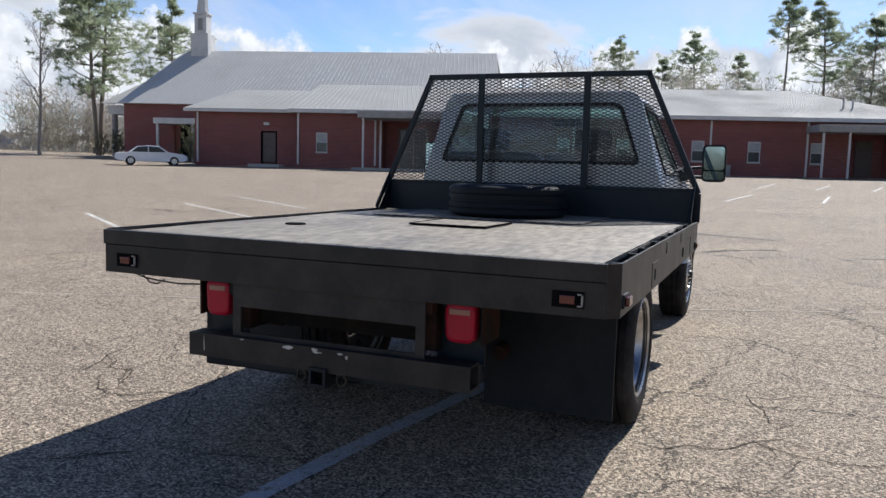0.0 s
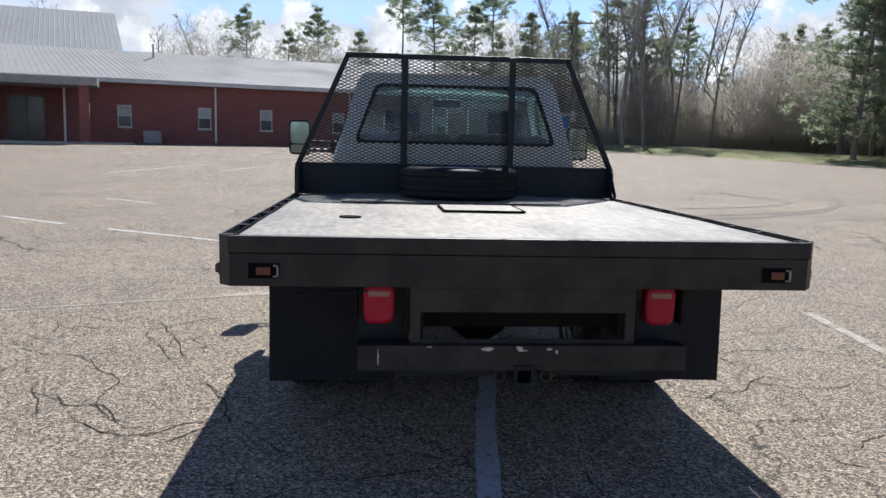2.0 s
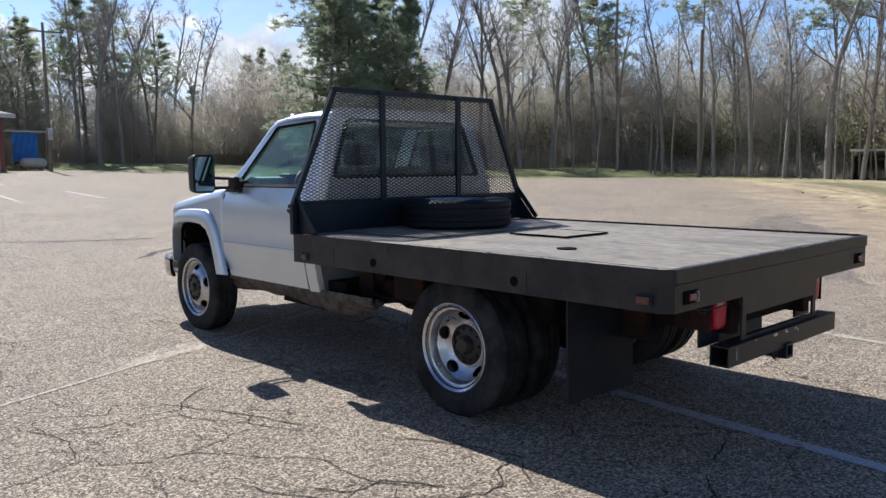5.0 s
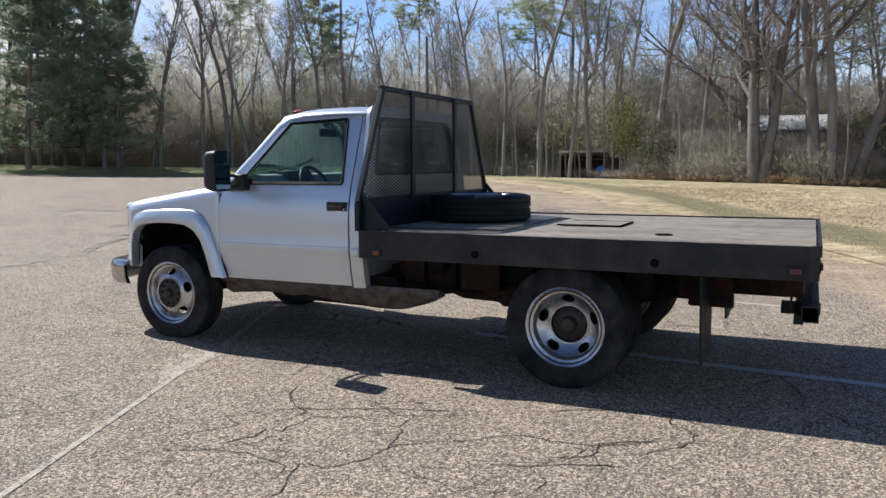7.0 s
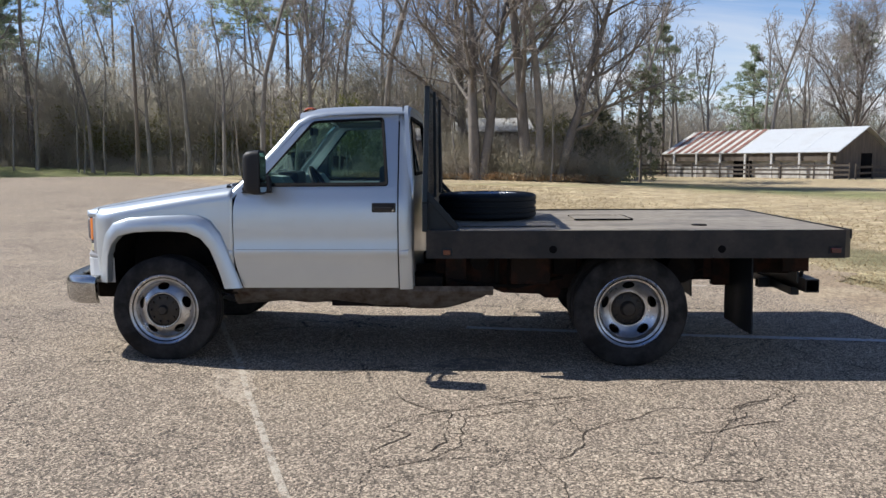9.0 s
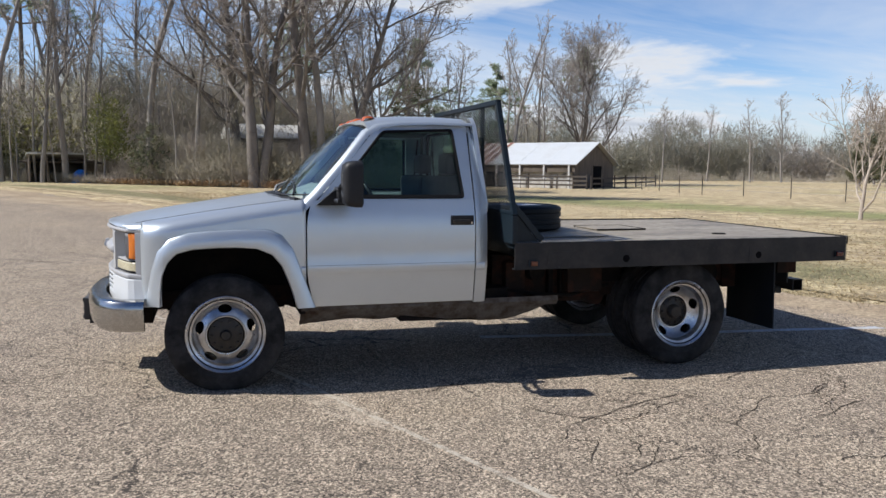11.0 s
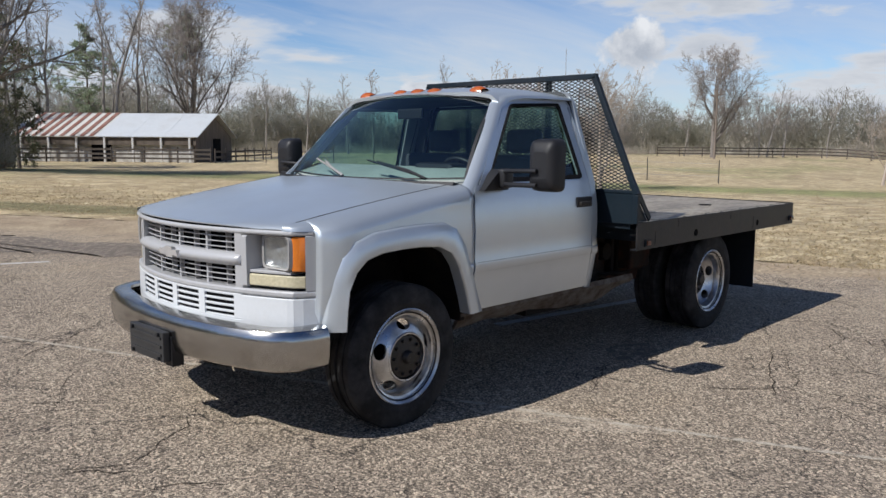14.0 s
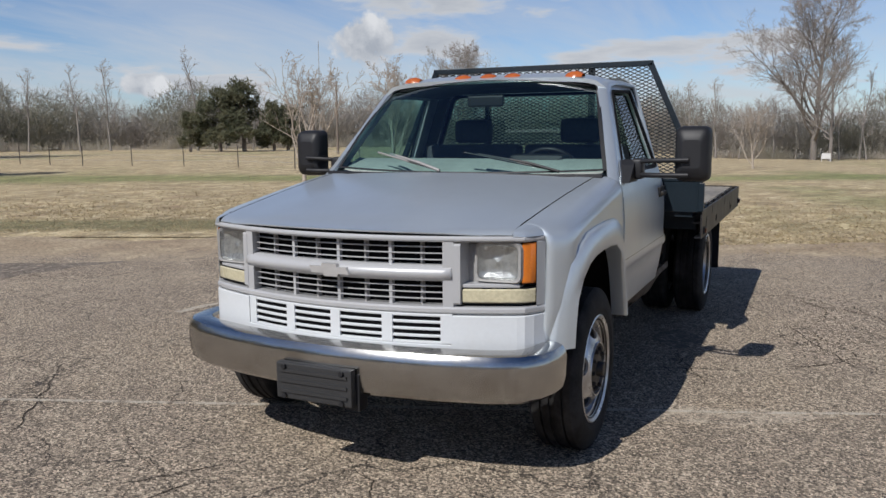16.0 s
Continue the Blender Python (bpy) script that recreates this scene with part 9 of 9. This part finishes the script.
def make_rack():
    rk = part("headache_rack", bmesh.new(), M_BLACK, truck, "black headache rack with expanded metal mesh")
    X, zb, zm, zt, yb, yt = 1.462, 1.0, 1.212, 2.012, 1.188, 0.818
    me = rk.data
    # solid lower plate is the rack's own mesh
    bm = boxed(X - 0.006, X + 0.006, -yb + 0.01, yb - 0.01, zb - 0.01, zm)
    bm.to_mesh(me)
    bm.free()
    h = 0.019

    def bar(name, a, b, w=h, d=h, label=""):
        a, b = Vector(a), Vector(b)
        dirn = (b - a).normalized()
        sx = Vector((1, 0, 0))
        s2 = dirn.cross(sx).normalized()
        if abs(dirn.x) > 0.5:
            s2 = Vector((0, 1, 0))
            sx = dirn.cross(s2).normalized()
        bevelled(part(name, sweep(bmesh.new(), [(a, sx, s2), (b, sx, s2)], [(-d, -w), (d, -w), (d, w), (-d, w)]), M_BLACK, rk, label), 0.004)
    bar("top_bar", (X, -yt - h, zt), (X, yt + h, zt), label="square top tube")
    for s in (-1, 1):
        bar("side_bar", (X, s * yb, zm - 0.02), (X, s * yt, zt))
        bar("foot_bar", (X, s * yb, zb - 0.006), (X, s * yb, zm - 0.02))
        bar("post", (X - 0.03, s * 0.40, zm - 0.01), (X - 0.03, s * 0.40, zt + 0.01), w=0.024, d=0.012, label="upright mesh post")
        # slanting braces at the foot
        bar("brace", (X - 0.005, s * 1.165, zm + 0.05), (1.235, s * 1.165, zb + 0.01), w=0.006, d=0.022, label="slanting foot brace")
        bm = bmesh.new()
        prism(bm, [(X, zb), (X, zm + 0.02), (1.255, zb)], "y", s * 1.150, s * 1.157)
        part("gusset", bm, M_BLACK, rk, "triangular foot gusset")
    bar("mid_bar", (X, -yb + 0.02, zm), (X, yb - 0.02, zm), w=0.012, d=0.012)
    # expanded metal: two crossing families of slanting strands, drawn as one sheet of diamonds
    px, pz = 0.0545, 0.0245
    r, verts, faces = 0.0030, [], []

    def half(z):
        return yb - (yb - yt) * (z - zm) / (zt - zm) - 0.005

    def strand(y0, z0, y1, z1, dx):
        n = len(verts)
        nz, ny = (y1 - y0), -(z1 - z0)
        l = math.hypot(ny, nz)
        ny, nz = ny / l * r, nz / l * r
        for y, z in ((y0, z0), (y1, z1)):
            verts.extend([(X + dx - 0.002, y - ny, z - nz), (X + dx - 0.002, y + ny, z + nz), (X + dx + 0.0025, y + ny, z + nz), (X + dx + 0.0025, y - ny, z - nz)])
        for i in range(4):
            j = (i + 1) % 4
            faces.append((n + i, n + j, n + 4 + j, n + 4 + i))
    for k in range(int((zt - zm) / (pz / 2))):
        z0 = zm + k * pz / 2
        for i in range(-24, 25):
            y = i * px + (k % 2) * px / 2
            for s in (-1, 1):
                if max(abs(y), abs(y + s * px / 2)) < half(z0 + pz / 2):
                    strand(y, z0, y + s * px / 2, z0 + pz / 2, 0.0)
    raw("mesh_panel", verts, faces, M_MESH, rk, "black diamond expanded-metal mesh")


def make_tail():
    # centre tail board with a cut-out, bumper tube, hitch
    bm = bmesh.new()
    for a, b, c, d in ((-0.455, 0.455, 0.702, 0.80), (-0.455, -0.415, 0.575, 0.702), (0.415, 0.455, 0.575, 0.702), (-0.415, 0.415, 0.575, 0.592)):
        box(bm, -1.448, -1.436, a, b, c, d)
    tb = part("tail_board", bm, M_BEDEDGE, truck, "black tail board with a long cut-out")
    bm = bmesh.new()
    ends = []
    for y in (-0.66, 0.66):
        ends.append([[bm.verts.new((-1.435 + q * cx, y, 0.525 + q * cz)) for cx, cz in ((-1, -1), (1, -1), (1, 1), (-1, 1))] for q in (0.05, 0.043)])
    for i in range(4):
        j = (i + 1) % 4
        bm.faces.new((ends[0][0][i], ends[0][0][j], ends[1][0][j], ends[1][0][i]))
        bm.faces.new((ends[0][1][i], ends[1][1][i], ends[1][1][j], ends[0][1][j]))
        for e in ends:
            bm.faces.new((e[0][i], e[1][i], e[1][j], e[0][j]))
    bu = part("rear_bumper", bm, M_BEDEDGE, truck, "open-ended square steel bumper tube with chipped paint")
    rng = random.Random(4)
    for y, wd, hh, z in ((0.15, 0.075, 0.018, 0.562), (0.02, 0.03, 0.02, 0.566), (-0.10, 0.03, 0.012, 0.562), (0.01, 0.05, 0.008, 0.556), (0.58, 0.006, 0.09, 0.525), (-0.13, 0.02, 0.02, 0.55), (0.38, 0.03, 0.006, 0.571)):
        n = 11
        pts = [(y + wd * 0.5 * math.cos(2 * math.pi * i / n) * rng.uniform(0.5, 1.1), z + hh * 0.5 * math.sin(2 * math.pi * i / n) * rng.uniform(0.5, 1.1)) for i in range(n)]
        part("chip", prism(bmesh.new(), pts, "x", -1.4852, -1.4862), M_CHIP, bu, "bare chipped paint")
    hit = part("hitch_receiver", boxed(-1.50, -1.25, -0.04, 0.04, 0.415, 0.427), M_BLACK, truck, "square tow hitch receiver")
    bm = bmesh.new()
    for a, b, c, d in ((-0.04, 0.04, 0.483, 0.495), (-0.04, -0.028, 0.427, 0.483), (0.028, 0.04, 0.427, 0.483)):
        box(bm, -1.50, -1.25, a, b, c, d)
    part("tube_wall", bm, M_BLACK, hit)
    # near-black plate paints the shaded depth of the tube
    part("tube_dark", boxed(-1.45, -1.44, -0.03, 0.03, 0.425, 0.485), M_DARKIN, hit)
    for s in (-1, 1):
        bm = bmesh.new()
        c = Vector((-1.46, s * 0.095, 0.448))
        path = [(c + Vector((0, 0.022 * math.cos(a), 0.024 * math.sin(a))), Vector((0, math.cos(a), math.sin(a))), Vector((1, 0, 0))) for a in (2 * math.pi * i / 16 for i in range(16))]
        sweep(bm, path, [(0.007 * math.cos(q), 0.007 * math.sin(q)) for q in (2 * math.pi * i / 6 for i in range(6))], closed=True)
        part("chain_loop", bm, M_HUB, hit, "steel safety chain loop", 60)
    part("hitch_beam", boxed(-1.40, -1.34, -0.50, 0.50, 0.43, 0.49), M_BLACK, hit)
    for s in (-1, 1):
        bm = bmesh.new()
        rings = []
        for x, k in ((-1.340, 1.0), (-1.384, 1.0), (-1.392, 0.965), (-1.396, 0.90), (-1.397, 0.70)):
            out = loop_points([(-0.066, 0.080), (0.066, 0.080), (0.060, -0.080), (-0.060, -0.080)], 0.040, 7)
            rings.append([(x, s * 0.578 + y * k, 0.720 + z * (1 - (1 - k) * 0.8)) for y, z in out])
        grid(bm, [r + r[:1] for r in rings])
        for r in (rings[0], rings[-1]):
            bm.faces.new([bm.verts.new(p) for p in r])
        tl = part("tail_lamp", bm, M_RED, truck, "red tail lamp with a pale reverse strip", 50)
        part("reverse_strip", boxed(-1.4005, -1.390, s * 0.578 - 0.043, s * 0.578 + 0.043, 0.752, 0.776, bev=0.004), M_REDPALE, tl, "pale reverse lens")
        part("lamp_back", boxed(-1.34, -1.30, s * 0.578 - 0.05, s * 0.578 + 0.05, 0.66, 0.79), M_BLACK, tl)
        part("lamp_side_plate", boxed(-1.394, -1.20, *sorted((s * 0.668, s * 0.676)), 0.640, 0.806), M_RUST, tl, "grimy plate beside the lamp")
        part("lamp_bracket", boxed(-1.33, -1.318, *sorted((s * 0.46, s * 0.66)), 0.55, 0.81), M_BLACK, tl)
        # mud flap: hanging rubber sheet, a little wavy
        rows = []
        for j in range(9):
            z = 0.835 - (0.835 - 0.245) * j / 8
            rows.append([(-0.845 + 0.006 * math.sin(i * 0.9 + j * 0.3) * j / 8 - 0.004 * (j / 8) ** 2, s * (0.495 + 0.59 * i / 10), z) for i in range(11)])
        bm = bmesh.new()
        grid(bm, rows)
        fl = solid(part("mud_flap", bm, M_FLAP, truck, "wide black rubber mud flap", 60), 0.012)
        part("flap_bar", boxed(-0.835, -0.80, *sorted((s * 0.48, s * 1.10)), 0.80, 0.845), M_BLACK, fl)


def make_chassis():
    for s in (-1, 1):
        fr = part("frame_rail", bmesh.new(), M_RUST, truck, "rusty chassis rail")
        bm = bmesh.new()
        pts = [(-1.40, 0.60, 0.76), (-0.75, 0.60, 0.76), (-0.35, 0.66, 0.80), (0.35, 0.66, 0.80), (0.85, 0.52, 0.70), (2.7, 0.46, 0.62), (3.2, 0.52, 0.66), (3.9, 0.50, 0.62)]
        for (x0, a0, b0), (x1, a1, b1) in zip(pts, pts[1:]):
            vs = [bm.verts.new(p) for p in ((x0, s * 0.40, a0), (x0, s * 0.48, a0), (x0, s * 0.48, b0), (x0, s * 0.40, b0), (x1, s * 0.40, a1), (x1, s * 0.48, a1), (x1, s * 0.48, b1), (x1, s * 0.40, b1))]
            for f in ((0, 1, 5, 4), (1, 2, 6, 5), (2, 3, 7, 6), (3, 0, 4, 7), (0, 3, 2, 1), (4, 5, 6, 7)):
                bm.faces.new([vs[i] for i in f])
        bm.to_mesh(fr.data)
        bm.free()
        # leaf springs
        bm = bmesh.new()
        for k in range(5):
            l = 0.68 - k * 0.11
            pts = [(x, s * 0.54, 0.47 + 0.20 * (x / 0.68) ** 2 - 0.012 * k) for x in np.linspace(-l, l, 11)]
            sweep(bm, [(p, (0, 1, 0), (0, 0, 1)) for p in pts], [(-0.032, -0.005), (0.032, -0.005), (0.032, 0.005), (-0.032, 0.005)])
        part("leaf_spring", bm, M_RUST, truck, "rusty leaf spring pack")
        part("spring_hanger", boxed(-0.72, -0.64, *sorted((s * 0.49, s * 0.58)), 0.58, 0.80), M_RUST, fr)
        part("spring_hanger", boxed(0.60, 0.68, *sorted((s * 0.49, s * 0.58)), 0.58, 0.80), M_RUST, fr)
        part("shock_absorber", tube(bmesh.new(), (-0.28, s * 0.50, 0.78), (-0.10, s * 0.52, 0.38), 0.03), M_UNDER, fr)
        # sill under the door with rusty lower edge
        bm = bmesh.new()
        rows = []
        for x in np.linspace(0.98, 2.93, 24):
            dip = 0.03 * noise.noise((x * 4, s, 0))
            low_ = 0.40 + 0.03 * math.sin(x * 3.2) + dip + 0.10 * max(0.0, (1.40 - x) / 0.42) ** 1.6
            rows.append([(x, s * 0.895, 0.56), (x, s * 0.905, 0.525), (x, s * 0.875, 0.49), (x, s * 0.84, low_ + 0.03), (x, s * 0.78, low_)])
        grid(bm, rows)
        solid(part("sill", bm, M_ROCKER, truck, "dirty sill with rust along its lower edge", 50), 0.02)
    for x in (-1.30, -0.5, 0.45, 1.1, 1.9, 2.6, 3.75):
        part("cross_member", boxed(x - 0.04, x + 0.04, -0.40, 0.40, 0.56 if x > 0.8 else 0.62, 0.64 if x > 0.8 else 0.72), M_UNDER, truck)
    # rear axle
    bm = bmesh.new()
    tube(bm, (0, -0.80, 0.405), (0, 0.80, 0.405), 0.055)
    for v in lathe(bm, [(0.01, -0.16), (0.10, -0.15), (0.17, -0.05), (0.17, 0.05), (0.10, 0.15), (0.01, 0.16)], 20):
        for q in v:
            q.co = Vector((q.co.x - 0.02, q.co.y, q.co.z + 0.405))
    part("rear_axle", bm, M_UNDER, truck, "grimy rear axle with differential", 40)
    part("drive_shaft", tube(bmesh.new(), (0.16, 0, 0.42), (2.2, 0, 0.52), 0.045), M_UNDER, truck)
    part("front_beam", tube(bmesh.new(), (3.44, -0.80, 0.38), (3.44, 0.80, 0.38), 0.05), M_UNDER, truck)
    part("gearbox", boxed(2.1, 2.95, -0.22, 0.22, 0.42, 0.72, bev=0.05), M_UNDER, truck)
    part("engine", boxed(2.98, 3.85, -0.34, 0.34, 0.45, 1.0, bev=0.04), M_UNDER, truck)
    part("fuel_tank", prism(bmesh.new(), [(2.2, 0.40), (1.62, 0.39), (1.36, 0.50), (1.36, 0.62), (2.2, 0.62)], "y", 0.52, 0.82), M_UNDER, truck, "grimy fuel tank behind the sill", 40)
    bm = bmesh.new()
    pipe(bm, [(2.6, -0.5, 0.40), (1.5, -0.55, 0.40), (0.7, -0.62, 0.42), (0.3, -0.66, 0.62), (-0.3, -0.62, 0.66), (-0.9, -0.58, 0.50)], 0.035)
    part("exhaust_pipe", bm, M_RUST, truck, "rusty exhaust pipe", 60)
    bm = bmesh.new()
    lathe(bm, [(0.01, -0.25), (0.10, -0.24), (0.11, -0.2), (0.11, 0.2), (0.10, 0.24), (0.01, 0.25)], 20)
    for v in bm.verts:
        v.co = Vector((1.15 + v.co.y, -0.56 + v.co.x, 0.42 + v.co.z))
    part("muffler", bm, M_RUST, truck, "", 40)
    # air tank and brackets hung under the bed
    bm = bmesh.new()
    lathe(bm, [(0.01, -0.17), (0.10, -0.16), (0.12, -0.12), (0.12, 0.12), (0.10, 0.16), (0.01, 0.17)], 20)
    for v in bm.verts:
        v.co = Vector((-0.42 + v.co.x, 0.62 + v.co.y, 0.68 + v.co.z))
    part("hanging_tank", bm, M_UNDER, truck, "", 40)
    for x, z in ((1.05, 0.60), (0.72, 0.64), (0.9, 0.58)):
        part("hanger_bracket", boxed(x - 0.035, x + 0.035, 0.50, 0.56, z, 0.84), M_RUST, truck, "rusty hanger bracket")
    part("battery_box", boxed(0.55, 0.85, 0.55, 0.80, 0.56, 0.82, bev=0.02), M_RUST, truck, "rusty box under the bed")
    # rusty plates, a bracket, dark blocks and lines that fill the gap behind the cab
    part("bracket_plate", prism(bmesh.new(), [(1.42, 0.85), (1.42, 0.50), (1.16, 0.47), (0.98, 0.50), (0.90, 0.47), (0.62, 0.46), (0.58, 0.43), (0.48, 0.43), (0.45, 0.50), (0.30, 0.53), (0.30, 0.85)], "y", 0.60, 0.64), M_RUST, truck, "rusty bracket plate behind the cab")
    # M_UNDER boxes are dark blocks added to draw shaded gaps, M_RUST one a bracket
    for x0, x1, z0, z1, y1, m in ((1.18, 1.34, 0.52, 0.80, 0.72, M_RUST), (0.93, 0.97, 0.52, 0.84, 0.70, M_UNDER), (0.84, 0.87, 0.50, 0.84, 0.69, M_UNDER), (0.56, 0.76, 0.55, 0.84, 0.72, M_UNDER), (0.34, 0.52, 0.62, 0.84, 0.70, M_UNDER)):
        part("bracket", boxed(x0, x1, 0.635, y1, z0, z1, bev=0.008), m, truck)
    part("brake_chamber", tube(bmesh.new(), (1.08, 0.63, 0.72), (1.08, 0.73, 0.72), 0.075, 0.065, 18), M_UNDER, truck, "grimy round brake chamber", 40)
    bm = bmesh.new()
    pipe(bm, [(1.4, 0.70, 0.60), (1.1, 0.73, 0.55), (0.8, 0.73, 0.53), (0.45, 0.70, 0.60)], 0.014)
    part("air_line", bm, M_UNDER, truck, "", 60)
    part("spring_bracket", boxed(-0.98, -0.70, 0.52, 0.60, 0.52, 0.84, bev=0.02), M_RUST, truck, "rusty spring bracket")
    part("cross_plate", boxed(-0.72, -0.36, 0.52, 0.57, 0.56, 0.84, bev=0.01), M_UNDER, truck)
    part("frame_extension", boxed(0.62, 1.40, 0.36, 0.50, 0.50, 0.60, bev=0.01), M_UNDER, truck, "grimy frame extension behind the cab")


make_cab()
for side in (1, -1):
    make_door(side)
    make_fender(side)
make_hood()
make_front()
make_bed()
make_rack()
make_tail()
make_chassis()
for side in (1, -1):
    turn = pose(0, 0, 0, 0, 0, 0 if side > 0 else 180)
    wheel("front_wheel", pose(3.44, side * 0.862, 0.394) @ turn, True, R=0.394, parent=truck, label="front wheel, bright disc with five hand holes")
    wheel("outer_rear_wheel", pose(0, side * 0.962, 0.405) @ turn, False, parent=truck, label="outer rear wheel, deep dished bright disc")
    wheel("inner_rear_wheel", pose(0, side * 0.675, 0.405) @ pose(0, 0, 0, 0, 0, 180) @ turn, False, parent=truck, label="inner rear wheel, mostly hidden")

# spare tyre lying on the deck
spare = thing("spare_tyre", "black spare tyre lying flat on the truck bed", "tyre", pose(1.015, 0.03, 1.004))
bm = bmesh.new()
lathe(bm, tyre_profile(0.408, 0.205, 0.24), 64, closed=True)
for v in bm.verts:
    v.co = Vector((v.co.x, v.co.z, v.co.y + 0.109))
part("tyre", bm, M_SPARE, spare, "", 30)
bm = bmesh.new()
lathe(bm, [(0.236, -0.07), (0.21, -0.04), (0.20, 0.03), (0.225, 0.08), (0.25, 0.098), (0.246, 0.104), (0.20, 0.05), (0.07, 0.02), (0.02, 0.02)], 48)
for v in bm.verts:
    v.co = Vector((v.co.x, v.co.z, v.co.y + 0.107))
part("rim", bm, M_RIM, spare, "dull bright steel rim", 40)
